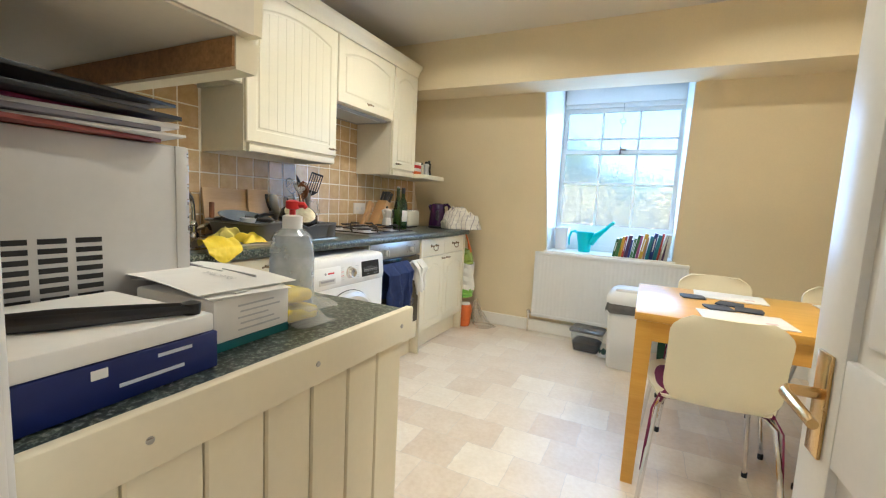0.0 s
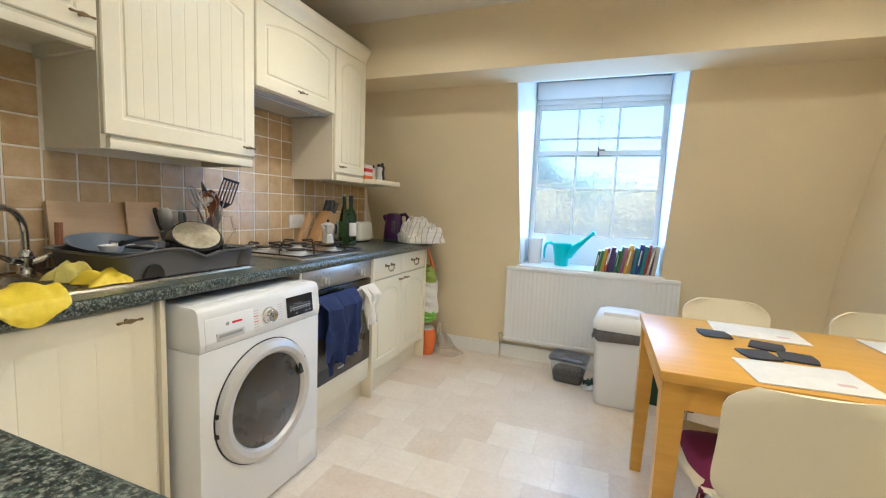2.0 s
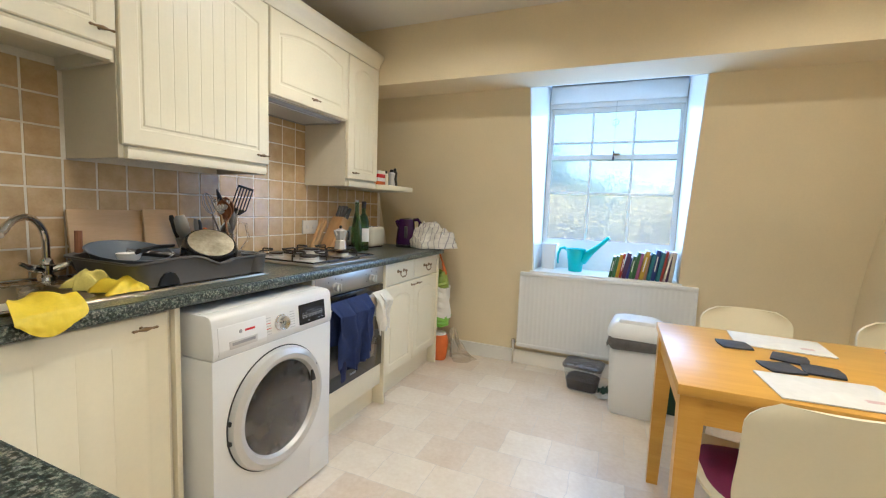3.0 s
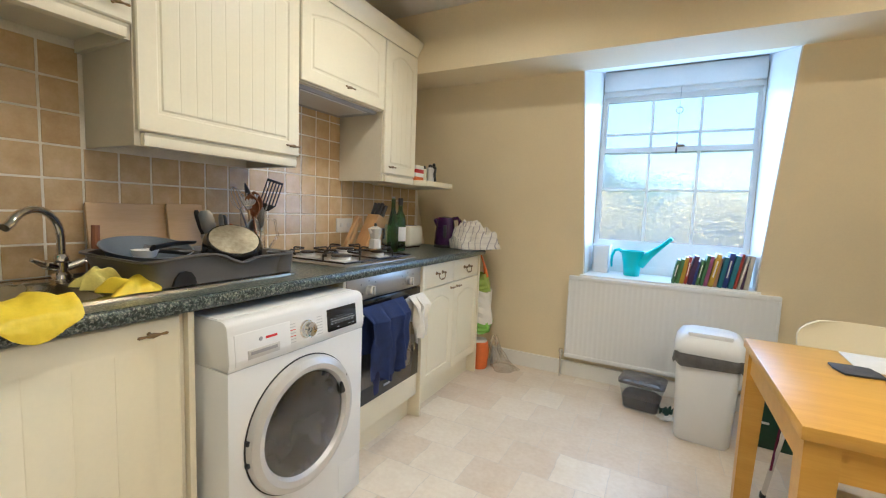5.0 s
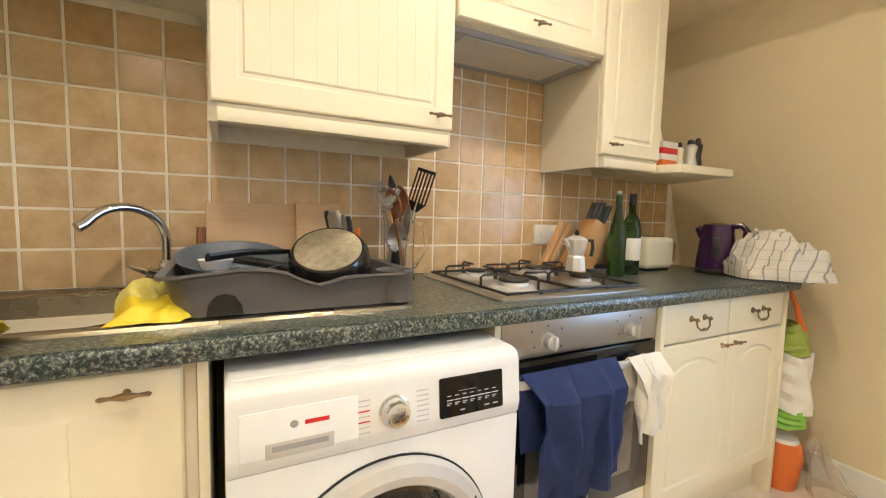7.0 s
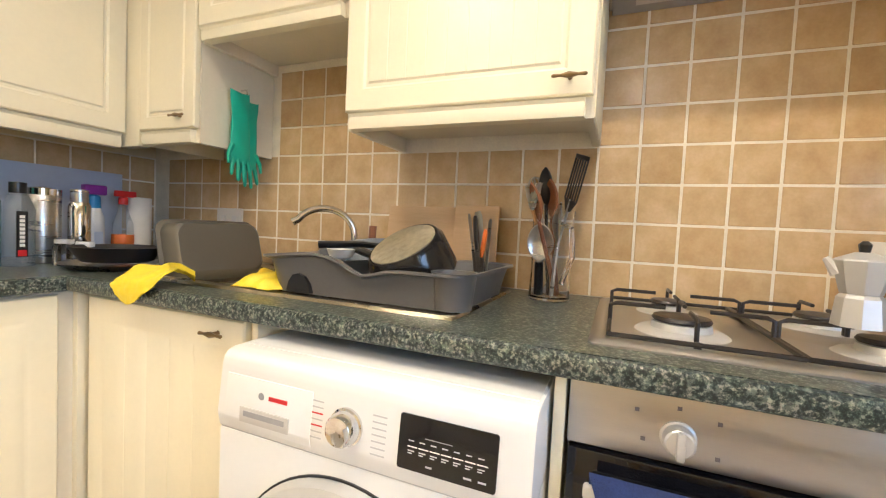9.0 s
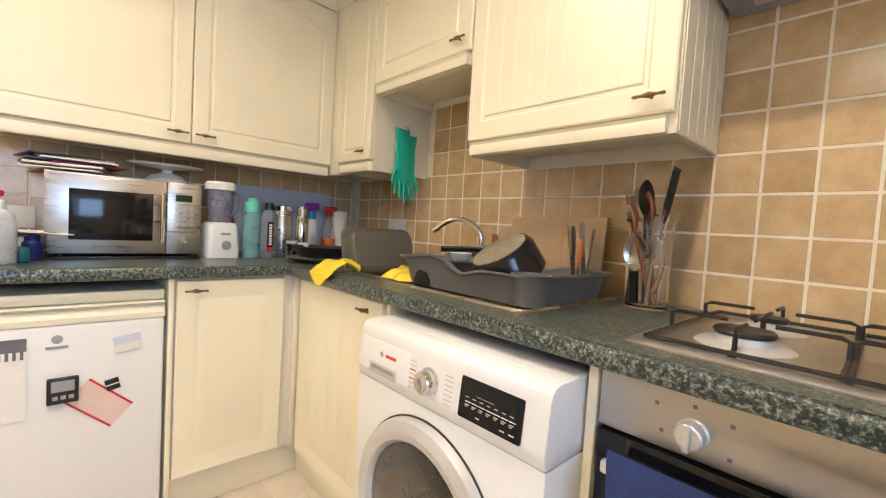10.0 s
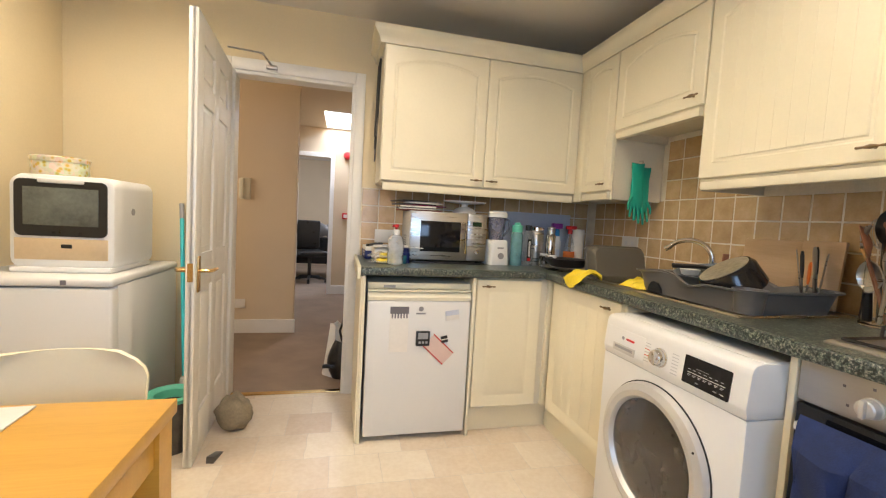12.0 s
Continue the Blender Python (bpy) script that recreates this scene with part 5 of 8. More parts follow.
def shopping_bag():
    b = thing("shopping_bag", (2.365, 3.505, 0), -5, "dark green shopping bag with white print beside the bin", "bag")

    def ring(w, d, z, r=0.015):
        return [Vector((x + 0.004 * math.sin(9 * y + 40 * z), y + 0.006 * math.sin(14 * x + 30 * z), z)) for x, y in rounded(w, d, r, 4)]

    green = plain("dark_green_woven_bag", (0.004, 0.040, 0.018), 0.42, vary=0.25, scale=14, grain=180, relief=0.4)
    part("sack", loft([ring(0.250, 0.135, 0.0), ring(0.262, 0.150, 0.02), ring(0.266, 0.158, 0.18), ring(0.258, 0.130, 0.35), ring(0.250, 0.120, 0.35), ring(0.245, 0.125, 0.03)]), green, b)
    for x0, x1, z0, z1 in ((-0.080, -0.072, 0.18, 0.27), (-0.050, 0.010, 0.245, 0.252), (-0.062, -0.030, 0.135, 0.145), (0.020, 0.075, 0.10, 0.108)):
        part("print_bar", box(x0, -0.086, z0, x1, -0.076, z1), M_paper, b)
    for y in (-0.062, 0.062):
        part("strap", tube([(-0.06, y, 0.33), (-0.05, y, 0.40), (0.0, y * 0.8, 0.43), (0.05, y, 0.40), (0.06, y, 0.33)], 0.010, 8, flat=0.25), green, b)


shopping_bag()


def caddy_tub():
    t = thing("food_waste_tub", (1.725, 3.60, 0), -6, "clear lidded tub half full of dark scraps", "tub")

    def ring(w, d, z, r=0.03):
        return [Vector((x, y, z)) for x, y in rounded(w, d, r, 4)]

    part("tub", loft([ring(0.19, 0.14, 0.0), ring(0.20, 0.15, 0.01), ring(0.245, 0.185, 0.165)], caps=(True, False)), M_clearplastic, t)
    part("scraps", loft([ring(0.186, 0.136, 0.006), ring(0.212, 0.158, 0.075), ring(0.17, 0.12, 0.095)]), M_soil, t)
    part("lid", loft([ring(0.260, 0.200, 0.163), ring(0.262, 0.202, 0.180), ring(0.235, 0.178, 0.190)]), film("dark_smoky_lid", (0.16, 0.15, 0.15), 0.62), t, "smoky see-through lid")
    w = thing("crumpled_wrapper", (1.862, 3.50, 0), 20, "crumpled wrapper on the floor by the bin", "litter")
    part("foil", sheet(lambda u, v: Vector((0.09 * (u - 0.5), 0.07 * (v - 0.5), 0.012 + 0.012 * math.sin(9 * u + 5 * v) * math.sin(7 * v))), 8, 8, 0.001), M_mat, w)
    part("film", sheet(lambda u, v: Vector((0.02 + 0.07 * (u - 0.5), 0.06 + 0.05 * (v - 0.5), 0.03 + 0.03 * math.sin(6 * u + 2) * math.cos(8 * v))), 8, 8, 0.001), plain("dark_green_film", (0.03, 0.07, 0.05), 0.3), w)


caddy_tub()


def watering_can():
    c = thing("watering_can", (1.585, 4.03, 0.765), 0, "turquoise plastic watering can on the sill", "watering can")
    part("body", _moved(lathe([(0.042, 0), (0.045, 0.004), (0.052, 0.07), (0.066, 0.145), (0.068, 0.155), (0.064, 0.155), (0.050, 0.08), (0.040, 0.008)], 28, closed=True), Matrix.Scale(1.15, 4)), M_turq, c)
    part("spout", _moved(tube([(0.040, -0.005, 0.075), (0.09, -0.02, 0.135), (0.15, -0.035, 0.190), (0.205, -0.05, 0.245)], [0.034, 0.024, 0.014, 0.012], 14), Matrix.Scale(1.15, 4)), M_turq, c)
    part("handle", _moved(tube([(-0.052, 0.0, 0.140), (-0.08, 0, 0.158), (-0.105, 0, 0.150), (-0.118, 0, 0.115), (-0.120, 0, 0.07), (-0.116, 0, 0.045)], [0.012, 0.012, 0.012, 0.011, 0.010, 0.008], 10, flat=0.7), Matrix.Scale(1.15, 4)), M_turq, c)


watering_can()


def planter():
    b = thing("white_planter", (1.372, 4.085, 0.765), 0, "small plain white plastic planter on the window sill", "planter")

    def ring(w, d, z, r=0.012):
        return [Vector((x, y, z)) for x, y in rounded(w, d, r, 4)]

    part("box", loft([ring(0.105, 0.085, 0.0), ring(0.120, 0.100, 0.190), ring(0.126, 0.106, 0.192), ring(0.126, 0.106, 0.204), ring(0.112, 0.092, 0.204), ring(0.100, 0.080, 0.02)]), M_appl, b)


planter()


def books():
    rnd = random.Random(11)
    x = 1.835
    k = 0
    order = (0, 1, 2, 3, 9, 4, 1, 0, 6, 2, 8, 5, 4, 5, 3, 7, 9, 7, 8, 10)
    while x < 2.225 and k < len(order):
        w = rnd.uniform(0.014, 0.027)
        h = 0.150 + 0.075 * (x - 1.835) / 0.40 + rnd.uniform(-0.022, 0.022)
        d = rnd.uniform(0.11, 0.14)
        lean = rnd.uniform(7, 12) if k < 17 else rnd.uniform(3, 9)
        b = thing("book", (x, 3.92, 0.767), 0, "paperback standing in a row on the window sill", "book", "books on the sill")
        q = Matrix.Rotation(radians(lean), 4, "Y")
        part("cover", _moved(box(0, -d / 2, 0, w, d / 2, h, 0.0015), q), BOOKS[order[k]], b)
        part("page_block", _moved(box(0.002, -d / 2 + 0.003, 0.0, w - 0.002, d / 2 + 0.0012, h + 0.0008), q), M_paper, b)
        if k % 3 == 0:
            part("spine_title", _moved(box(w * 0.35, -d / 2 - 0.0006, h * 0.3, w * 0.65, -d / 2 + 0.001, h * 0.8), q), M_paper, b)
        x += w + 0.0025
        k += 1


books()


def ornament():
    o = thing("hanging_ornament", (1.80, 4.178, 1.70), 0, "small ring ornament with a purple figure hanging in the window", "ornament")
    part("cord", tube([(0, 0, 0.40), (0, 0, 0.02)], 0.0012, 6), M_ink, o)
    part("ring", tube(arc((0, 0, 0.235), 0.022, 0, 345, 20, (1, 0, 0), (0, 0, 1)), 0.003, 8), M_silver, o)
    part("pendant", lathe([(0.001, 0.02), (0.006, 0.008), (0.003, -0.015), (0.007, -0.04), (0.002, -0.065)], 10), M_purple, o)


ornament()


# ---- dining table and chairs ----
def table():
    t = thing("dining_table", (2.66, 2.315, 0), 0, "honey-coloured beech dining table with square legs", "dining table")
    x0, x1, y0, y1, z = 2.072, 3.222, 1.930, 2.700, 0.740
    part("tabletop", box(x0, y0, z - 0.032, x1, y1, z, 0.003), M_beech, t, world=True)
    for nm, b in (("apron", (x0 + 0.07, y0 + 0.018, z - 0.115, x1 - 0.07, y0 + 0.036, z - 0.032)), ("apron", (x0 + 0.07, y1 - 0.036, z - 0.115, x1 - 0.07, y1 - 0.018, z - 0.032)), ("apron", (x0 + 0.018, y0 + 0.07, z - 0.115, x0 + 0.036, y1 - 0.07, z - 0.032)), ("apron", (x1 - 0.036, y0 + 0.07, z - 0.115, x1 - 0.018, y1 - 0.07, z - 0.032))):
        part(nm, box(*b), M_beech, t, world=True)
    for x, sx in ((x0 + 0.008, 1), (x1 - 0.008, -1)):
        for y, sy in ((y0 + 0.008, 1), (y1 - 0.008, -1)):
            def sq(a, zz):
                xs, ys = (x, x + sx * a), (y, y + sy * a)
                return [Vector((xs[0], ys[0], zz)), Vector((xs[1], ys[0], zz)), Vector((xs[1], ys[1], zz)), Vector((xs[0], ys[1], zz))]
            part("leg", loft([sq(0.046, 0.0), sq(0.064, z - 0.12), sq(0.064, z - 0.033)]), M_beech, t, world=True)


table()


def chair(loc, rz):
    """A one-piece shell on bent tube legs; it faces local +y."""
    c = thing("dining_chair", loc, rz, "cream moulded shell chair with chrome legs and maroon seat pad", "chair", "chairs round the table")

    def shell(u, v):
        s = v * 0.835
        if s < 0.42:
            y, z = 0.23 - s * 0.98, 0.445 - 0.020 * math.sin(s / 0.42 * 3.14)
        else:
            a = min(1.0, (s - 0.42) / 0.12)
            b = max(0.0, s - 0.54)
            y = 0.23 - 0.4116 - 0.065 * math.sin(a * 1.4) - 0.17 * b
            z = 0.445 + 0.075 * (1 - math.cos(a * 1.45)) + b * 0.965
        half = 0.205 + 0.012 * math.sin(v * 6) - 0.018 * v
        half -= 0.050 * math.exp(-((v - 0.54) / 0.075) ** 2) - 0.010 * max(0.0, v - 0.6)
        if v > 0.90:
            half -= 0.070 * ((v - 0.90) / 0.10) ** 2.6
        if v < 0.10:
            half -= 0.06 * ((0.10 - v) / 0.10) ** 2.2
        x = (u - 0.5) * 2
        y += 0.030 * x * x * (1 if v > 0.5 else 0)
        z += 0.014 * x * x * (1 if v < 0.45 else 0)
        return Vector((x * half, y, z))

    part("shell", sheet(shell, 16, 40, 0.009), M_shell, c, smooth=60)
    for sx in (-1, 1):
        part("front_leg", tube([(sx * 0.11, 0.02, 0.432), (sx * 0.16, 0.10, 0.425), (sx * 0.185, 0.15, 0.40), (sx * 0.205, 0.19, 0.20), (sx * 0.222, 0.215, 0.006)], 0.0095, 10), M_chrome, c)
        part("back_leg", tube([(sx * 0.11, -0.06, 0.432), (sx * 0.165, -0.13, 0.425), (sx * 0.190, -0.17, 0.40), (sx * 0.212, -0.215, 0.20), (sx * 0.232, -0.245, 0.006)], 0.0095, 10), M_chrome, c)
        for y in (0.215, -0.245):
            part("foot_cap", lathe([(0.012, 0), (0.012, 0.022), (0.010, 0.026)], 10, Matrix.Translation((sx * (0.222 if y > 0 else 0.232), y, 0))), M_black, c)
        part("seat_rail", tube([(sx * 0.11, 0.03, 0.427), (sx * 0.11, -0.07, 0.427)], 0.009, 8), M_chrome, c)
    pad = part("seat_pad", sheet(lambda u, v: Vector(((u - 0.5) * 0.37, -0.16 + 0.36 * v, 0.446 + 0.030 * (1 - (2 * u - 1) ** 4) * (1 - (2 * v - 1) ** 4))), 14, 14, 0.012), M_maroon, c, "maroon cotton pad")
    for sx in (-1, 1):
        part("tie", tube([(sx * 0.18, -0.15, 0.45), (sx * 0.205, -0.19, 0.40), (sx * 0.215, -0.20, 0.27), (sx * 0.222, -0.205, 0.15)], [0.004, 0.007, 0.008, 0.009], 6, flat=0.3), M_maroon, pad)
    return c


first = chair((2.36, 2.03, 0), 3)
copy_thing(first, pose(2.455, 2.69, 0, 0, 0, 178))
copy_thing(first, pose(3.06, 2.70, 0, 0, 0, 183))
copy_thing(first, pose(2.975, 2.055, 0, 0, 0, 1))


def mats():
    for x, y, rz in ((2.46, 2.065, 4), (2.48, 2.565, -3), (2.98, 2.545, 2)):
        m = thing("placemat", (x, y, 0.741), rz, "off-white printed placemat on the table", "placemat", "placemats")
        part("board", box(-0.15, -0.105, 0, 0.15, 0.105, 0.004, 0.001), M_mat, m)
        part("print", box(0.06, -0.05, 0.004, 0.10, -0.03, 0.0044), plain("faded_pink_print", (0.66, 0.46, 0.46), 0.5), m)
    for x, y, rz in ((2.315, 2.45, 4), (2.455, 2.36, -18), (2.395, 2.235, 14), (2.51, 2.255, -8)):
        c = thing("coaster", (x, y, 0.741), rz, "rough dark slate coaster on the table", "coaster", "coasters")
        rnd = random.Random(int(x * 1000))
        poly = [(0.05 * sx + rnd.uniform(-0.004, 0.004), 0.05 * sy + rnd.uniform(-0.004, 0.004)) for sx, sy in ((-1, -1), (0, -1.04), (1, -1), (1.04, 0), (1, 1), (0, 1.03), (-1, 1), (-1.03, 0))]
        part("slab", prism(poly, 0.006, bevel=0.001), M_slate, c)


mats()


def table_end():
    f = thing("blue_folder", (3.06, 2.30, 0.741), -6, "pale blue folder lying on the table end", "folder")
    part("cover", box(-0.11, -0.15, 0, 0.11, 0.15, 0.008, 0.002), plain("sky_blue_card", (0.28, 0.46, 0.70), 0.4), f)
    part("sheet_of_paper", box(-0.02, -0.14, 0.008, 0.105, -0.02, 0.010), M_paper, f)
    p = thing("potted_plant", (3.13, 2.61, 0.741), 0, "slender green plant in a small pot on the table end", "plant")
    part("pot", lathe([(0.038, 0), (0.040, 0.003), (0.050, 0.075), (0.046, 0.075), (0.038, 0.01)], 24), M_appl, p)
    part("soil", lathe([(0.045, 0.060), (0.02, 0.066)], 20), M_soil, p)
    rnd = random.Random(2)
    green = plain("lime_plant_green", (0.16, 0.26, 0.03), 0.5, vary=0.25, scale=30)
    for k in range(3):
        part("stem", tube([(0.012 * (k - 1), 0.01, 0.06), (0.014 * (k - 1), 0.015, 0.20), (0.02 * (k - 1), 0.02, 0.30)], [0.008, 0.007, 0.005], 8), green, p)
        for j in range(9):
            a = 6.283 * j / 9 + k
            part("leaf_blade", tube([(0.02 * (k - 1), 0.02, 0.295), (0.02 * (k - 1) + 0.03 * math.cos(a), 0.02 + 0.03 * math.sin(a), 0.325 + 0.01 * rnd.random()), (0.02 * (k - 1) + 0.062 * math.cos(a), 0.02 + 0.062 * math.sin(a), 0.305)], [0.004, 0.006, 0.001], 6, flat=0.3), green, p)


table_end()


# ---- beside the door ----
def freezer():
    f = thing("freezer", (2.905, 0.62, 0), 0, "white freezer standing against the wall", "freezer")
    x0, x1, y0, y1, zt = 2.635, 3.215, 0.290, 0.985, 0.850
    part("body", box(x0 + 0.003, y0, 0.03, x1, y1 - 0.06, zt - 0.035, 0.008), M_appl, f, world=True)
    part("door", box(x0, y1 - 0.058, 0.04, x1, y1, zt - 0.042, 0.012, 3), M_appl, f, world=True)
    top = part("top", box(x0 - 0.002, y0 - 0.005, zt - 0.036, x1, y1 + 0.002, zt, 0.014, 3), M_appl, f, world=True)
    part("emblem", box(2.79, y1 + 0.002, zt - 0.028, 2.81, y1 + 0.004, zt - 0.008), M_ink, top, world=True)
    for x in (x0 + 0.05, x1 - 0.05):
        for y in (y0 + 0.06, y1 - 0.12):
            part("foot", lathe([(0.02, 0), (0.02, 0.032)], 10, Matrix.Translation((x, y, 0))), M_black, f, world=True)


freezer()


def countertop_dishwasher():
    d = thing("tabletop_dishwasher", (2.885, 0.65, 0.850), 0, "white tabletop dishwasher with a dark window, on the freezer", "dishwasher")
    x0, x1, y0, y1, z0, z1 = 2.690, 3.075, 0.455, 0.840, 0.862, 1.262

    def ring(y, i, r=0.045):
        return [Vector((x, y, z)) for x, z in rounded(x1 - x0 - 2 * i, z1 - z0 - 2 * i, r, 6, (x0 + x1) / 2, (z0 + z1) / 2)]

    part("casing", loft([ring(y0, 0.02), ring(y0 + 0.02, 0), ring(y1 - 0.03, 0), ring(y1 - 0.008, 0.006), ring(y1, 0.018, 0.035)]), M_appl, d, world=True)
    part("base", box(x0 + 0.01, y0 + 0.01, 0.8505, x1 - 0.01, y1 + 0.012, 0.874, 0.008), M_appl, d, world=True)
    win = [(x, z) for x, z in rounded(0.330, 0.235, 0.024, 5, (x0 + x1) / 2, 1.122)]
    dr = part("door", loft([[Vector((x, y1 - 0.004, z)) for x, z in win], [Vector((x, y1 + 0.006, z)) for x, z in win]]), M_black, d, "black framed door", world=True)
    part("window_pane", box(2.748, y1 + 0.0062, 1.050, 3.016, y1 + 0.009, 1.208, 0.002), plain("grey_green_tinted_pane", (0.13, 0.145, 0.13), 0.08, vary=0.35, scale=9, relief=0.0), dr, world=True)
    part("lower_strip", box(2.715, y1 - 0.004, 0.905, 3.050, y1 + 0.004, 0.995, 0.003), plain("champagne_plastic", (0.66, 0.52, 0.34), 0.35, 0.3), d, "champagne lower strip", world=True)
    part("top_lip", box(2.80, y1 + 0.001, 1.226, 2.965, y1 + 0.014, 1.246, 0.006, 3), M_appl, d, world=True)
    part("latch", box(2.845, y1 + 0.003, 0.955, 2.885, y1 + 0.007, 0.972, 0.002), M_black, d, world=True)
    part("side_dial", lathe([(0.016, 0), (0.016, 0.002)], 18, Matrix.Translation((x0 - 0.002, 0.68, 1.12)) @ Matrix.Rotation(radians(90), 4, "Y")), M_greyl, d, world=True)
    t = thing("cake_tin", (2.985, 0.66, 1.263), 0, "round flowery storage tin on the dishwasher", "tin")
    part("tin_body", lathe([(0.10, 0), (0.102, 0.004), (0.102, 0.06), (0.100, 0.064)], 32), floral(), t)
    part("lid", lathe([(0.105, 0.062), (0.106, 0.080), (0.100, 0.086), (0.02, 0.088)], 32), floral(), t)


def floral():
    m, nt, p = base_mat("flower_print_tin")
    vec = coords(nt)
    v = nt.nodes.new("ShaderNodeTexVoronoi")
    v.inputs["Scale"].default_value = 48
    nt.links.new(vec, v.inputs["Vector"])
    c = ramp(nt, v.outputs["Distance"], [(0.25, (0.62, 0.44, 0.06)), (0.45, (0.70, 0.64, 0.46)), (0.6, (0.72, 0.67, 0.52))])
    nt.links.new(mixed(nt, 0.25, c, v.outputs["Color"], "MULTIPLY"), p.inputs["Base Color"])
    p.inputs["Roughness"].default_value = 0.35
    return m


countertop_dishwasher()


def mop():
    b = thing("mop_bucket", (2.500, 0.745, 0), 0, "dark bucket with a mint wringer rim", "bucket")
    part("pail", lathe([(0.085, 0), (0.09, 0.01), (0.108, 0.25), (0.112, 0.255), (0.104, 0.255), (0.08, 0.02)], 28), M_binbag, b)
    part("wringer", lathe([(0.114, 0.250), (0.118, 0.268), (0.098, 0.275), (0.070, 0.262), (0.060, 0.225)], 28, closed=False), M_mint, b, "mint plastic wringer")
    part("spout", box(-0.135, -0.03, 0.256, -0.100, 0.03, 0.268, 0.006), M_mint, b)
    p = thing("mop", (2.50, 0.55, 0.0), 0, "mop with a turquoise handle leaning on the wall", "mop")
    part("pole", tube([(2.508, 0.545, 0.24), (2.632, 0.240, 1.09)], 0.011, 10), M_turq, p, world=True)
    part("grip", tube([(2.632, 0.240, 1.09), (2.643, 0.2145, 1.175)], [0.012, 0.013], 10), M_greyl, p, world=True)
    part("head", lathe([(0.02, 0.28), (0.035, 0.22), (0.06, 0.14), (0.07, 0.03), (0.05, 0.022)], 16, Matrix.Translation((2.50, 0.565, 0))), M_tea, p, world=True)


mop()


def door_leaf():
    """Panelled door, hinged at the far jamb and swung into the room."""
    d = thing("door_1", (2.408, 0.216, 0), 93.5, "white panelled door standing open, with brass lever handles", "door", kind="structure")
    w, t, h = 0.730, 0.036, 1.985
    bm = bmesh.new()
    stiles = ((0, 0.10), (w / 2 - 0.05, w / 2 + 0.05), (w - 0.10, w))
    rails = ((0.006, 0.21), (0.79, 0.95), (1.62, 1.71), (h - 0.11, h))
    box(0, -t / 2 + 0.012, 0.006, w, t / 2 - 0.012, h, bm=bm)
    part("core", bm, M_white, d, smooth=0)
    for a, b in stiles:
        part("stile", box(a, -t / 2, 0.006, b, t / 2, h, 0.002), M_white, d)
    for (a0, a1), (b0, b1) in ((stiles[0], stiles[1]), (stiles[1], stiles[2])):
        for z0, z1 in rails:
            part("rail", box(a1, -t / 2 + 0.0006, z0, b0, t / 2 - 0.0006, z1, 0.002), M_white, d)
        for (_, z0), (z1, _) in zip(rails, rails[1:]):
            part("panel", box(a1 + 0.028, -t / 2 + 0.004, z0 + 0.028, b0 - 0.028, t / 2 - 0.004, z1 - 0.028, 0.008, 2), M_white, d)
    for s in (-1, 1):
        pl = part("handle_plate", box(w - 0.075, s * t / 2, 0.785, w - 0.032, s * (t / 2 + 0.006), 0.945, 0.002), M_goldbrass, d, "brass lever plate")
        y = s * (t / 2 + 0.006)
        part("lever", tube([(w - 0.053, y, 0.880), (w - 0.053, y + s * 0.038, 0.880), (w - 0.070, y + s * 0.046, 0.880), (w - 0.17, y + s * 0.046, 0.876)], [0.009, 0.008, 0.0085, 0.007], 10), M_goldbrass, pl)
    part("latch_plate", box(w, -0.011, 0.837, w + 0.0015, 0.011, 0.917), M_goldbrass, d, "brass latch plate")
    for z in (0.22, 1.0, 1.75):
        part("hinge", tube([(0.0, -t / 2 - 0.004, z - 0.04), (0.0, -t / 2 - 0.004, z + 0.04)], 0.006, 8), M_goldbrass, d)
    c = thing("door_closer_arm", (2.20, SOUTH + 0.012, 2.01), 0, "metal door closer arm above the doorway", "door closer")
    part("bracket", box(2.145, SOUTH + 0.012, 1.995, 2.205, SOUTH + 0.040, 2.015, 0.002), M_steel, c, world=True)
    part("lower_arm", tube([(2.175, SOUTH + 0.035, 2.012), (2.215, SOUTH + 0.10, 2.055)], 0.006, 8), M_steel, c, world=True)
    part("upper_arm", tube([(2.215, SOUTH + 0.10, 2.055), (2.345, SOUTH + 0.30, 1.995)], 0.005, 8), M_steel, c, world=True)
    r = thing("doorstop_stone", (2.255, 0.585, 0), 0, "rough grey-green stone propping the door", "stone")
    rnd = random.Random(3)

    def rock(u, v):
        a, b = 2 * math.pi * u, math.pi * (v * 0.98 + 0.01)
        p = Vector((math.sin(b) * math.cos(a), math.sin(b) * math.sin(a), math.cos(b)))
        k = 1 + 0.22 * noise.noise(p * 2.2) + 0.07 * noise.noise(p * 7)
        return Vector((0.088 * p.x * k, 0.080 * p.y * k, max(0.0, 0.085 + 0.10 * p.z * k)))

    bm = bmesh.new()
    n, mm = 26, 16
    g = [[bm.verts.new(rock(i / n, j / mm)) for j in range(mm + 1)] for i in range(n)]
    for i in range(n):
        for j in range(mm):
            bm.faces.new((g[i][j], g[(i + 1) % n][j], g[(i + 1) % n][j + 1], g[i][j + 1]))
    part("stone_body", bm, M_stone, r, smooth=50)
    s = thing("door_wedge", (2.272, 0.865, 0), 80, "dark rubber door wedge on the floor", "door wedge")
    part("wedge", prism([(-0.05, 0), (0.05, 0), (0.045, 0.03), (-0.045, 0.006)], 0.035, Matrix(((1, 0, 0, 0), (0, 0, 1, -0.018), (0, 1, 0, 0), (0, 0, 0, 1))), bevel=0.002), M_binbag, s)


door_leaf()


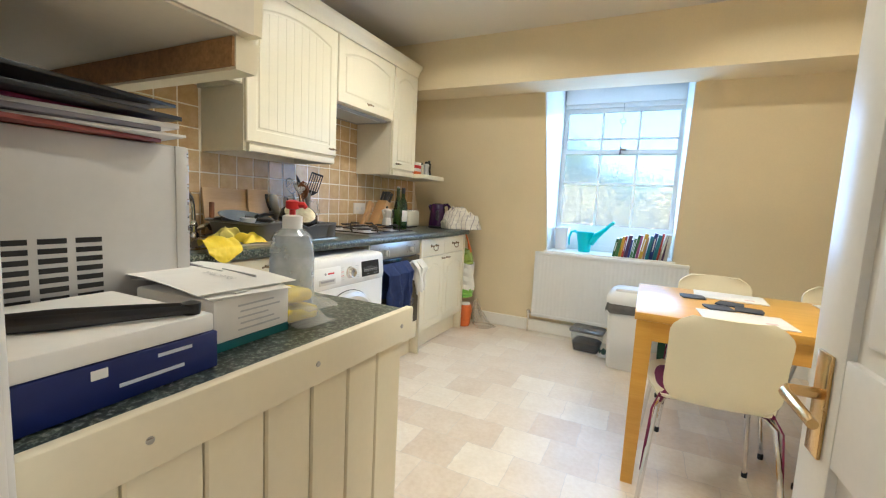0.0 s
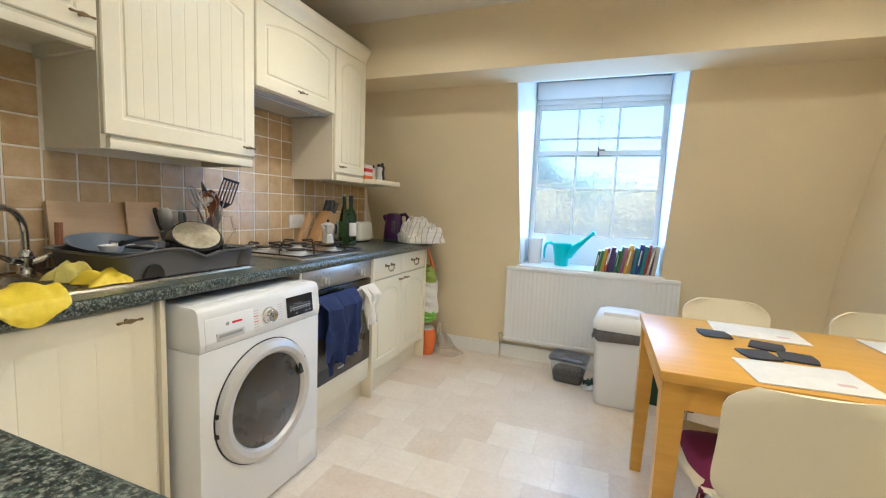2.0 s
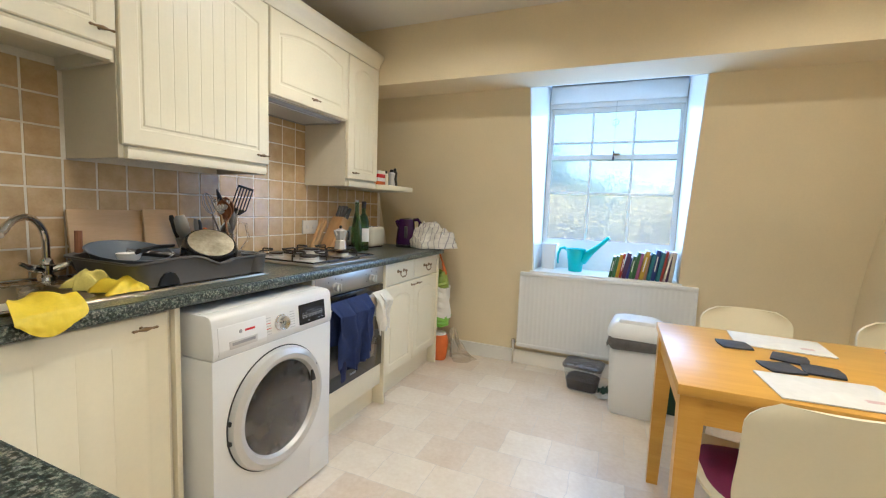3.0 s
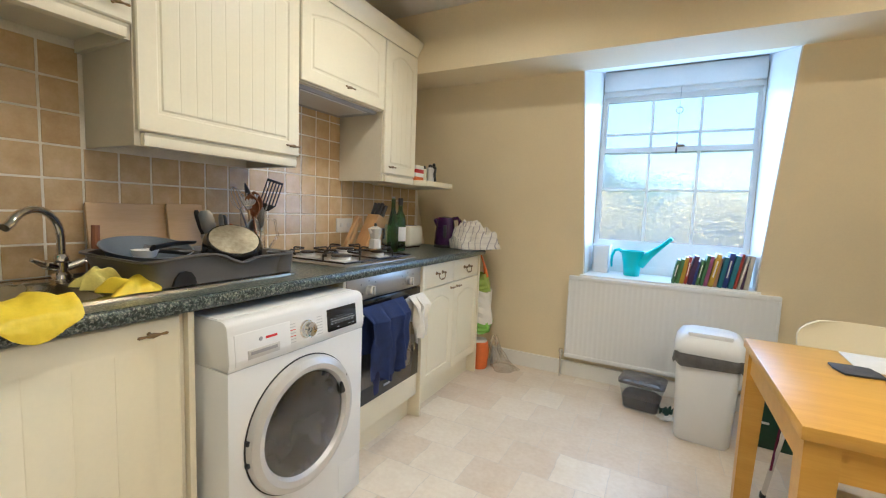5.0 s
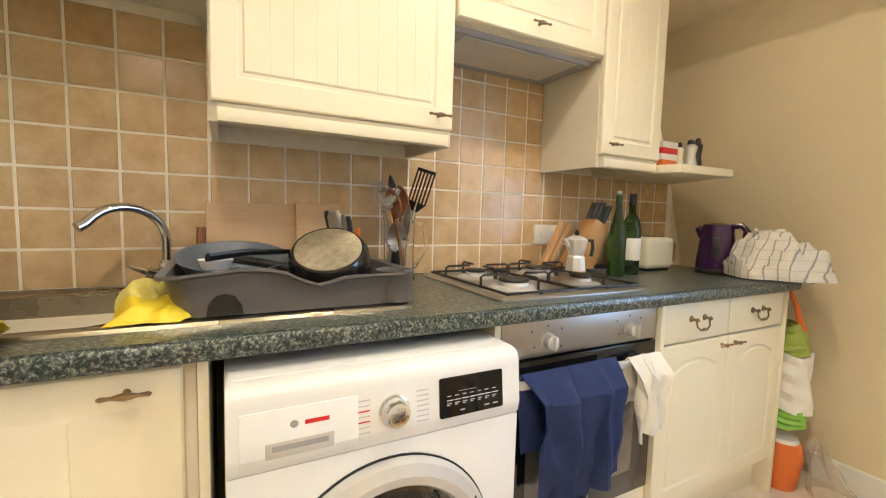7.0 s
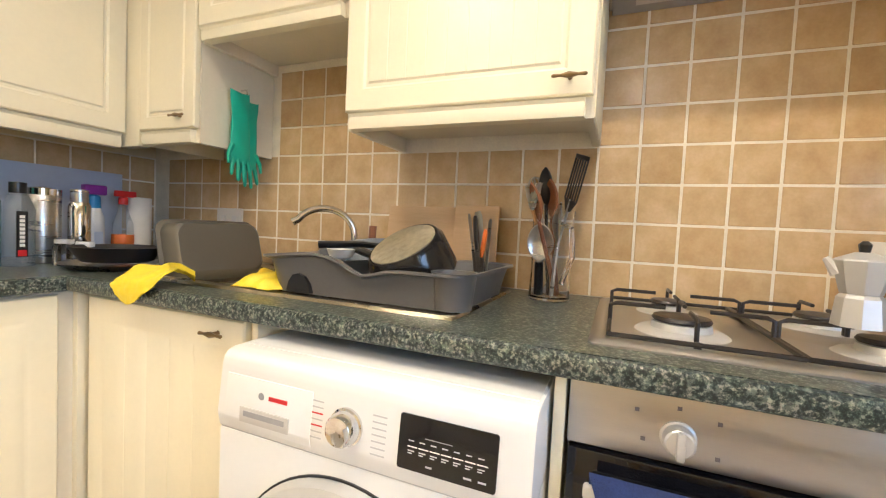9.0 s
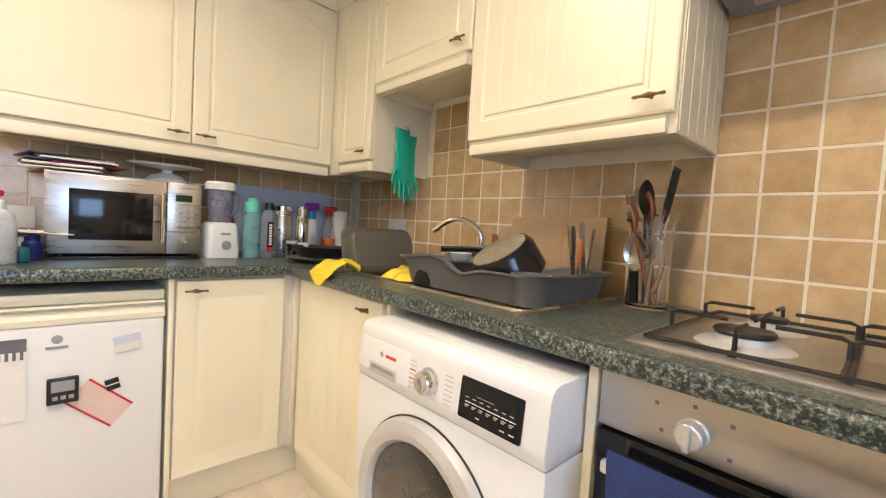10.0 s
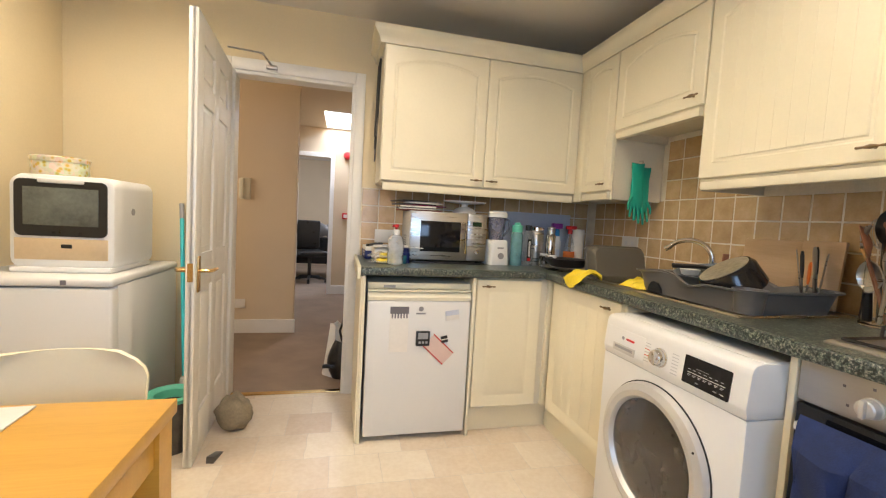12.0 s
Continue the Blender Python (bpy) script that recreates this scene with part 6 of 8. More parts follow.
# ---- hall and far room ----
def hall_things():
    i = thing("intercom_handset", (2.615, -1.30, 1.27), 0, "pale entry phone on the hall wall", "intercom")
    part("base_plate", box(2.575, -1.30, 1.26, 2.66, -1.27, 1.46, 0.008), M_applcream, i, world=True)
    part("receiver", box(2.625, -1.27, 1.265, 2.665, -1.235, 1.455, 0.012), M_applcream, i, world=True)
    part("socket_face", box(2.60, -1.30, 0.24, 2.69, -1.29, 0.325, 0.003), M_white, thing("wall_socket", (2.645, -1.30, 0.24), 0, "white socket low on the hall wall", "socket"), world=True)
    a = thing("fire_alarm_sounder", (1.70, -3.40, 2.0), 0, "round red fire alarm sounder on the hall wall", "fire alarm")
    part("sounder", lathe([(0.055, 0), (0.055, 0.03), (0.045, 0.055), (0.015, 0.06)], 24, Matrix.Translation((1.70, -3.40, 2.03)) @ Matrix.Rotation(radians(-90), 4, "X")), M_red, a, world=True)
    c = thing("fire_call_point", (1.70, -3.40, 1.11), 0, "red break-glass call point on the hall wall", "fire alarm")
    part("case", box(1.655, -3.40, 1.11, 1.745, -3.35, 1.20, 0.006), M_red, c, world=True)
    part("glass_square", box(1.675, -3.35, 1.13, 1.725, -3.347, 1.18), M_paper, c, world=True)
    d = thing("door_2", (2.40, -3.53, 0), -84, "white panelled door standing open into the far room", "door", kind="structure")
    part("leaf", box(0, -0.02, 0.006, 0.74, 0.02, 1.98, 0.002), M_white, d)
    for x0 in (0.10, 0.40):
        for z0, z1 in ((0.2, 0.85), (1.0, 1.62)):
            part("panel", box(x0, -0.026, z0, x0 + 0.24, 0.026, z1, 0.008), M_white, d)
    part("handle", tube([(0.69, 0.02, 1.0), (0.69, 0.06, 1.0), (0.58, 0.065, 1.0)], 0.009, 8), M_goldbrass, d)
    k = thing("office_chair", (2.26, -4.55, 0), 20, "black office chair in the far room", "chair")
    part("seat", box(-0.25, -0.24, 0.44, 0.25, 0.24, 0.54, 0.04, 3), M_black, k)
    part("backrest", box(-0.23, -0.26, 0.56, 0.23, -0.18, 1.05, 0.03, 3), M_black, k)
    part("column", lathe([(0.03, 0.08), (0.03, 0.44)], 12), M_black, k)
    for n in range(5):
        q = Matrix.Rotation(radians(72 * n), 4, "Z")
        part("foot", tube([q @ Vector((0, 0, 0.09)), q @ Vector((0.28, 0, 0.06)), q @ Vector((0.29, 0, 0.0))], [0.025, 0.02, 0.022], 8), M_black, k)
    t = thing("desk", (2.1, -5.25, 0), 0, "dark desk with things piled on it", "desk")
    part("desktop", box(1.35, -5.6, 0.71, 2.9, -4.95, 0.74, 0.003), M_black, t, world=True)
    for x in (1.38, 2.83):
        part("desk_side", box(x, -5.58, 0, x + 0.04, -4.97, 0.71), M_black, t, world=True)
    part("modesty_panel", box(1.42, -5.55, 0.2, 2.83, -5.53, 0.71), M_black, t, world=True)
    p = thing("folded_jacket", (2.14, -5.2, 0.74), 0, "dark grey jacket heaped on the desk", "jacket")
    part("cloth", sheet(lambda u, v: Vector((0.8 * (u - 0.5), 0.45 * (v - 0.5), 0.24 * math.sin(3.14 * u) ** 0.5 * math.sin(3.14 * v) ** 0.5 + 0.02 * math.sin(17 * u + 9 * v) + 0.02)), 26, 18, 0.008), M_grey, p)
    g = thing("bag_on_floor", (1.705, -0.10, 0), 0, "black bag with straps on the hall carpet", "bag")
    part("pouch", sheet(lambda u, v: Vector((0.10 * math.cos(6.28 * u) * (0.4 + 0.6 * math.sin(2.6 * v + 0.4)), 0.09 * math.sin(6.28 * u) * (0.4 + 0.6 * math.sin(2.6 * v + 0.4)), 0.26 * v + 0.012 * math.sin(14 * u + 6 * v) * v)), 24, 12, 0.004), M_black, g)
    part("strap", tube([(-0.02, 0.05, 0.20), (0.02, 0.02, 0.34), (-0.01, -0.05, 0.42), (-0.04, -0.08, 0.28)], 0.011, 8, flat=0.4), M_black, g)
    part("lever_clip", box(0.02, 0.05, 0.09, 0.13, 0.08, 0.115, 0.006), M_black, g)
    w = thing("white_carrier_bag", (1.745, -0.20, 0), 0, "white plastic bag slumped on the hall carpet", "bag")
    part("film", sheet(lambda u, v: Vector((0.09 * math.cos(6.28 * u) * (1 - 0.55 * v) + 0.01 * math.sin(30 * u), 0.12 * math.sin(6.28 * u) * (1 - 0.5 * v), 0.36 * v ** 1.2 + 0.015 * math.sin(19 * u) * v)), 30, 10, 0.002), M_tea, w)


hall_things()
for lx, ly in DOWNLIGHTS:
    lf = thing("downlight", (lx, ly, CEIL), 0, "small round recessed ceiling downlight, switched on", "downlight", "ceiling downlights")
    part("bezel", lathe([(0.046, 0.0), (0.046, -0.005), (0.036, -0.008), (0.034, -0.003)], 28, closed=False), M_chrome, lf)
    part("bulb", lathe([(0.034, -0.003), (0.02, -0.005), (0.003, -0.006)], 24), M_lamp, lf)

# ---- things on the counter ----
WZ = 0.913


def dish_rack():
    r = thing("dish_rack", (0.328, 1.668, 0.919), 0, "slate grey plastic dish drainer with a wavy rim", "dish rack")
    L, W = 0.520, 0.395

    def rim(t):
        """Rim height along the long side, from the low cutlery end (t=0) to the high end (t=1)."""
        return 0.076 + 0.022 / (1 + math.exp(-(t - 0.55) * 26)) - 0.018 * math.exp(-((t - 0.44) / 0.08) ** 2) - 0.016 * max(0.0, t - 0.72) / 0.28

    pts = rounded(L, W, 0.05, 6)
    pts = [q for k, p in enumerate(pts) for q in ([p] if (Vector(p) - Vector(pts[(k + 1) % len(pts)])).length < 0.06 else [tuple(Vector(p).lerp(Vector(pts[(k + 1) % len(pts)]), j / 14)) for j in range(14)])]

    def loop(scale, zfn):
        return [Vector((y * scale, -x * (1 - (1 - scale) * 0.7), zfn(x / L + 0.5))) for x, y in pts]

    outer = [loop(0.90, lambda t: 0.0), loop(0.94, lambda t: rim(1 - t) * 0.5), loop(0.985, lambda t: rim(1 - t) - 0.008), loop(1.06, lambda t: rim(1 - t) - 0.003), loop(1.06, lambda t: rim(1 - t) + 0.003), loop(0.97, lambda t: rim(1 - t)), loop(0.92, lambda t: rim(1 - t) * 0.5 + 0.003), loop(0.87, lambda t: 0.008)]
    for lp in outer:
        for p in lp:
            p.y = -p.y
    part("basin", loft(outer), M_grey, r, smooth=50)
    # No hole is cut: a solid black arch gives the opening's shade.
    notch = [(-0.034, 0.004), (0.034, 0.004), (0.030, 0.025), (0.018, 0.042), (0.0, 0.048), (-0.016, 0.044), (-0.028, 0.028)]
    part("side_notch", prism(notch, 0.016, facing_x(0.176, -0.150, 0.0)), M_black, r, "black arch standing for the shade in an opening")
    cad = part("cutlery_cup", lathe([(0.038, 0.004), (0.046, 0.075), (0.050, 0.080), (0.044, 0.080), (0.036, 0.01)], 20, Matrix.Translation((0.16, 0.225, 0))), M_grey, r)
    for k in range(5):
        part("rib", box(-0.13, -0.2 + 0.06 * k, 0.009, 0.13, -0.192 + 0.06 * k, 0.03), M_grey, r)

    # crockery and cutlery in it
    def stood(name, label, cat, bm, mat, base):
        return solid(name, bm, mat, label, cat, base=base)

    rnd = random.Random(4)
    tools = (("knife", 0.011, M_black, 0.215), ("turner", 0.026, M_satin, 0.215), ("fork", 0.011, M_steel, 0.195), ("peeler", 0.010, M_orange, 0.165), ("table_knife", 0.009, M_steel, 0.205), ("scissors", 0.011, M_black, 0.200))
    for k, (nm, wd, mat, ln) in enumerate(tools):
        x, y = 0.14 + 0.018 * k, 1.845 + 0.010 * (k % 3)
        b = (x, y, 0.925)
        top = Vector((x + rnd.uniform(-0.06, 0.04), y + rnd.uniform(-0.05, 0.05), 0.925 + ln))
        t = thing(nm, b, 0, "metal %s drying in the dish rack" % nm.replace("_", " ") if mat is not M_orange else "orange handled peeler drying in the dish rack", "cutlery", "cutlery in the rack")
        mid = Vector(b).lerp(top, 0.55)
        part("blade", tube([b, mid], [0.004, wd], 8, flat=0.25), M_steel, t, world=True)
        part("grip", tube([mid, mid.lerp(top, 0.3), mid.lerp(top, 0.85), top], [wd * 0.6, wd, wd, wd * 0.6], 10, flat=0.18 if mat in (M_satin, M_steel) else 0.5), mat, t, world=True)

    pan = thing("saucepan", (0.42, 1.745, 0.94), 0, "black saucepan drying upside down, steel base showing", "saucepan")
    axis = Vector((0.52, -0.22, 0.82)).normalized()
    m = Matrix.Translation((0.430, 1.742, 1.044)) @ axis.to_track_quat("Z", "Y").to_matrix().to_4x4()
    part("pan_wall", lathe([(0.098, -0.085), (0.100, -0.082), (0.096, -0.012), (0.086, 0.004), (0.082, 0.004), (0.090, -0.012), (0.094, -0.085)], 40, m), M_panblack, pan, world=True)
    part("base_disc", lathe([(0.080, 0.003), (0.080, 0.006), (0.074, 0.0075), (0.008, 0.0075)], 40, m), brushed_disc(), pan, "brushed steel base", world=True)
    part("long_handle", tube([m @ Vector(p) for p in ((-0.10, 0, -0.06), (-0.16, 0.01, -0.055), (-0.26, 0.02, -0.045))], [0.010, 0.011, 0.012], 10), M_nonstick, pan, world=True)
    bw = thing("mixing_bowl", (0.24, 1.50, 0.93), 0, "dark blue-grey plastic bowl in the dish rack", "bowl")
    q = Matrix.Translation((0.27, 1.540, 0.990)) @ Matrix.Rotation(radians(12), 4, "Y")
    part("shell", lathe([(0.050, -0.055), (0.09, -0.040), (0.118, 0.018), (0.132, 0.032), (0.126, 0.032), (0.085, -0.032)], 36, q), M_bluegrey, bw, world=True)
    sp = thing("ladle", (0.28, 1.52, 1.0), 0, "black plastic ladle lying across the rack", "ladle")
    part("bar", tube([(0.41, 1.485, 1.030), (0.36, 1.57, 1.036), (0.30, 1.68, 1.030)], [0.013, 0.011, 0.008], 10, flat=0.6), M_black, sp, world=True)
    part("cup", lathe([(0.012, -0.030), (0.030, -0.022), (0.038, 0.0), (0.034, 0.0), (0.026, -0.018)], 20, Matrix.Translation((0.335, 1.50, 1.018))), M_appl, sp, "white cup end", world=True)
    hw = thing("pan_with_wooden_handle", (0.12, 1.46, 0.93), 0, "pan with brown handle standing in the rack", "pan")
    part("grip", tube([(0.125, 1.455, 0.95), (0.120, 1.46, 1.02), (0.118, 1.462, 1.085)], [0.011, 0.012, 0.012], 10), M_spoon, hw, world=True)
    part("bowl_part", lathe([(0.055, 0), (0.07, 0.03), (0.072, 0.034), (0.05, 0.004)], 24, Matrix.Translation((0.135, 1.50, 0.945))), M_nonstick, hw, world=True)


def brushed_disc():
    m, nt, p = base_mat("brushed_pan_base")
    vec = coords(nt)
    n = noise_node(nt, vec, 60, 3.0)
    nt.links.new(ramp(nt, n, [(0.3, (0.34, 0.30, 0.21)), (0.7, (0.50, 0.45, 0.33))]), p.inputs["Base Color"])
    p.inputs["Metallic"].default_value, p.inputs["Roughness"].default_value = 0.65, 0.42
    p.inputs["Anisotropic"].default_value = 0.7
    return m


dish_rack()

# boards against the tiles
for y0, y1, z1, x in ((1.470, 1.800, 1.158, 0.010), (1.720, 1.862, 1.163, 0.034)):
    solid("chopping_board", _moved(box(0, 0, 0, 0.014, y1 - y0, z1 - WZ - 0.008, 0.004), Matrix.Translation((x + 0.036, y0, WZ + 0.008)) @ Matrix.Rotation(radians(-7), 4, "Y")), M_board, "pale wooden chopping board leaning on the tiles", "chopping board", "chopping boards", base=(x + 0.03, (y0 + y1) / 2, WZ + 0.008))


def cloth(name, fn, mat, label, cat, base, nu=26, nv=26, th=0.002):
    return solid(name, sheet(fn, nu, nv, th), mat, label, cat, base=base, smooth=60)


def along(path, v):
    k = min(len(path) - 2, int(v * (len(path) - 1)))
    return Vector(path[k]).lerp(Vector(path[k + 1]), v * (len(path) - 1) - k)


def over_edge(u, v):
    """A cuff hanging over the worktop edge; the rest is twisted and lies along the sink."""
    c = along(((0.657, 1.135, 0.872), (0.658, 1.140, 0.898), (0.650, 1.145, 0.924), (0.612, 1.150, 0.952), (0.575, 1.160, 0.960), (0.545, 1.165, 0.950), (0.515, 1.175, 0.930)), v)
    w = along(((0.105, 0, 0), (0.140, 0, 0), (0.145, 0, 0), (0.140, 0, 0), (0.125, 0, 0), (0.110, 0, 0), (0.085, 0, 0)), v).x
    turn = radians(90 - 55 * max(0.0, v - 0.35))
    d = Vector((math.cos(turn) * (v > 0.35), math.sin(turn), 0))
    side = (u - 0.5) * w
    fold = 0.010 * math.sin(9 * u + 5 * v) * max(0.0, v - 0.25) + 0.012 * noise.noise(Vector((u * 4, v * 5, 1.0)))
    return c + d * side + Vector((0.004 + 0.006 * abs(noise.noise(Vector((u * 5, v * 6, 7.0)))), 0, max(fold, 0.9195 - c.z) if v > 0.3 else 0.030 * (2 * u - 1) ** 2 * (1 - v / 0.3)))


def heaped(x0, x1, y0, y1, high, seed):
    def fn(u, v):
        e = (math.sin(3.14 * u) * math.sin(3.14 * v)) ** 0.5
        n1 = noise.noise(Vector((u * 3, v * 3, seed)))
        return Vector((x0 + (x1 - x0) * u + 0.02 * n1, y0 + (y1 - y0) * v + 0.012 * math.sin(9 * u + seed), 0.9215 + max(0.0, high * e * (1 + 0.8 * n1) + 0.004 * math.sin(14 * u + 11 * v) * e)))
    return fn


cloth("dish_cloth", over_edge, M_yellow, "bright yellow dishcloth draped over the worktop edge", "cloth", (0.6, 1.2, 0.917), 30, 40)
cloth("rubber_glove", heaped(0.40, 0.535, 1.335, 1.455, 0.036, 2.0), M_yellow, "yellow rubber glove lying between sink and rack", "rubber glove", (0.46, 1.40, 0.92))
cloth("sponge_cloth", heaped(0.30, 0.42, 1.325, 1.405, 0.058, 5.0), plain("pale_yellow_sponge", (0.70, 0.62, 0.16), 0.85, vary=0.15, scale=20, grain=160, relief=0.4), "pale yellow sponge cloth beside the tap", "cloth", (0.36, 1.36, 0.92))


def gloves():
    """A pair of gloves, flat wide hands with the fingers down, one over the other."""
    g = thing("rubber_gloves", (0.157, 0.935, 1.21), 0, "pair of green rubber gloves hanging on the cabinet side", "rubber gloves")
    part("hook", tube([(0.157, 0.910, 1.548), (0.157, 0.935, 1.548), (0.157, 0.938, 1.532)], 0.003, 8), M_chrome, g, world=True)
    for cx, cy, drop, lean in ((0.130, 0.922, 0.016, 0.02), (0.186, 0.938, 0.0, -0.03)):
        def ring(w, z, th):
            x0 = cx + lean * (1.53 - z)
            return [Vector((x0 + w / 2 * math.cos(a) + 0.0015 * math.sin(5 * a + z * 60), cy + th * math.sin(a) + 0.0025 * math.sin(3 * a + z * 40), z - drop + 0.004 * math.cos(2 * a))) for a in (6.2832 * k / 26 for k in range(26))]

        body = part("cuff", loft([ring(0.078, 1.530, 0.004), ring(0.079, 1.505, 0.007), ring(0.074, 1.45, 0.008), ring(0.072, 1.40, 0.008), ring(0.078, 1.36, 0.010), ring(0.086, 1.325, 0.010), ring(0.082, 1.295, 0.008), ring(0.070, 1.286, 0.003)]), M_green, g, world=True, smooth=60)
        hx, hz = cx + lean * 0.235, 1.300 - drop
        for k in range(4):
            fx = hx - 0.031 + 0.0205 * k
            ln = (0.062, 0.078, 0.074, 0.056)[k]
            sp = 0.007 * (k - 1.5)
            part("finger", tube([(fx, cy, hz), (fx + sp * 0.6, cy + 0.004, hz - ln * 0.55), (fx + sp, cy + 0.007, hz - ln), (fx + sp, cy + 0.007, hz - ln - 0.006)], [0.0105, 0.0095, 0.008, 0.003], 9, flat=0.75), M_green, body, world=True)
        sg = -1 if lean > 0 else 1
        part("thumb", tube([(hx + sg * 0.034, cy, hz + 0.045), (hx + sg * 0.053, cy + 0.006, hz + 0.010), (hx + sg * 0.056, cy + 0.009, hz - 0.022)], [0.012, 0.010, 0.006], 9, flat=0.75), M_green, body, world=True)


gloves()


def jug():
    j = thing("glass_jug", (0.150, 2.035, WZ), 0, "clear glass jug holding cooking utensils", "jug")
    part("glass_wall", lathe([(0.050, 0), (0.054, 0.004), (0.050, 0.08), (0.052, 0.20), (0.056, 0.235), (0.0535, 0.235), (0.0495, 0.20), (0.047, 0.08), (0.048, 0.012), (0.01, 0.010)], 32), M_clear, j)
    part("handle", tube([(0.045, 0.03, 0.20), (0.075, 0.055, 0.19), (0.085, 0.062, 0.12), (0.05, 0.035, 0.05)], 0.006, 10), M_clear, j)

    def tool(nm, label, foot, head, shaft, make):
        t = thing(nm, (0.150 + foot[0], 2.035 + foot[1], WZ + 0.012), 0, label, "utensil", "utensils in the jug")
        a, b = Vector((0.150 + foot[0], 2.035 + foot[1], WZ + 0.014)), Vector((0.150 + head[0], 2.035 + head[1], WZ + head[2]))
        part("stem", tube([a, b], [shaft[0], shaft[0] * 0.9], 8), shaft[1], t, world=True)
        d = (b - a).normalized()
        q = Matrix.Translation(b) @ d.to_track_quat("Z", "Y").to_matrix().to_4x4()
        make(t, q)

    def spoon(mat, half=0.032):
        return lambda t, q: part("bowl", sheet(lambda u, v: q @ Vector((half * math.sin(3.14 * v) ** 0.6 * (2 * u - 1), 0.015 * (1 - (2 * u - 1) ** 2) * math.sin(3.14 * v), 0.100 * v)), 8, 10, 0.004), mat, t, world=True)

    def turner(t, q):
        up = q.to_3x3() @ Vector((0, 0, 1))
        wide = (Vector((0.85, 0.53, 0)) - up * up.dot(Vector((0.85, 0.53, 0)))).normalized()
        q = Matrix.Translation(q.translation) @ Matrix((wide, up.cross(wide), up)).transposed().to_4x4()
        for k in range(6):
            part("tine", _moved(box(-0.038 + 0.0137 * k, -0.0012, 0.0, -0.0325 + 0.0137 * k, 0.0012, 0.100), q), M_black, t, world=True)
        part("end_bar", _moved(box(-0.038, -0.0014, 0.100, 0.036, 0.0014, 0.111, 0.001), q), M_black, t, world=True)
        part("root_bar", _moved(prism([(-0.038, 0.0), (0.036, 0.0), (0.012, -0.03), (-0.012, -0.03)], 0.0028, Matrix(((1, 0, 0, 0), (0, 0, -1, 0.0014), (0, 1, 0, 0), (0, 0, 0, 1)))), q), M_black, t, world=True)

    def claw(t, q):
        for k in range(6):
            a = radians(-65 + 26 * k)
            part("tooth", tube([q @ Vector((0, 0, 0)), q @ Vector((0.028 * math.sin(a), 0.014, 0.034)), q @ Vector((0.042 * math.sin(a), 0.026 * math.cos(a) + 0.012, 0.060))], [0.006, 0.006, 0.004], 6), M_steel, t, world=True)

    def whisk(t, q):
        for k in range(5):
            a = math.pi * k / 5
            part("wire", tube([q @ Vector((0.026 * math.sin(s) * math.cos(a), 0.026 * math.sin(s) * math.sin(a), 0.05 - 0.05 * math.cos(s))) for s in (0.1, 0.6, 1.1, 1.6, 2.1, 2.6, 3.1, 3.7, 4.2, 4.7, 5.2, 5.7, 6.2)], 0.0011, 5), M_steel, t, world=True)

    tool("slotted_turner", "dark slotted turner standing in the glass jug", (-0.01, -0.015), (0.040, 0.045, 0.262), (0.004, M_steel), turner)
    tool("wooden_spoon", "dark wooden spoon standing in the glass jug", (0.0, 0.02), (0.015, -0.002, 0.215), (0.006, M_spoon), spoon(M_spoon))
    tool("wooden_spoon", "dark wooden spoon standing in the glass jug", (0.015, 0.02), (0.040, -0.030, 0.205), (0.006, M_spoon), spoon(M_spoon))
    tool("serving_spoon", "black serving spoon standing in the glass jug", (0.02, 0.0), (-0.005, -0.022, 0.250), (0.005, M_black), spoon(M_black, 0.019))
    tool("pasta_server", "steel pasta claw standing in the glass jug", (-0.02, 0.02), (0.035, -0.050, 0.235), (0.006, M_woodk), claw)
    tool("whisk", "wire whisk standing in the glass jug", (0.01, 0.02), (-0.03, -0.040, 0.235), (0.005, M_steel), whisk)
    tool("silver_spoon", "steel measuring spoons standing in the glass jug", (0.03, 0.01), (0.03, 0.018, 0.155), (0.005, M_steel), spoon(M_steel, 0.020))
    tool("can_opener", "black gripped tool standing in the glass jug", (0.02, -0.025), (0.03, -0.025, 0.10), (0.012, M_black), spoon(M_steel))


jug()


def bottle(name, label, loc, prof, mat, cap=None, wrap=None, cat="bottle", group=""):
    b = thing(name, loc, 0, label, cat, group)
    part("vessel", lathe(prof, 28), mat, b)
    if cap:
        part("cap", lathe(cap[0], 20), cap[1], b)
    if wrap:
        r, z0, z1, wm = wrap
        part("paper_label", lathe([(r, z0), (r + 0.0006, z0 + 0.001), (r + 0.0006, z1 - 0.001), (r, z1)], 28, closed=False), wm, b)
    return b


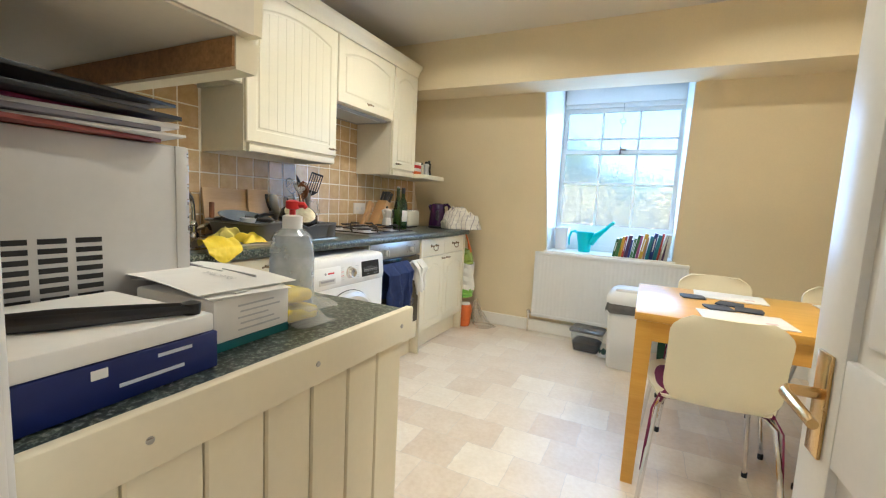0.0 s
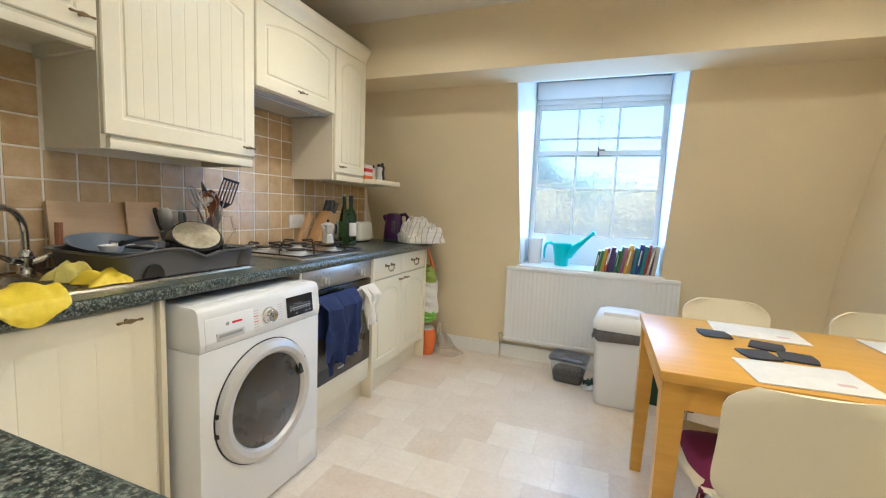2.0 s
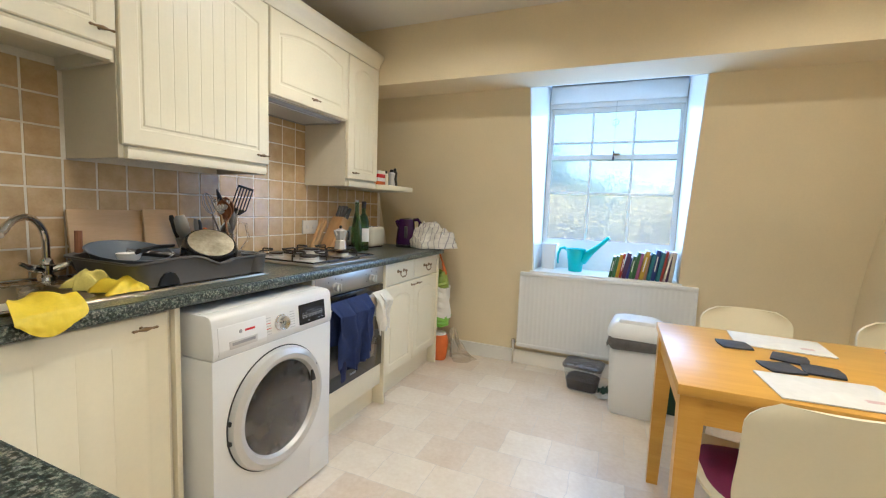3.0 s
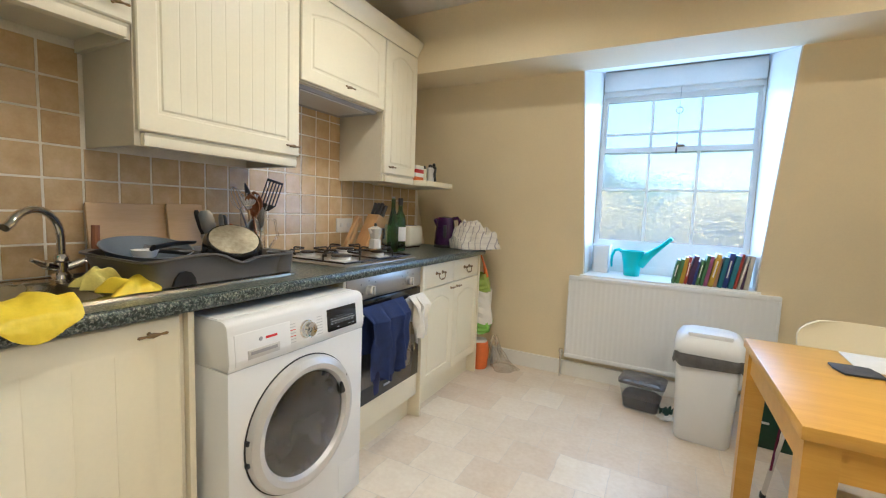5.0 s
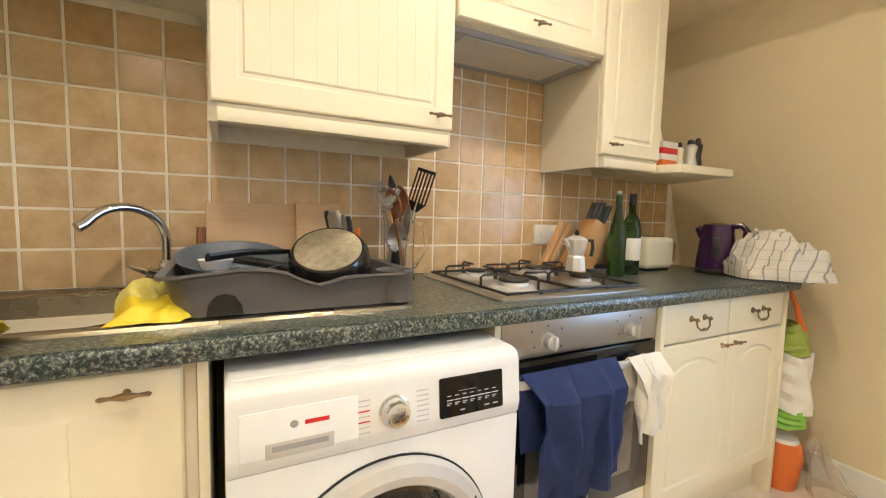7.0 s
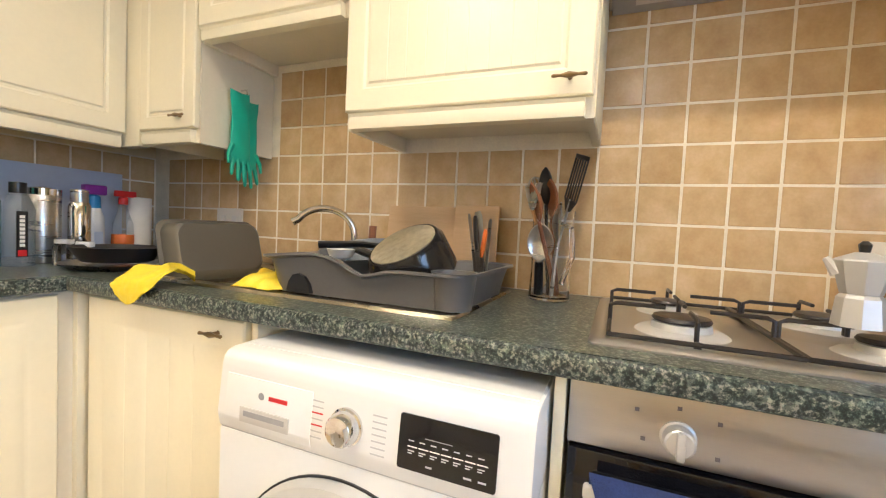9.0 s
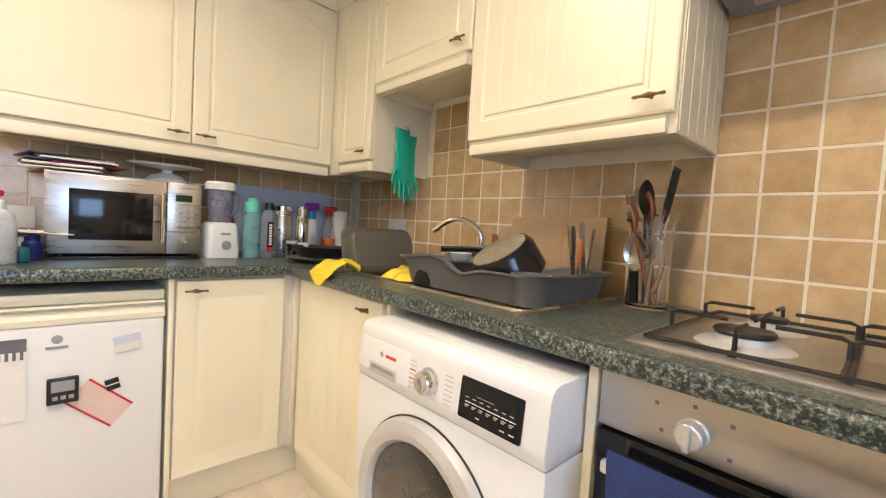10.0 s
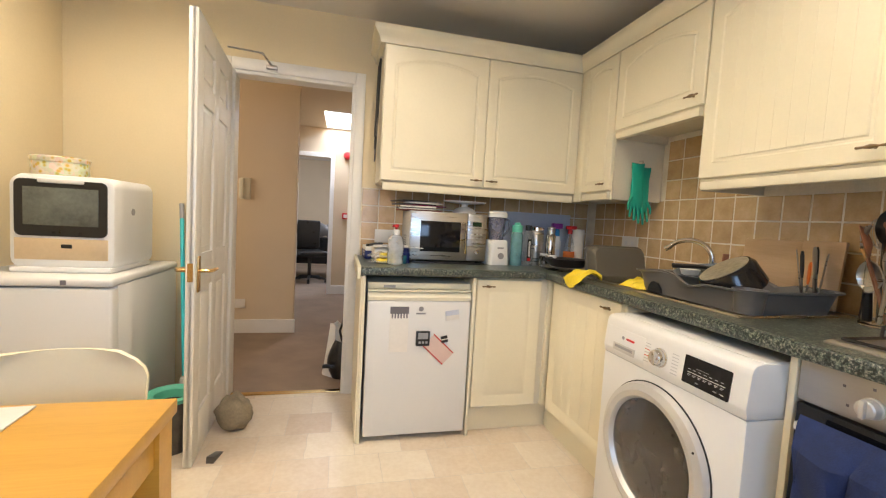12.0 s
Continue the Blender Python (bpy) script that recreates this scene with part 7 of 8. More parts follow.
def by_the_hob():
    wine = [(0.034, 0), (0.037, 0.004), (0.037, 0.19), (0.030, 0.22), (0.014, 0.25), (0.0135, 0.31), (0.015, 0.312), (0.015, 0.325), (0.011, 0.325)]
    bottle("wine_bottle", "dark green wine bottle with a cream label", (0.285, 3.005, WZ), wine, M_greenglass, ([(0.0152, 0.285), (0.0155, 0.33), (0.004, 0.331)], M_black), (0.0375, 0.06, 0.15, M_paper))
    bottle("oil_bottle", "clear green glass oil bottle", (0.300, 2.905, WZ), [(0.033, 0), (0.035, 0.004), (0.035, 0.15), (0.026, 0.20), (0.013, 0.26), (0.0125, 0.325), (0.009, 0.325)], M_greenglass, ([(0.010, 0.318), (0.010, 0.335), (0.003, 0.336)], M_silver))
    k = thing("knife_block", (0.150, 2.835, WZ), -8, "pale wooden knife block with dark-handled knives", "knife block")
    q = Matrix.Translation((0, 0, 0)) @ Matrix.Rotation(radians(0), 4, "Y")
    part("block", prism([(-0.07, 0), (0.05, 0), (0.13, 0.19), (0.06, 0.225)], 0.10, Matrix(((0, 0, 1, -0.05), (1, 0, 0, 0), (0, 1, 0, 0), (0, 0, 0, 1))), bevel=0.004), M_woodk, k)
    for i in range(3):
        for j in range(2):
            a = Vector((-0.03 + 0.03 * i, 0.075 + 0.032 * j, 0.218 - 0.014 * j))
            part("knife_grip", tube([a, a + Vector((0.0, 0.034, 0.075))], [0.009, 0.011], 8, flat=0.6), M_black, k)
    f = thing("folding_trivet", (0.13, 2.70, WZ), 0, "light wooden slat board leaning by the knife block", "trivet")
    for i in range(2):
        part("slat", _moved(box(-0.012, -0.05 + 0.03 * i, 0, 0.012, -0.03 + 0.03 * i, 0.22, 0.003), Matrix.Rotation(radians(-30), 4, "X")), M_woodk, f)
    mk = thing("moka_pot", (0.440, 2.545, 0.966), -105, "small aluminium moka pot on the hob", "coffee pot")

    def octo(r, z):
        return [Vector((r * math.cos(math.pi / 4 * i), r * math.sin(math.pi / 4 * i), z)) for i in range(8)]

    part("base_chamber", loft([octo(0.036, 0), octo(0.031, 0.048), octo(0.027, 0.054)]), M_silver, mk, smooth=20)
    part("top_chamber", loft([octo(0.027, 0.055), octo(0.030, 0.066), octo(0.040, 0.110), octo(0.038, 0.113), octo(0.012, 0.125)]), M_silver, mk, smooth=20)
    mk.scale = (0.92, 0.92, 0.92)
    part("lid_knob", lathe([(0.007, 0.124), (0.009, 0.138), (0.004, 0.144)], 10), M_black, mk)
    part("handle", tube([(-0.034, 0, 0.106), (-0.062, 0, 0.108), (-0.066, 0, 0.080), (-0.061, 0, 0.050)], 0.007, 8), M_black, mk)
    part("spout", tube([(0.030, 0, 0.088), (0.048, 0, 0.113)], [0.012, 0.005], 8), M_silver, mk)
    t = thing("toaster", (0.155, 3.26, WZ), 0, "white toaster pushed back against the tiles", "toaster")
    part("casing", box(-0.13, -0.10, 0.008, 0.10, 0.085, 0.150, 0.022, 4), M_applcream, t)
    part("foot_plate", box(-0.11, -0.085, 0, 0.085, 0.07, 0.010), M_black, t)
    for y in (-0.04, 0.03):
        part("slot", box(-0.10, y - 0.012, 0.1495, 0.075, y + 0.012, 0.1515), M_black, t)
    k = thing("kettle", (0.375, 3.455, WZ), 205, "purple electric jug kettle", "kettle")
    part("base", lathe([(0.078, 0), (0.080, 0.012), (0.074, 0.020)], 28), M_black, k)
    part("body", lathe([(0.076, 0.021), (0.078, 0.03), (0.070, 0.12), (0.062, 0.195), (0.060, 0.20)], 32), M_purple, k)
    part("lid", lathe([(0.060, 0.20), (0.056, 0.213), (0.02, 0.220)], 28), M_purple, k)
    part("spout", tube([(0.050, 0, 0.165), (0.078, 0, 0.20)], [0.026, 0.012], 10), M_purple, k)
    part("handle", tube([(-0.050, 0, 0.205), (-0.085, 0, 0.212), (-0.105, 0, 0.19), (-0.100, 0, 0.11), (-0.072, 0, 0.05)], [0.013, 0.014, 0.014, 0.013, 0.011], 10), M_purple, k)
    part("window", box(-0.012, 0.060, 0.06, 0.012, 0.074, 0.16, 0.003), M_black, k)

    def heap(u, v):
        a, b = 6.2832 * u, v
        r = (1 - b ** 1.8) * (1 + 0.10 * math.sin(3 * a + 1) + 0.06 * math.sin(7 * a))
        wr = noise.noise(Vector((2.2 * math.cos(a) * (1 - b), 2.2 * math.sin(a) * (1 - b), 4.0 + b)))
        ridge = abs(noise.noise(Vector((4.6 * math.cos(a) * (1 - b) + 9, 4.6 * math.sin(a) * (1 - b), b))))
        z = 0.005 + 0.150 * (1 - (1 - b) ** 1.5) * (1 - 0.30 * math.cos(a - 0.6) * (1 - b)) + (0.080 * wr - 0.110 * ridge + 0.036) * min(1, 4 * b)
        return Vector((0.565 + 0.165 * r * math.cos(a) - 0.05 * b + 0.02 * wr, 3.545 + 0.180 * r * math.sin(a) - 0.04 * b, WZ + max(0.003, z)))

    cloth("crumpled_tea_towel", heap, M_check, "crumpled cream checked tea towel on the worktop end", "tea towel", (0.55, 3.54, WZ), 72, 30, 0.003)
    for k, (zz, mt, lb) in enumerate(((0.0, M_navy, "folded navy towel under the heap of tea towels"),)):
        solid("folded_towel", prism([(0.45, 3.44), (0.715, 3.50), (0.70, 3.70), (0.45, 3.68)], 0.016, Matrix.Translation((0, 0, WZ)), bevel=0.006), mt, lb, "towel", base=(0.57, 3.56, WZ))
    b = thing("hanging_carrier_bag", (0.64, 3.66, 0.28), 0, "white and green plastic bag hanging at the end of the units", "bag")

    def bag(z0, z1, w0, w1, ph):
        return lambda u, v: Vector((0.604 + (w0 + (w1 - w0) * v) * math.cos(6.2832 * u) * (1 + 0.12 * math.sin(5 * 6.28 * u + ph + 5 * v)), 3.645 + 0.055 * math.sin(6.2832 * u) * (1 + 0.15 * math.sin(20 * v + ph)), z0 + (z1 - z0) * v + 0.012 * math.sin(11 * u + ph)))

    part("white_film", sheet(bag(0.36, 0.60, 0.085, 0.07, 1), 28, 12, 0.002), M_tea, b, world=True)
    part("green_base", sheet(bag(0.29, 0.37, 0.07, 0.088, 2), 28, 6, 0.002), plain("lime_green_film", (0.24, 0.50, 0.06), 0.4), b, world=True)
    part("green_top", sheet(bag(0.59, 0.72, 0.068, 0.035, 3), 28, 8, 0.002), plain("olive_green_film", (0.28, 0.36, 0.05), 0.4), b, world=True)
    part("carry_loop", tube([(0.635, 3.645, 0.70), (0.62, 3.62, 0.80), (0.60, 3.60, 0.868)], [0.018, 0.008, 0.006], 8), M_orange, b, world=True)
    p = thing("orange_pot", (0.600, 3.66, 0), 0, "orange plastic pot on the floor behind the units", "pot")
    part("pot", lathe([(0.055, 0), (0.06, 0.01), (0.075, 0.14), (0.062, 0.20), (0.055, 0.205)], 24), M_orange, p)
    part("lid", lathe([(0.056, 0.205), (0.05, 0.22), (0.01, 0.226)], 20), M_tea, p)
    g = thing("clear_bag_on_floor", (0.775, 3.735, 0), 0, "crumpled clear plastic bag on the floor", "bag")
    part("film", sheet(lambda u, v: Vector((0.10 * math.cos(6.28 * u) * (1 - 0.8 * v) + 0.012 * math.sin(25 * u), 0.09 * math.sin(6.28 * u) * (1 - 0.8 * v), 0.20 * v ** 1.3 * (1 + 0.25 * math.sin(17 * u + 4 * v)) + 0.002)) + Vector((-0.09 * v + 0.008 * math.sin(31 * u + 9 * v), 0.012 * math.sin(23 * u - 7 * v), 0)), 44, 14, 0.0012), M_paleglaze, g)


by_the_hob()


def shelf_things():
    z = 1.366
    b = thing("recipe_card_box", (0.245, 3.175, z), 0, "red and white striped food packet on the corner shelf", "packet")
    for k, m in enumerate((M_orange, M_paper, M_red, M_mat)):
        part("band", box(-0.07, -0.05, 0.025 * k, 0.07, 0.05, 0.025 * (k + 1), 0.001), m, b)
    for x, y, r, h, m, c, nm in ((0.305, 3.250, 0.017, 0.085, M_applcream, M_black, "salt_mill"), (0.32, 3.305, 0.026, 0.10, M_silver, M_black, "coffee_maker"), (0.31, 3.370, 0.020, 0.115, M_black, M_black, "pepper_mill")):
        bottle(nm, "small %s on the corner shelf" % nm.replace("_", " "), (x, y, z), [(r, 0), (r, 0.02), (r * 0.75, h * 0.5), (r, h * 0.9), (r * 0.6, h)], m, ([(r * 0.6, h), (r * 0.5, h + 0.018), (0.003, h + 0.022)], c), cat="kitchenware")


shelf_things()


# ---- things by the door-side worktop ----
def microwave():
    m = thing("microwave_oven", (1.102, 0.36, WZ), 0, "silver microwave oven with dark door window", "microwave")
    x0, x1, y0, y1, z0, z1 = 0.893, 1.358, 0.222, 0.535, 0.930, 1.212
    part("casing", box(x0, y0, z0, x1, y1, z1, 0.005), M_applgrey, m, world=True)
    fr = part("front_panel", box(x0 + 0.001, y1, z0, x0 + 0.120, y1 + 0.018, z1 - 0.001, 0.004), M_steel, m, world=True)
    d = part("door", box(x0 + 0.122, y1, z0, x1 - 0.001, y1 + 0.022, z1 - 0.001, 0.004), M_steel, m, world=True)
    part("door_window", box(x0 + 0.165, y1 + 0.0222, z0 + 0.05, x1 - 0.06, y1 + 0.0242, z1 - 0.055, 0.001), M_blackglass, d, world=True)
    h = part("door_handle", tube([(x0 + 0.138, y1 + 0.045, z0 + 0.045), (x0 + 0.138, y1 + 0.045, z1 - 0.05)], 0.007, 10), M_chrome, d, world=True)
    for z in (z0 + 0.055, z1 - 0.06):
        part("bracket", tube([(x0 + 0.138, y1 + 0.02, z), (x0 + 0.138, y1 + 0.045, z)], 0.005, 8), M_chrome, h, world=True)
    part("screen", box(x0 + 0.035, y1 + 0.0182, z1 - 0.075, x0 + 0.092, y1 + 0.0196, z1 - 0.048), plain("dark_green_lcd", (0.015, 0.035, 0.018), 0.2), fr, world=True)
    for r in range(4):
        for c in range(3):
            part("button", lathe([(0.0065, 0), (0.006, 0.003)], 10, Matrix.Translation((x0 + 0.035 + 0.026 * c, y1 + 0.0182, z1 - 0.10 - 0.022 * r)) @ Matrix.Rotation(radians(-90), 4, "X")), M_silver, fr, world=True)
    part("dial", lathe([(0.015, 0), (0.013, 0.014), (0.003, 0.015)], 18, Matrix.Translation((x0 + 0.062, y1 + 0.0182, z0 + 0.055)) @ Matrix.Rotation(radians(-90), 4, "X")), M_chrome, fr, world=True)
    for c in range(3):
        for r in range(7):
            y = 0.305 + 0.042 * c
            part("vent_slot", box(x1 - 0.0005, y, z0 + 0.045 + 0.0135 * r, x1 + 0.0006, y + 0.032, z0 + 0.0525 + 0.0135 * r), M_black, m, world=True)
    part("edge_trim", box(x1 - 0.004, y1 - 0.004, z0, x1 + 0.002, y1 + 0.016, z1, 0.002), M_applgrey, m, world=True)
    for x in (x0 + 0.04, x1 - 0.04):
        for y in (y0 + 0.04, y1 - 0.03):
            part("foot", lathe([(0.014, 0), (0.014, 0.014)], 10, Matrix.Translation((x, y, WZ))), M_black, m, world=True)
    solid("black_tray", box(0.90, 0.535, WZ, 1.34, 0.575, WZ + 0.008, 0.003), M_black, "thin black tray edge under the microwave", "tray", base=(1.1, 0.5, WZ))
    rnd = random.Random(9)
    z = z1 + 0.001
    for k in range(9):
        th = rnd.uniform(0.004, 0.009)
        dx, dy, rz = rnd.uniform(-0.03, 0.05), rnd.uniform(-0.02, 0.04), rnd.uniform(-14, 14)
        mt = (M_maroon, M_paper, M_ink, M_mat, M_maroon, M_black, M_paper, M_greyl, M_black)[k]
        if k == 0:
            mt = plain("dull_red_folder", (0.22, 0.05, 0.04), 0.6)
        p = thing("magazine", (1.285 + dx, 0.375 + dy, z), rz, "loose magazine or letter piled on the microwave", "magazine", "papers on the microwave")
        part("leaf_block", box(-0.105, -0.125, 0, 0.105, 0.125, th, 0.0008), mt, p)
        z += th + 0.0008
    c = thing("kitchen_scale", (0.985, 0.36, z1 + 0.001), 0, "white kitchen scale with a wide oval tray on the microwave", "scale")
    part("foot", lathe([(0.062, 0), (0.064, 0.012), (0.045, 0.034), (0.02, 0.044)], 28, Matrix.Diagonal((1.2, 0.9, 1, 1))), M_appl, c)
    part("stem", lathe([(0.02, 0.042), (0.02, 0.062)], 16), M_appl, c)
    part("tray", lathe([(0.03, 0.060), (0.12, 0.070), (0.128, 0.078), (0.120, 0.076), (0.03, 0.067)], 36, Matrix.Diagonal((1.1, 0.72, 1, 1))), M_appl, c)


M_applgrey = plain("pale_grey_enamel", (0.50, 0.49, 0.47), 0.40, 0.15, vary=0.06, scale=4)
microwave()



def blender_jug():
    b = thing("jug_blender", (0.812, 0.500, WZ), 8, "small white jug blender with smoky jug", "blender")

    def ring(w, d, z, r=0.02):
        return [Vector((x, y, z)) for x, y in rounded(w, d, r, 5)]

    base = part("base", loft([ring(0.130, 0.125, 0), ring(0.132, 0.127, 0.03), ring(0.116, 0.112, 0.140), ring(0.100, 0.096, 0.150)]), M_appl, b)
    part("dial", lathe([(0.020, 0), (0.019, 0.006), (0.004, 0.008)], 20, Matrix.Translation((-0.005, 0.060, 0.055)) @ Matrix.Rotation(radians(-93), 4, "X")), M_greyl, base)
    part("plate", box(-0.022, 0.055, 0.098, 0.018, 0.0615, 0.108), M_greyl, base)
    j = part("jug", lathe([(0.040, 0.151), (0.044, 0.155), (0.056, 0.29), (0.0545, 0.29), (0.042, 0.160), (0.01, 0.158)], 28), M_tint, b, "smoky plastic jug")
    part("handle", tube([(-0.050, 0, 0.28), (-0.085, 0, 0.275), (-0.088, 0, 0.22), (-0.050, 0, 0.175)], 0.007, 8), M_tint, j)
    part("lid", lathe([(0.060, 0.288), (0.060, 0.312), (0.05, 0.322), (0.02, 0.324)], 28), M_appl, b)


blender_jug()


def row_of_bottles():
    bottle("water_bottle", "aqua water bottle with mint flip cap", (0.690, 0.535, WZ), [(0.034, 0), (0.036, 0.004), (0.036, 0.19), (0.030, 0.205)], M_aqua, ([(0.032, 0.204), (0.033, 0.245), (0.020, 0.248), (0.018, 0.262), (0.005, 0.264)], M_mint))
    e = bottle("shampoo_bottle", "clear bottle with black label and black cap", (0.615, 0.535, WZ), [(0.037, 0), (0.039, 0.005), (0.039, 0.17), (0.025, 0.21), (0.018, 0.22)], M_clearplastic, ([(0.020, 0.218), (0.020, 0.25), (0.003, 0.252)], M_black))
    part("black_label", prism([(-0.013, 0.03), (0.013, 0.03), (0.013, 0.165), (-0.013, 0.165)], 0.002, Matrix(((-1, 0, 0, 0.006), (0, 0, 1, 0.0375), (0, 1, 0, 0), (0, 0, 0, 1)))), M_black, e)
    for k in range(8):
        part("label_bar", prism([(-0.006, 0.060 + 0.012 * k), (0.006, 0.060 + 0.012 * k), (0.006, 0.069 + 0.012 * k), (-0.006, 0.069 + 0.012 * k)], 0.001, Matrix(((-1, 0, 0, 0.006), (0, 0, 1, 0.0396), (0, 1, 0, 0), (0, 0, 0, 1)))), M_paper, e)
    part("label_bar", prism([(-0.010, 0.032), (0.010, 0.032), (0.010, 0.050), (-0.010, 0.050)], 0.001, Matrix(((-1, 0, 0, 0.006), (0, 0, 1, 0.0396), (0, 1, 0, 0), (0, 0, 0, 1)))), M_red, e)
    bottle("steel_canister", "tall stainless steel canister with a lid", (0.525, 0.46, WZ), [(0.046, 0), (0.048, 0.004), (0.048, 0.215), (0.044, 0.222)], M_steel, ([(0.049, 0.220), (0.049, 0.240), (0.015, 0.248)], M_chrome), cat="canister")
    bottle("vacuum_flask", "slim stainless steel vacuum flask", (0.445, 0.505, WZ), [(0.029, 0), (0.031, 0.004), (0.031, 0.19), (0.024, 0.205)], M_chrome, ([(0.025, 0.203), (0.025, 0.245), (0.004, 0.248)], M_steel), cat="flask")
    bottle("jam_jar", "small glass jar with a silver lid", (0.520, 0.575, WZ), [(0.026, 0), (0.028, 0.003), (0.028, 0.06), (0.022, 0.07)], M_clear, ([(0.025, 0.069), (0.025, 0.082), (0.004, 0.083)], M_silver), cat="jar")
    bottle("egg_cup", "white and steel cup by the flask", (0.475, 0.60, WZ), [(0.02, 0), (0.016, 0.01), (0.018, 0.05), (0.026, 0.06), (0.024, 0.075)], M_appl, cat="cup")
    bottle("red_bottle", "dark red bottle behind the blender", (0.745, 0.37, WZ), [(0.03, 0), (0.032, 0.004), (0.032, 0.16), (0.014, 0.20), (0.013, 0.235)], plain("dark_red_plastic", (0.22, 0.03, 0.03), 0.35))
    s = bottle("cleaning_spray", "white cleaning bottle with blue neck and purple trigger", (0.330, 0.36, WZ), [(0.034, 0), (0.036, 0.004), (0.034, 0.15), (0.022, 0.19)], M_appl, ([(0.024, 0.188), (0.022, 0.232), (0.014, 0.238)], plain("bright_blue_plastic", (0.03, 0.25, 0.55), 0.35)))
    part("trigger_head", box(-0.040, -0.016, 0.238, 0.035, 0.016, 0.275, 0.006), plain("violet_plastic", (0.22, 0.03, 0.32), 0.35), s)
    part("print", prism([(-0.014, 0.04), (0.014, 0.04), (0.014, 0.10), (-0.014, 0.10)], 0.002, Matrix(((-1, 0, 0, 0), (0, 0, 1, 0.0345), (0, 1, 0, 0), (0, 0, 0, 1)))), M_lblue, s)
    w = bottle("washing_up_liquid", "clear washing-up liquid bottle with a red trigger", (0.235, 0.375, WZ), [(0.034, 0), (0.036, 0.004), (0.034, 0.13), (0.016, 0.19), (0.014, 0.21)], M_clearplastic, ([(0.016, 0.208), (0.016, 0.235), (0.008, 0.24)], M_red), (0.0362, 0.03, 0.09, M_orange))
    part("trigger_head", box(-0.045, -0.010, 0.238, 0.03, 0.010, 0.262, 0.004), M_red, w)
    bottle("paper_roll", "white kitchen roll in the corner", (0.165, 0.36, WZ), [(0.042, 0), (0.043, 0.003), (0.043, 0.24), (0.012, 0.242)], M_paper, cat="kitchen roll")
    solid("pale_panel", box(0.15, SOUTH + 0.008, WZ, 0.735, SOUTH + 0.020, 1.252, 0.002), M_lblue, "pale blue-grey panel standing against the back tiles", "panel", base=(0.44, SOUTH + 0.014, WZ))


row_of_bottles()


def by_the_corner():
    p = thing("frying_pan", (0.455, 0.735, WZ), 0, "black frying pan resting on a steel tray", "frying pan")
    part("pan", lathe([(0.090, 0.022), (0.096, 0.026), (0.122, 0.066), (0.126, 0.068), (0.120, 0.068), (0.092, 0.030), (0.01, 0.028)], 40, Matrix.Translation((0, 0, 0))), M_nonstick, p)
    part("handle", tube([(-0.115, 0.03, 0.062), (-0.17, 0.05, 0.085), (-0.25, 0.08, 0.115)], [0.011, 0.013, 0.014], 10, flat=0.7), M_nonstick, p)
    t = thing("steel_tray", (0.455, 0.735, WZ), 0, "shallow steel tray on the worktop corner", "tray")
    part("tray", lathe([(0.115, 0), (0.118, 0.002), (0.145, 0.018), (0.148, 0.018), (0.120, 0.005), (0.01, 0.004)], 36), M_sinksteel, t)
    b = thing("roasting_tin", (0.27, 0.965, 0.92), 0, "worn dark roasting tin standing on its edge by the sink", "roasting tin")
    q = Matrix.Translation((0.300, 0.985, 0.984)) @ Matrix.Rotation(radians(-10), 4, "Z") @ Matrix.Rotation(radians(-72), 4, "X")

    def ring(w, d, z, r=0.04):
        return [q @ Vector((x, y, z)) for x, y in rounded(w, d, r, 6)]

    part("tin", loft([ring(0.262, 0.150, 0.034), ring(0.278, 0.166, 0.026), ring(0.305, 0.190, -0.026), ring(0.330, 0.212, -0.027), ring(0.330, 0.212, -0.031), ring(0.300, 0.184, -0.031), ring(0.260, 0.150, 0.024)]), M_bake, b, world=True)
    c = bottle("pepper_pot", "small dark pepper pot by the switch", (0.075, 0.80, WZ), [(0.02, 0), (0.022, 0.003), (0.020, 0.09), (0.014, 0.10)], M_woodk, ([(0.018, 0.10), (0.019, 0.135), (0.006, 0.14)], M_black), cat="pepper pot")
    for loc, m, nm in (((0.0, 0.69, 1.045), "x", "switch"), ((0.0, 2.80, 1.02), "x", "socket")):
        s = thing("wall_" + nm, loc, 0, "white double %s on the tiles" % nm, nm)
        part("face_plate", box(0.0005, -0.072, 0, 0.010, 0.072, 0.085, 0.003), M_white, s)
        for y in (-0.03, 0.03):
            part("rocker", box(0.010, y - 0.012, 0.03, 0.013, y + 0.012, 0.055, 0.001), M_appl, s)
    s = thing("wall_socket", (1.46, SOUTH, 1.00), 0, "white double socket on the tiles", "socket")
    part("face_plate", box(-0.072, 0.0065, 0, 0.072, 0.016, 0.085, 0.003), M_white, s)


by_the_corner()


def printed(words, size, loc, rz, material, parent):
    """Words printed flat on a sheet."""
    cu = bpy.data.curves.new("words", "FONT")
    cu.body, cu.size = words, size
    ob = bpy.data.objects.new("words", cu)
    scene.collection.objects.link(ob)
    me = bpy.data.meshes.new_from_object(ob)
    bpy.data.objects.remove(ob)
    me.transform(pose(*loc, 0, 0, rz))
    me.materials.clear()
    me.materials.append(material)
    o = new("print", me)
    o.parent = parent
    return o


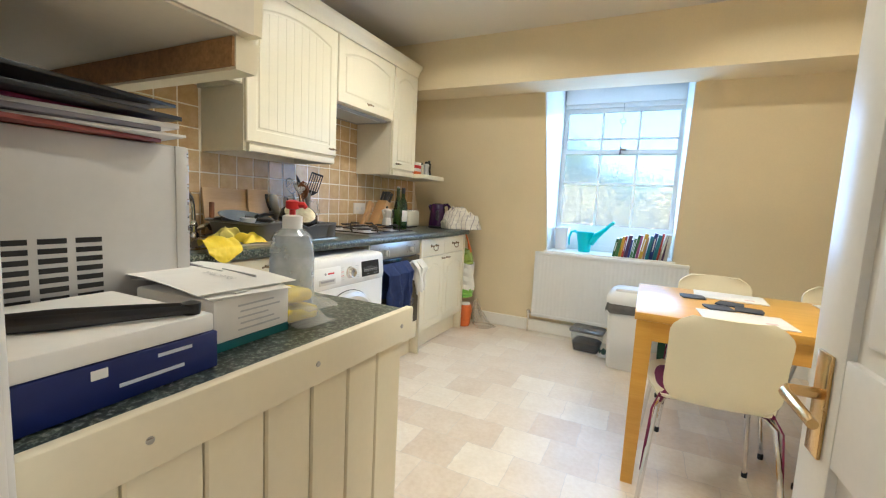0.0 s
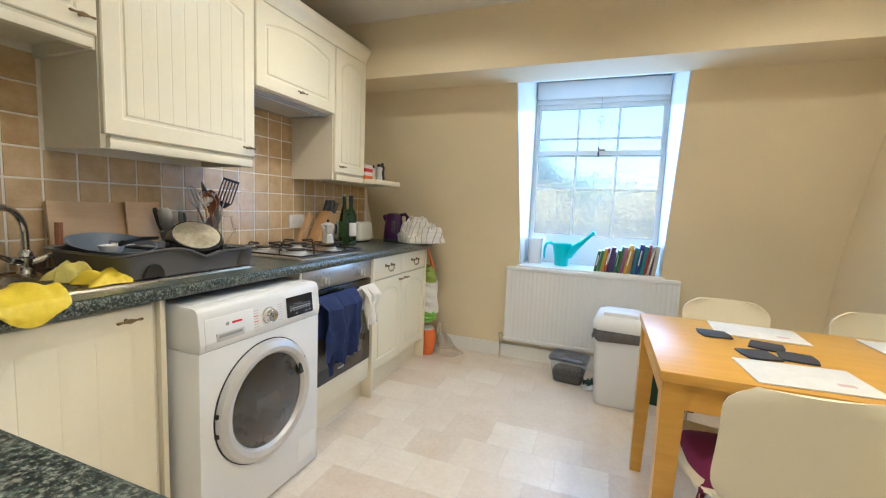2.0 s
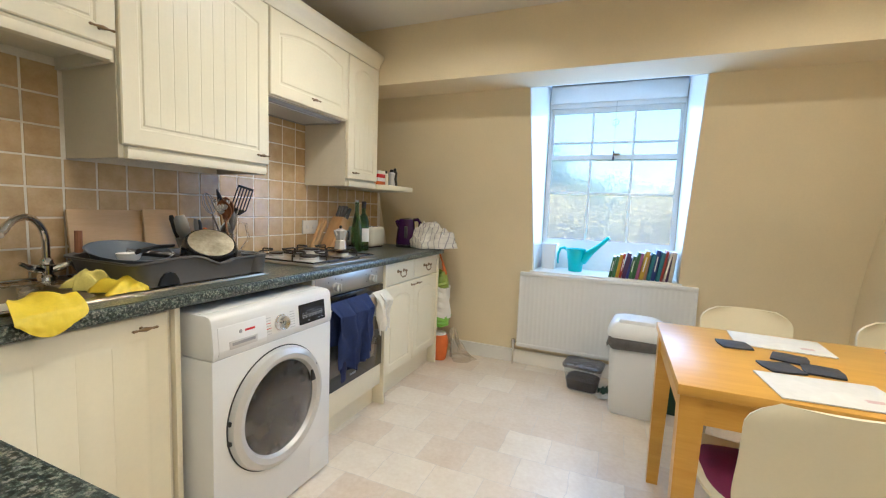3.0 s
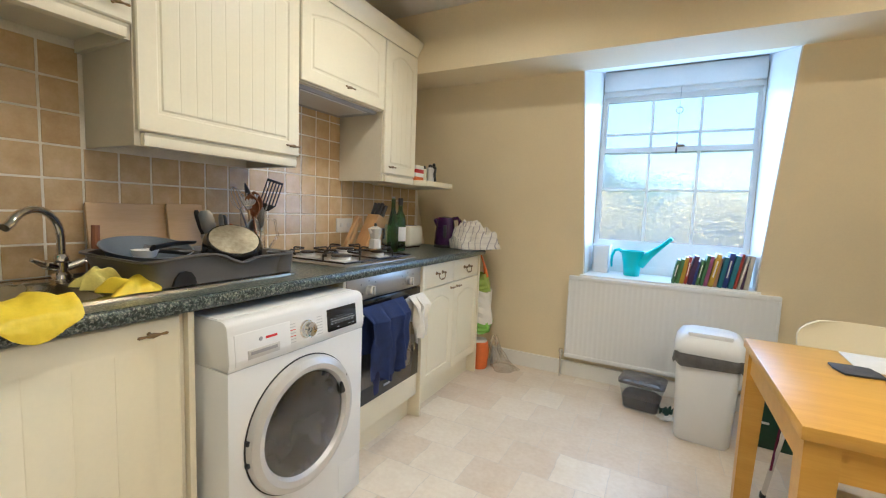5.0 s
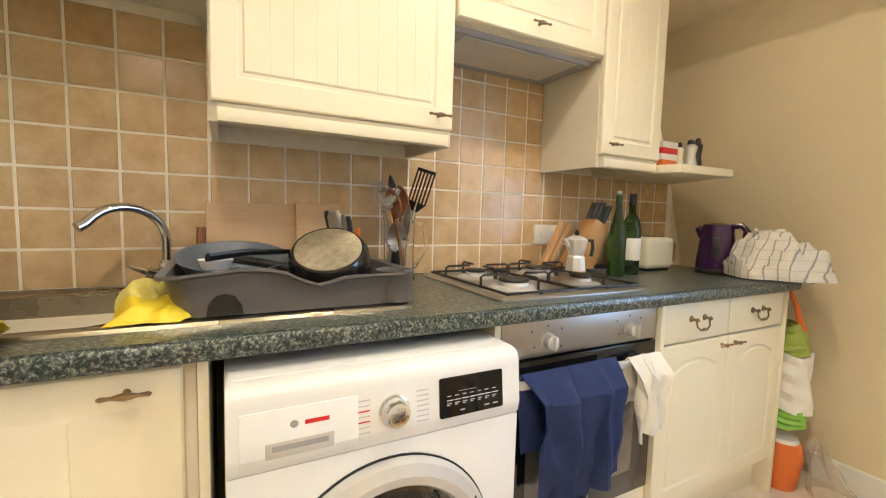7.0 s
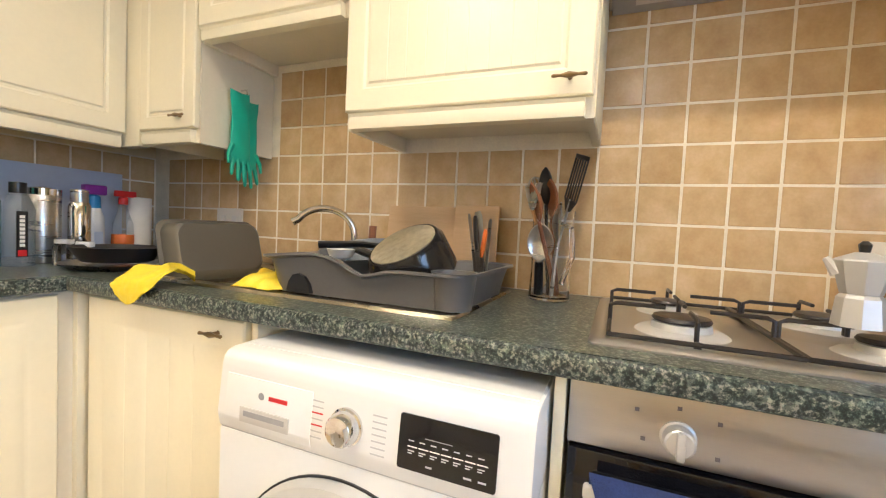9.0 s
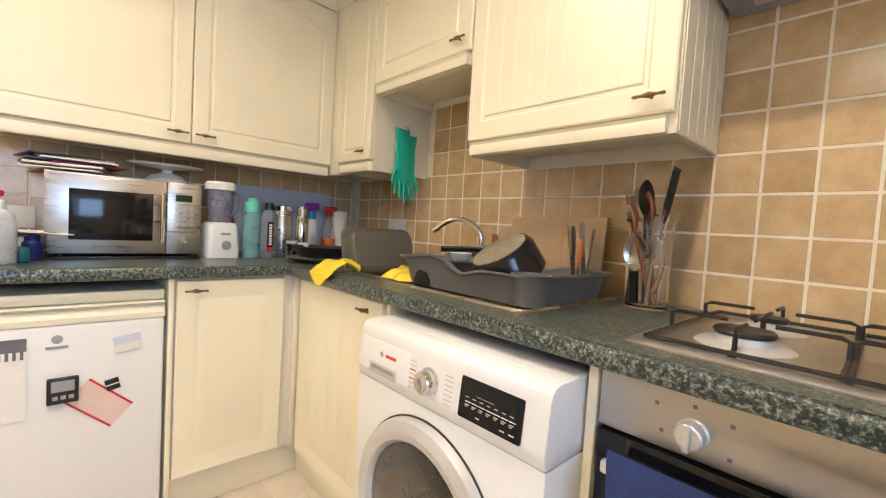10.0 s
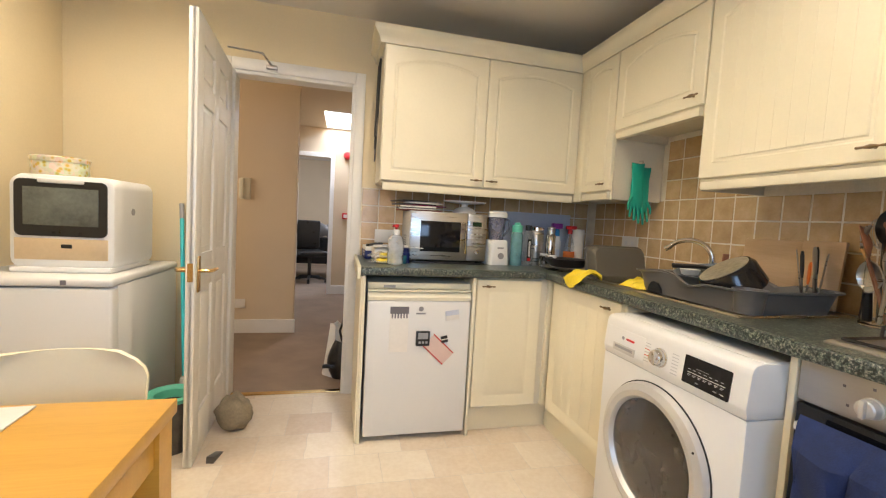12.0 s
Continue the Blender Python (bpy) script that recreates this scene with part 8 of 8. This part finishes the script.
def peninsula_clutter():
    b = thing("flat_box", (1.50, 0.335, WZ), 2, "dark blue cardboard box with white top and printed side", "box")
    part("carton", box(-0.115, -0.115, 0, 0.105, 0.095, 0.048, 0.002), M_blue, b)
    part("lid", box(-0.116, -0.116, 0.048, 0.103, 0.092, 0.072, 0.004), M_paper, b, "white lid")
    for k, (y0, y1, z) in enumerate(((0.02, 0.06, 0.036), (-0.02, 0.05, 0.016))):
        part("print_bar", box(0.105, y0, z, 0.1056, y1, z + 0.004), M_lblue, b)
    part("print_bar", box(0.105, -0.045, 0.032, 0.1057, -0.030, 0.042), M_paper, b)
    # Stand-in for a long black object of unknown kind.
    s = thing("kitchen_tongs", (1.545, 0.335, WZ + 0.0725), 62, "long black two-armed object lying on the box", "tongs")
    for sg in (-1, 1):
        part("arm", tube([(-0.115, sg * 0.008, 0.008), (-0.04, sg * 0.014, 0.008), (0.03, sg * 0.012, 0.008), (0.085, sg * 0.007, 0.007)], [0.008, 0.009, 0.007, 0.006], 9, flat=0.8), M_black, s)
    part("pivot", lathe([(0.010, 0), (0.011, 0.014), (0.004, 0.016)], 14, Matrix.Translation((0.085, 0, 0))), M_black, s)
    c = thing("paper_filled_box", (1.475, 0.530, WZ), 3, "white box with loose leaflets on top", "box")
    part("tray", box(-0.085, -0.080, 0.012, 0.085, 0.062, 0.076, 0.005), M_paper, c)
    for j in range(5):
        part("print_bar", box(0.0851, -0.040 + 0.004 * (j % 2), 0.024 + 0.009 * j, 0.0857, 0.040 - 0.012 * (j % 3), 0.0265 + 0.009 * j), M_faint, c)
    part("foot", box(-0.084, -0.079, 0, 0.084, 0.061, 0.0125), plain("teal_card", (0.01, 0.12, 0.13), 0.5), c)
    for k, (dx, dy, rz, z) in enumerate(((0, 0, -8, 0.078), (-0.02, 0.01, 10, 0.081), (-0.055, 0.005, -4, 0.084))):
        l = thing("leaflet", (1.475 + dx, 0.525 + dy, WZ + z), rz, "printed leaflet lying on the white box", "leaflet", "leaflets")
        part("sheet_of_paper", sheet(lambda u, v: Vector(((0.28 if k == 2 else 0.20) * (u - 0.5), (0.165 if k == 2 else 0.13) * (v - 0.5), 0.006 * math.sin(3.1 * u) + 0.001)), 8, 4, 0.001), M_paper, l)
        if k == 2:
            printed("Face Mask", 0.020, (0.098, 0.004, 0.0086), 178, M_greyl, l)
            for j, (a, b) in enumerate(((-0.05, 0.02), (0.00, 0.09))):
                part("print_bar", box(a, 0.026 + 0.014 * j, 0.0032, b, 0.029 + 0.014 * j, 0.0084), M_faint, l)
            part("print_bar", box(-0.095, 0.030, 0.0010, -0.055, 0.038, 0.0066), M_ink, l)
    p = thing("pump_bottle", (1.455, 0.700, WZ), 20, "clear sanitiser pump bottle with red nozzle", "bottle")
    part("vessel", lathe([(0.038, 0), (0.042, 0.004), (0.042, 0.120), (0.036, 0.148), (0.018, 0.162)], 30), M_gelbottle, p)
    part("paper_label", lathe([(0.0424, 0.03), (0.0428, 0.031), (0.0428, 0.105), (0.0424, 0.106)], 30, closed=False), film("pale_grey_label", (0.66, 0.68, 0.72), 0.36), p)
    part("collar", lathe([(0.019, 0.159), (0.019, 0.185), (0.012, 0.188)], 20), M_appl, p)
    pump = part("pump", lathe([(0.006, 0.186), (0.006, 0.198), (0.013, 0.200), (0.013, 0.214), (0.006, 0.217)], 16), M_red, p, "red pump head")
    part("nozzle", tube([(0, 0, 0.208), (0.020, 0.006, 0.208), (0.025, 0.008, 0.202)], [0.007, 0.006, 0.004], 8), M_red, pump)
    w = thing("wipes_packet", (1.515, 0.640, WZ), -4, "yellow and clear packet of wipes lying on the worktop", "packet")

    def pack(z0, wv, seed):
        return lambda u, v: Vector((0.17 * (u - 0.5), 0.085 * (v - 0.5) * (0.8 + 0.2 * math.sin(3.14 * u)), z0 + 0.026 * (math.sin(3.14 * u) * math.sin(3.14 * v)) ** 0.6 + 0.003 * math.sin(19 * u + seed)))

    part("clear_pack", sheet(pack(0.006, 0, 1), 20, 12, 0.002), M_packfilm, w)
    part("yellow_pack", box(-0.070, -0.037, 0.003, 0.035, 0.037, 0.027, 0.009, 3), M_yellow, w)
    part("upper_pack", sheet(pack(0.036, 0, 3), 20, 12, 0.002), M_packfilm, w)
    part("yellow_pack", box(-0.06, -0.036, 0.033, 0.020, 0.036, 0.055, 0.009, 3), M_yellow, w)
    j = thing("small_dark_jar", (1.385, 0.585, WZ), 0, "small dark blue jar beside the microwave", "jar")
    part("jar", lathe([(0.026, 0), (0.026, 0.055), (0.020, 0.062), (0.020, 0.082), (0.004, 0.084)], 18), M_blue, j)
    q = thing("teal_packet", (1.405, 0.640, WZ), 12, "small dark teal packet beside the jar", "packet")
    part("carton", box(-0.012, -0.030, 0, 0.012, 0.030, 0.046, 0.003), plain("dark_teal_card", (0.008, 0.11, 0.14), 0.45), q)


peninsula_clutter()


def hanging_tools():
    h = thing("hanging_utensils", (1.555, 0.36, 1.45), 0, "dark kitchen utensils hanging on the cabinet side", "utensils")
    for k, (y, l, m) in enumerate(((0.34, 0.42, M_black), (0.40, 0.50, M_iron), (0.46, 0.36, M_black))):
        t = part("stem", tube([(1.560, y, 2.06), (1.566, y + 0.004, 2.06 - l)], [0.006, 0.007], 8), m, h, world=True)
        part("blade", _moved(box(-0.003, -0.026, -0.09, 0.003, 0.026, 0.0, 0.002), Matrix.Translation((1.566, y + 0.004, 2.06 - l + 0.02))), m, t, world=True)
        part("hook", tube([(1.546, y, 2.07), (1.560, y, 2.07), (1.562, y, 2.055)], 0.003, 6), M_steel, t, world=True)


hanging_tools()

# ---- wall tiles ----
TP, TZ = 0.1079, 0.108


def tile_mesh():
    return finish(box(-0.004, -TP / 2 + 0.0033, -TZ / 2 + 0.0033, 0.004, TP / 2 - 0.0033, TZ / 2 - 0.0033, 0.0016, 1), "tile", M_tile, 40)


TILE = tile_mesh()


def lay(parent, spots, rz):
    for x, y, z in spots:
        t = new("tile", TILE)
        t.parent = parent
        t.matrix_basis = pose(x, y, z, random.uniform(-0.35, 0.35), 0, rz + random.uniform(-0.35, 0.35))


bed = structure("splashback", box(-0.012, SOUTH, 0.90, -0.0012, 3.68, 1.79), M_grout, "tan glazed tile splashback behind the counter", "splashback")
spots = []
for c in range(-19, 14):
    y = 2.236 + TP * (c + 0.5)
    for r in range(8):
        z = 0.910 + TZ * (r + 0.5)
        if y < SOUTH + 0.05 or y + TP / 2 > 3.885 - 0.398 * (z + TZ / 2 - 0.765):
            continue
        if r < 4 or (0.90 < y < 1.52 and r < 7) or (2.10 < y < 2.78 and r < 8):
            spots.append((-0.0038, y, z))
lay(bed, spots, 0)
bed = structure("splashback", box(0.0, SOUTH, 0.90, 1.628, SOUTH + 0.005, 1.345), M_grout, "tan glazed tile splashback beside the doorway", "splashback")
spots = []
for c in range(15):
    for r in range(4):
        spots.append((0.004 + TP * (c + 0.5), SOUTH + 0.0025, 0.910 + TZ * (r + 0.5)))
lay(bed, spots, 90)
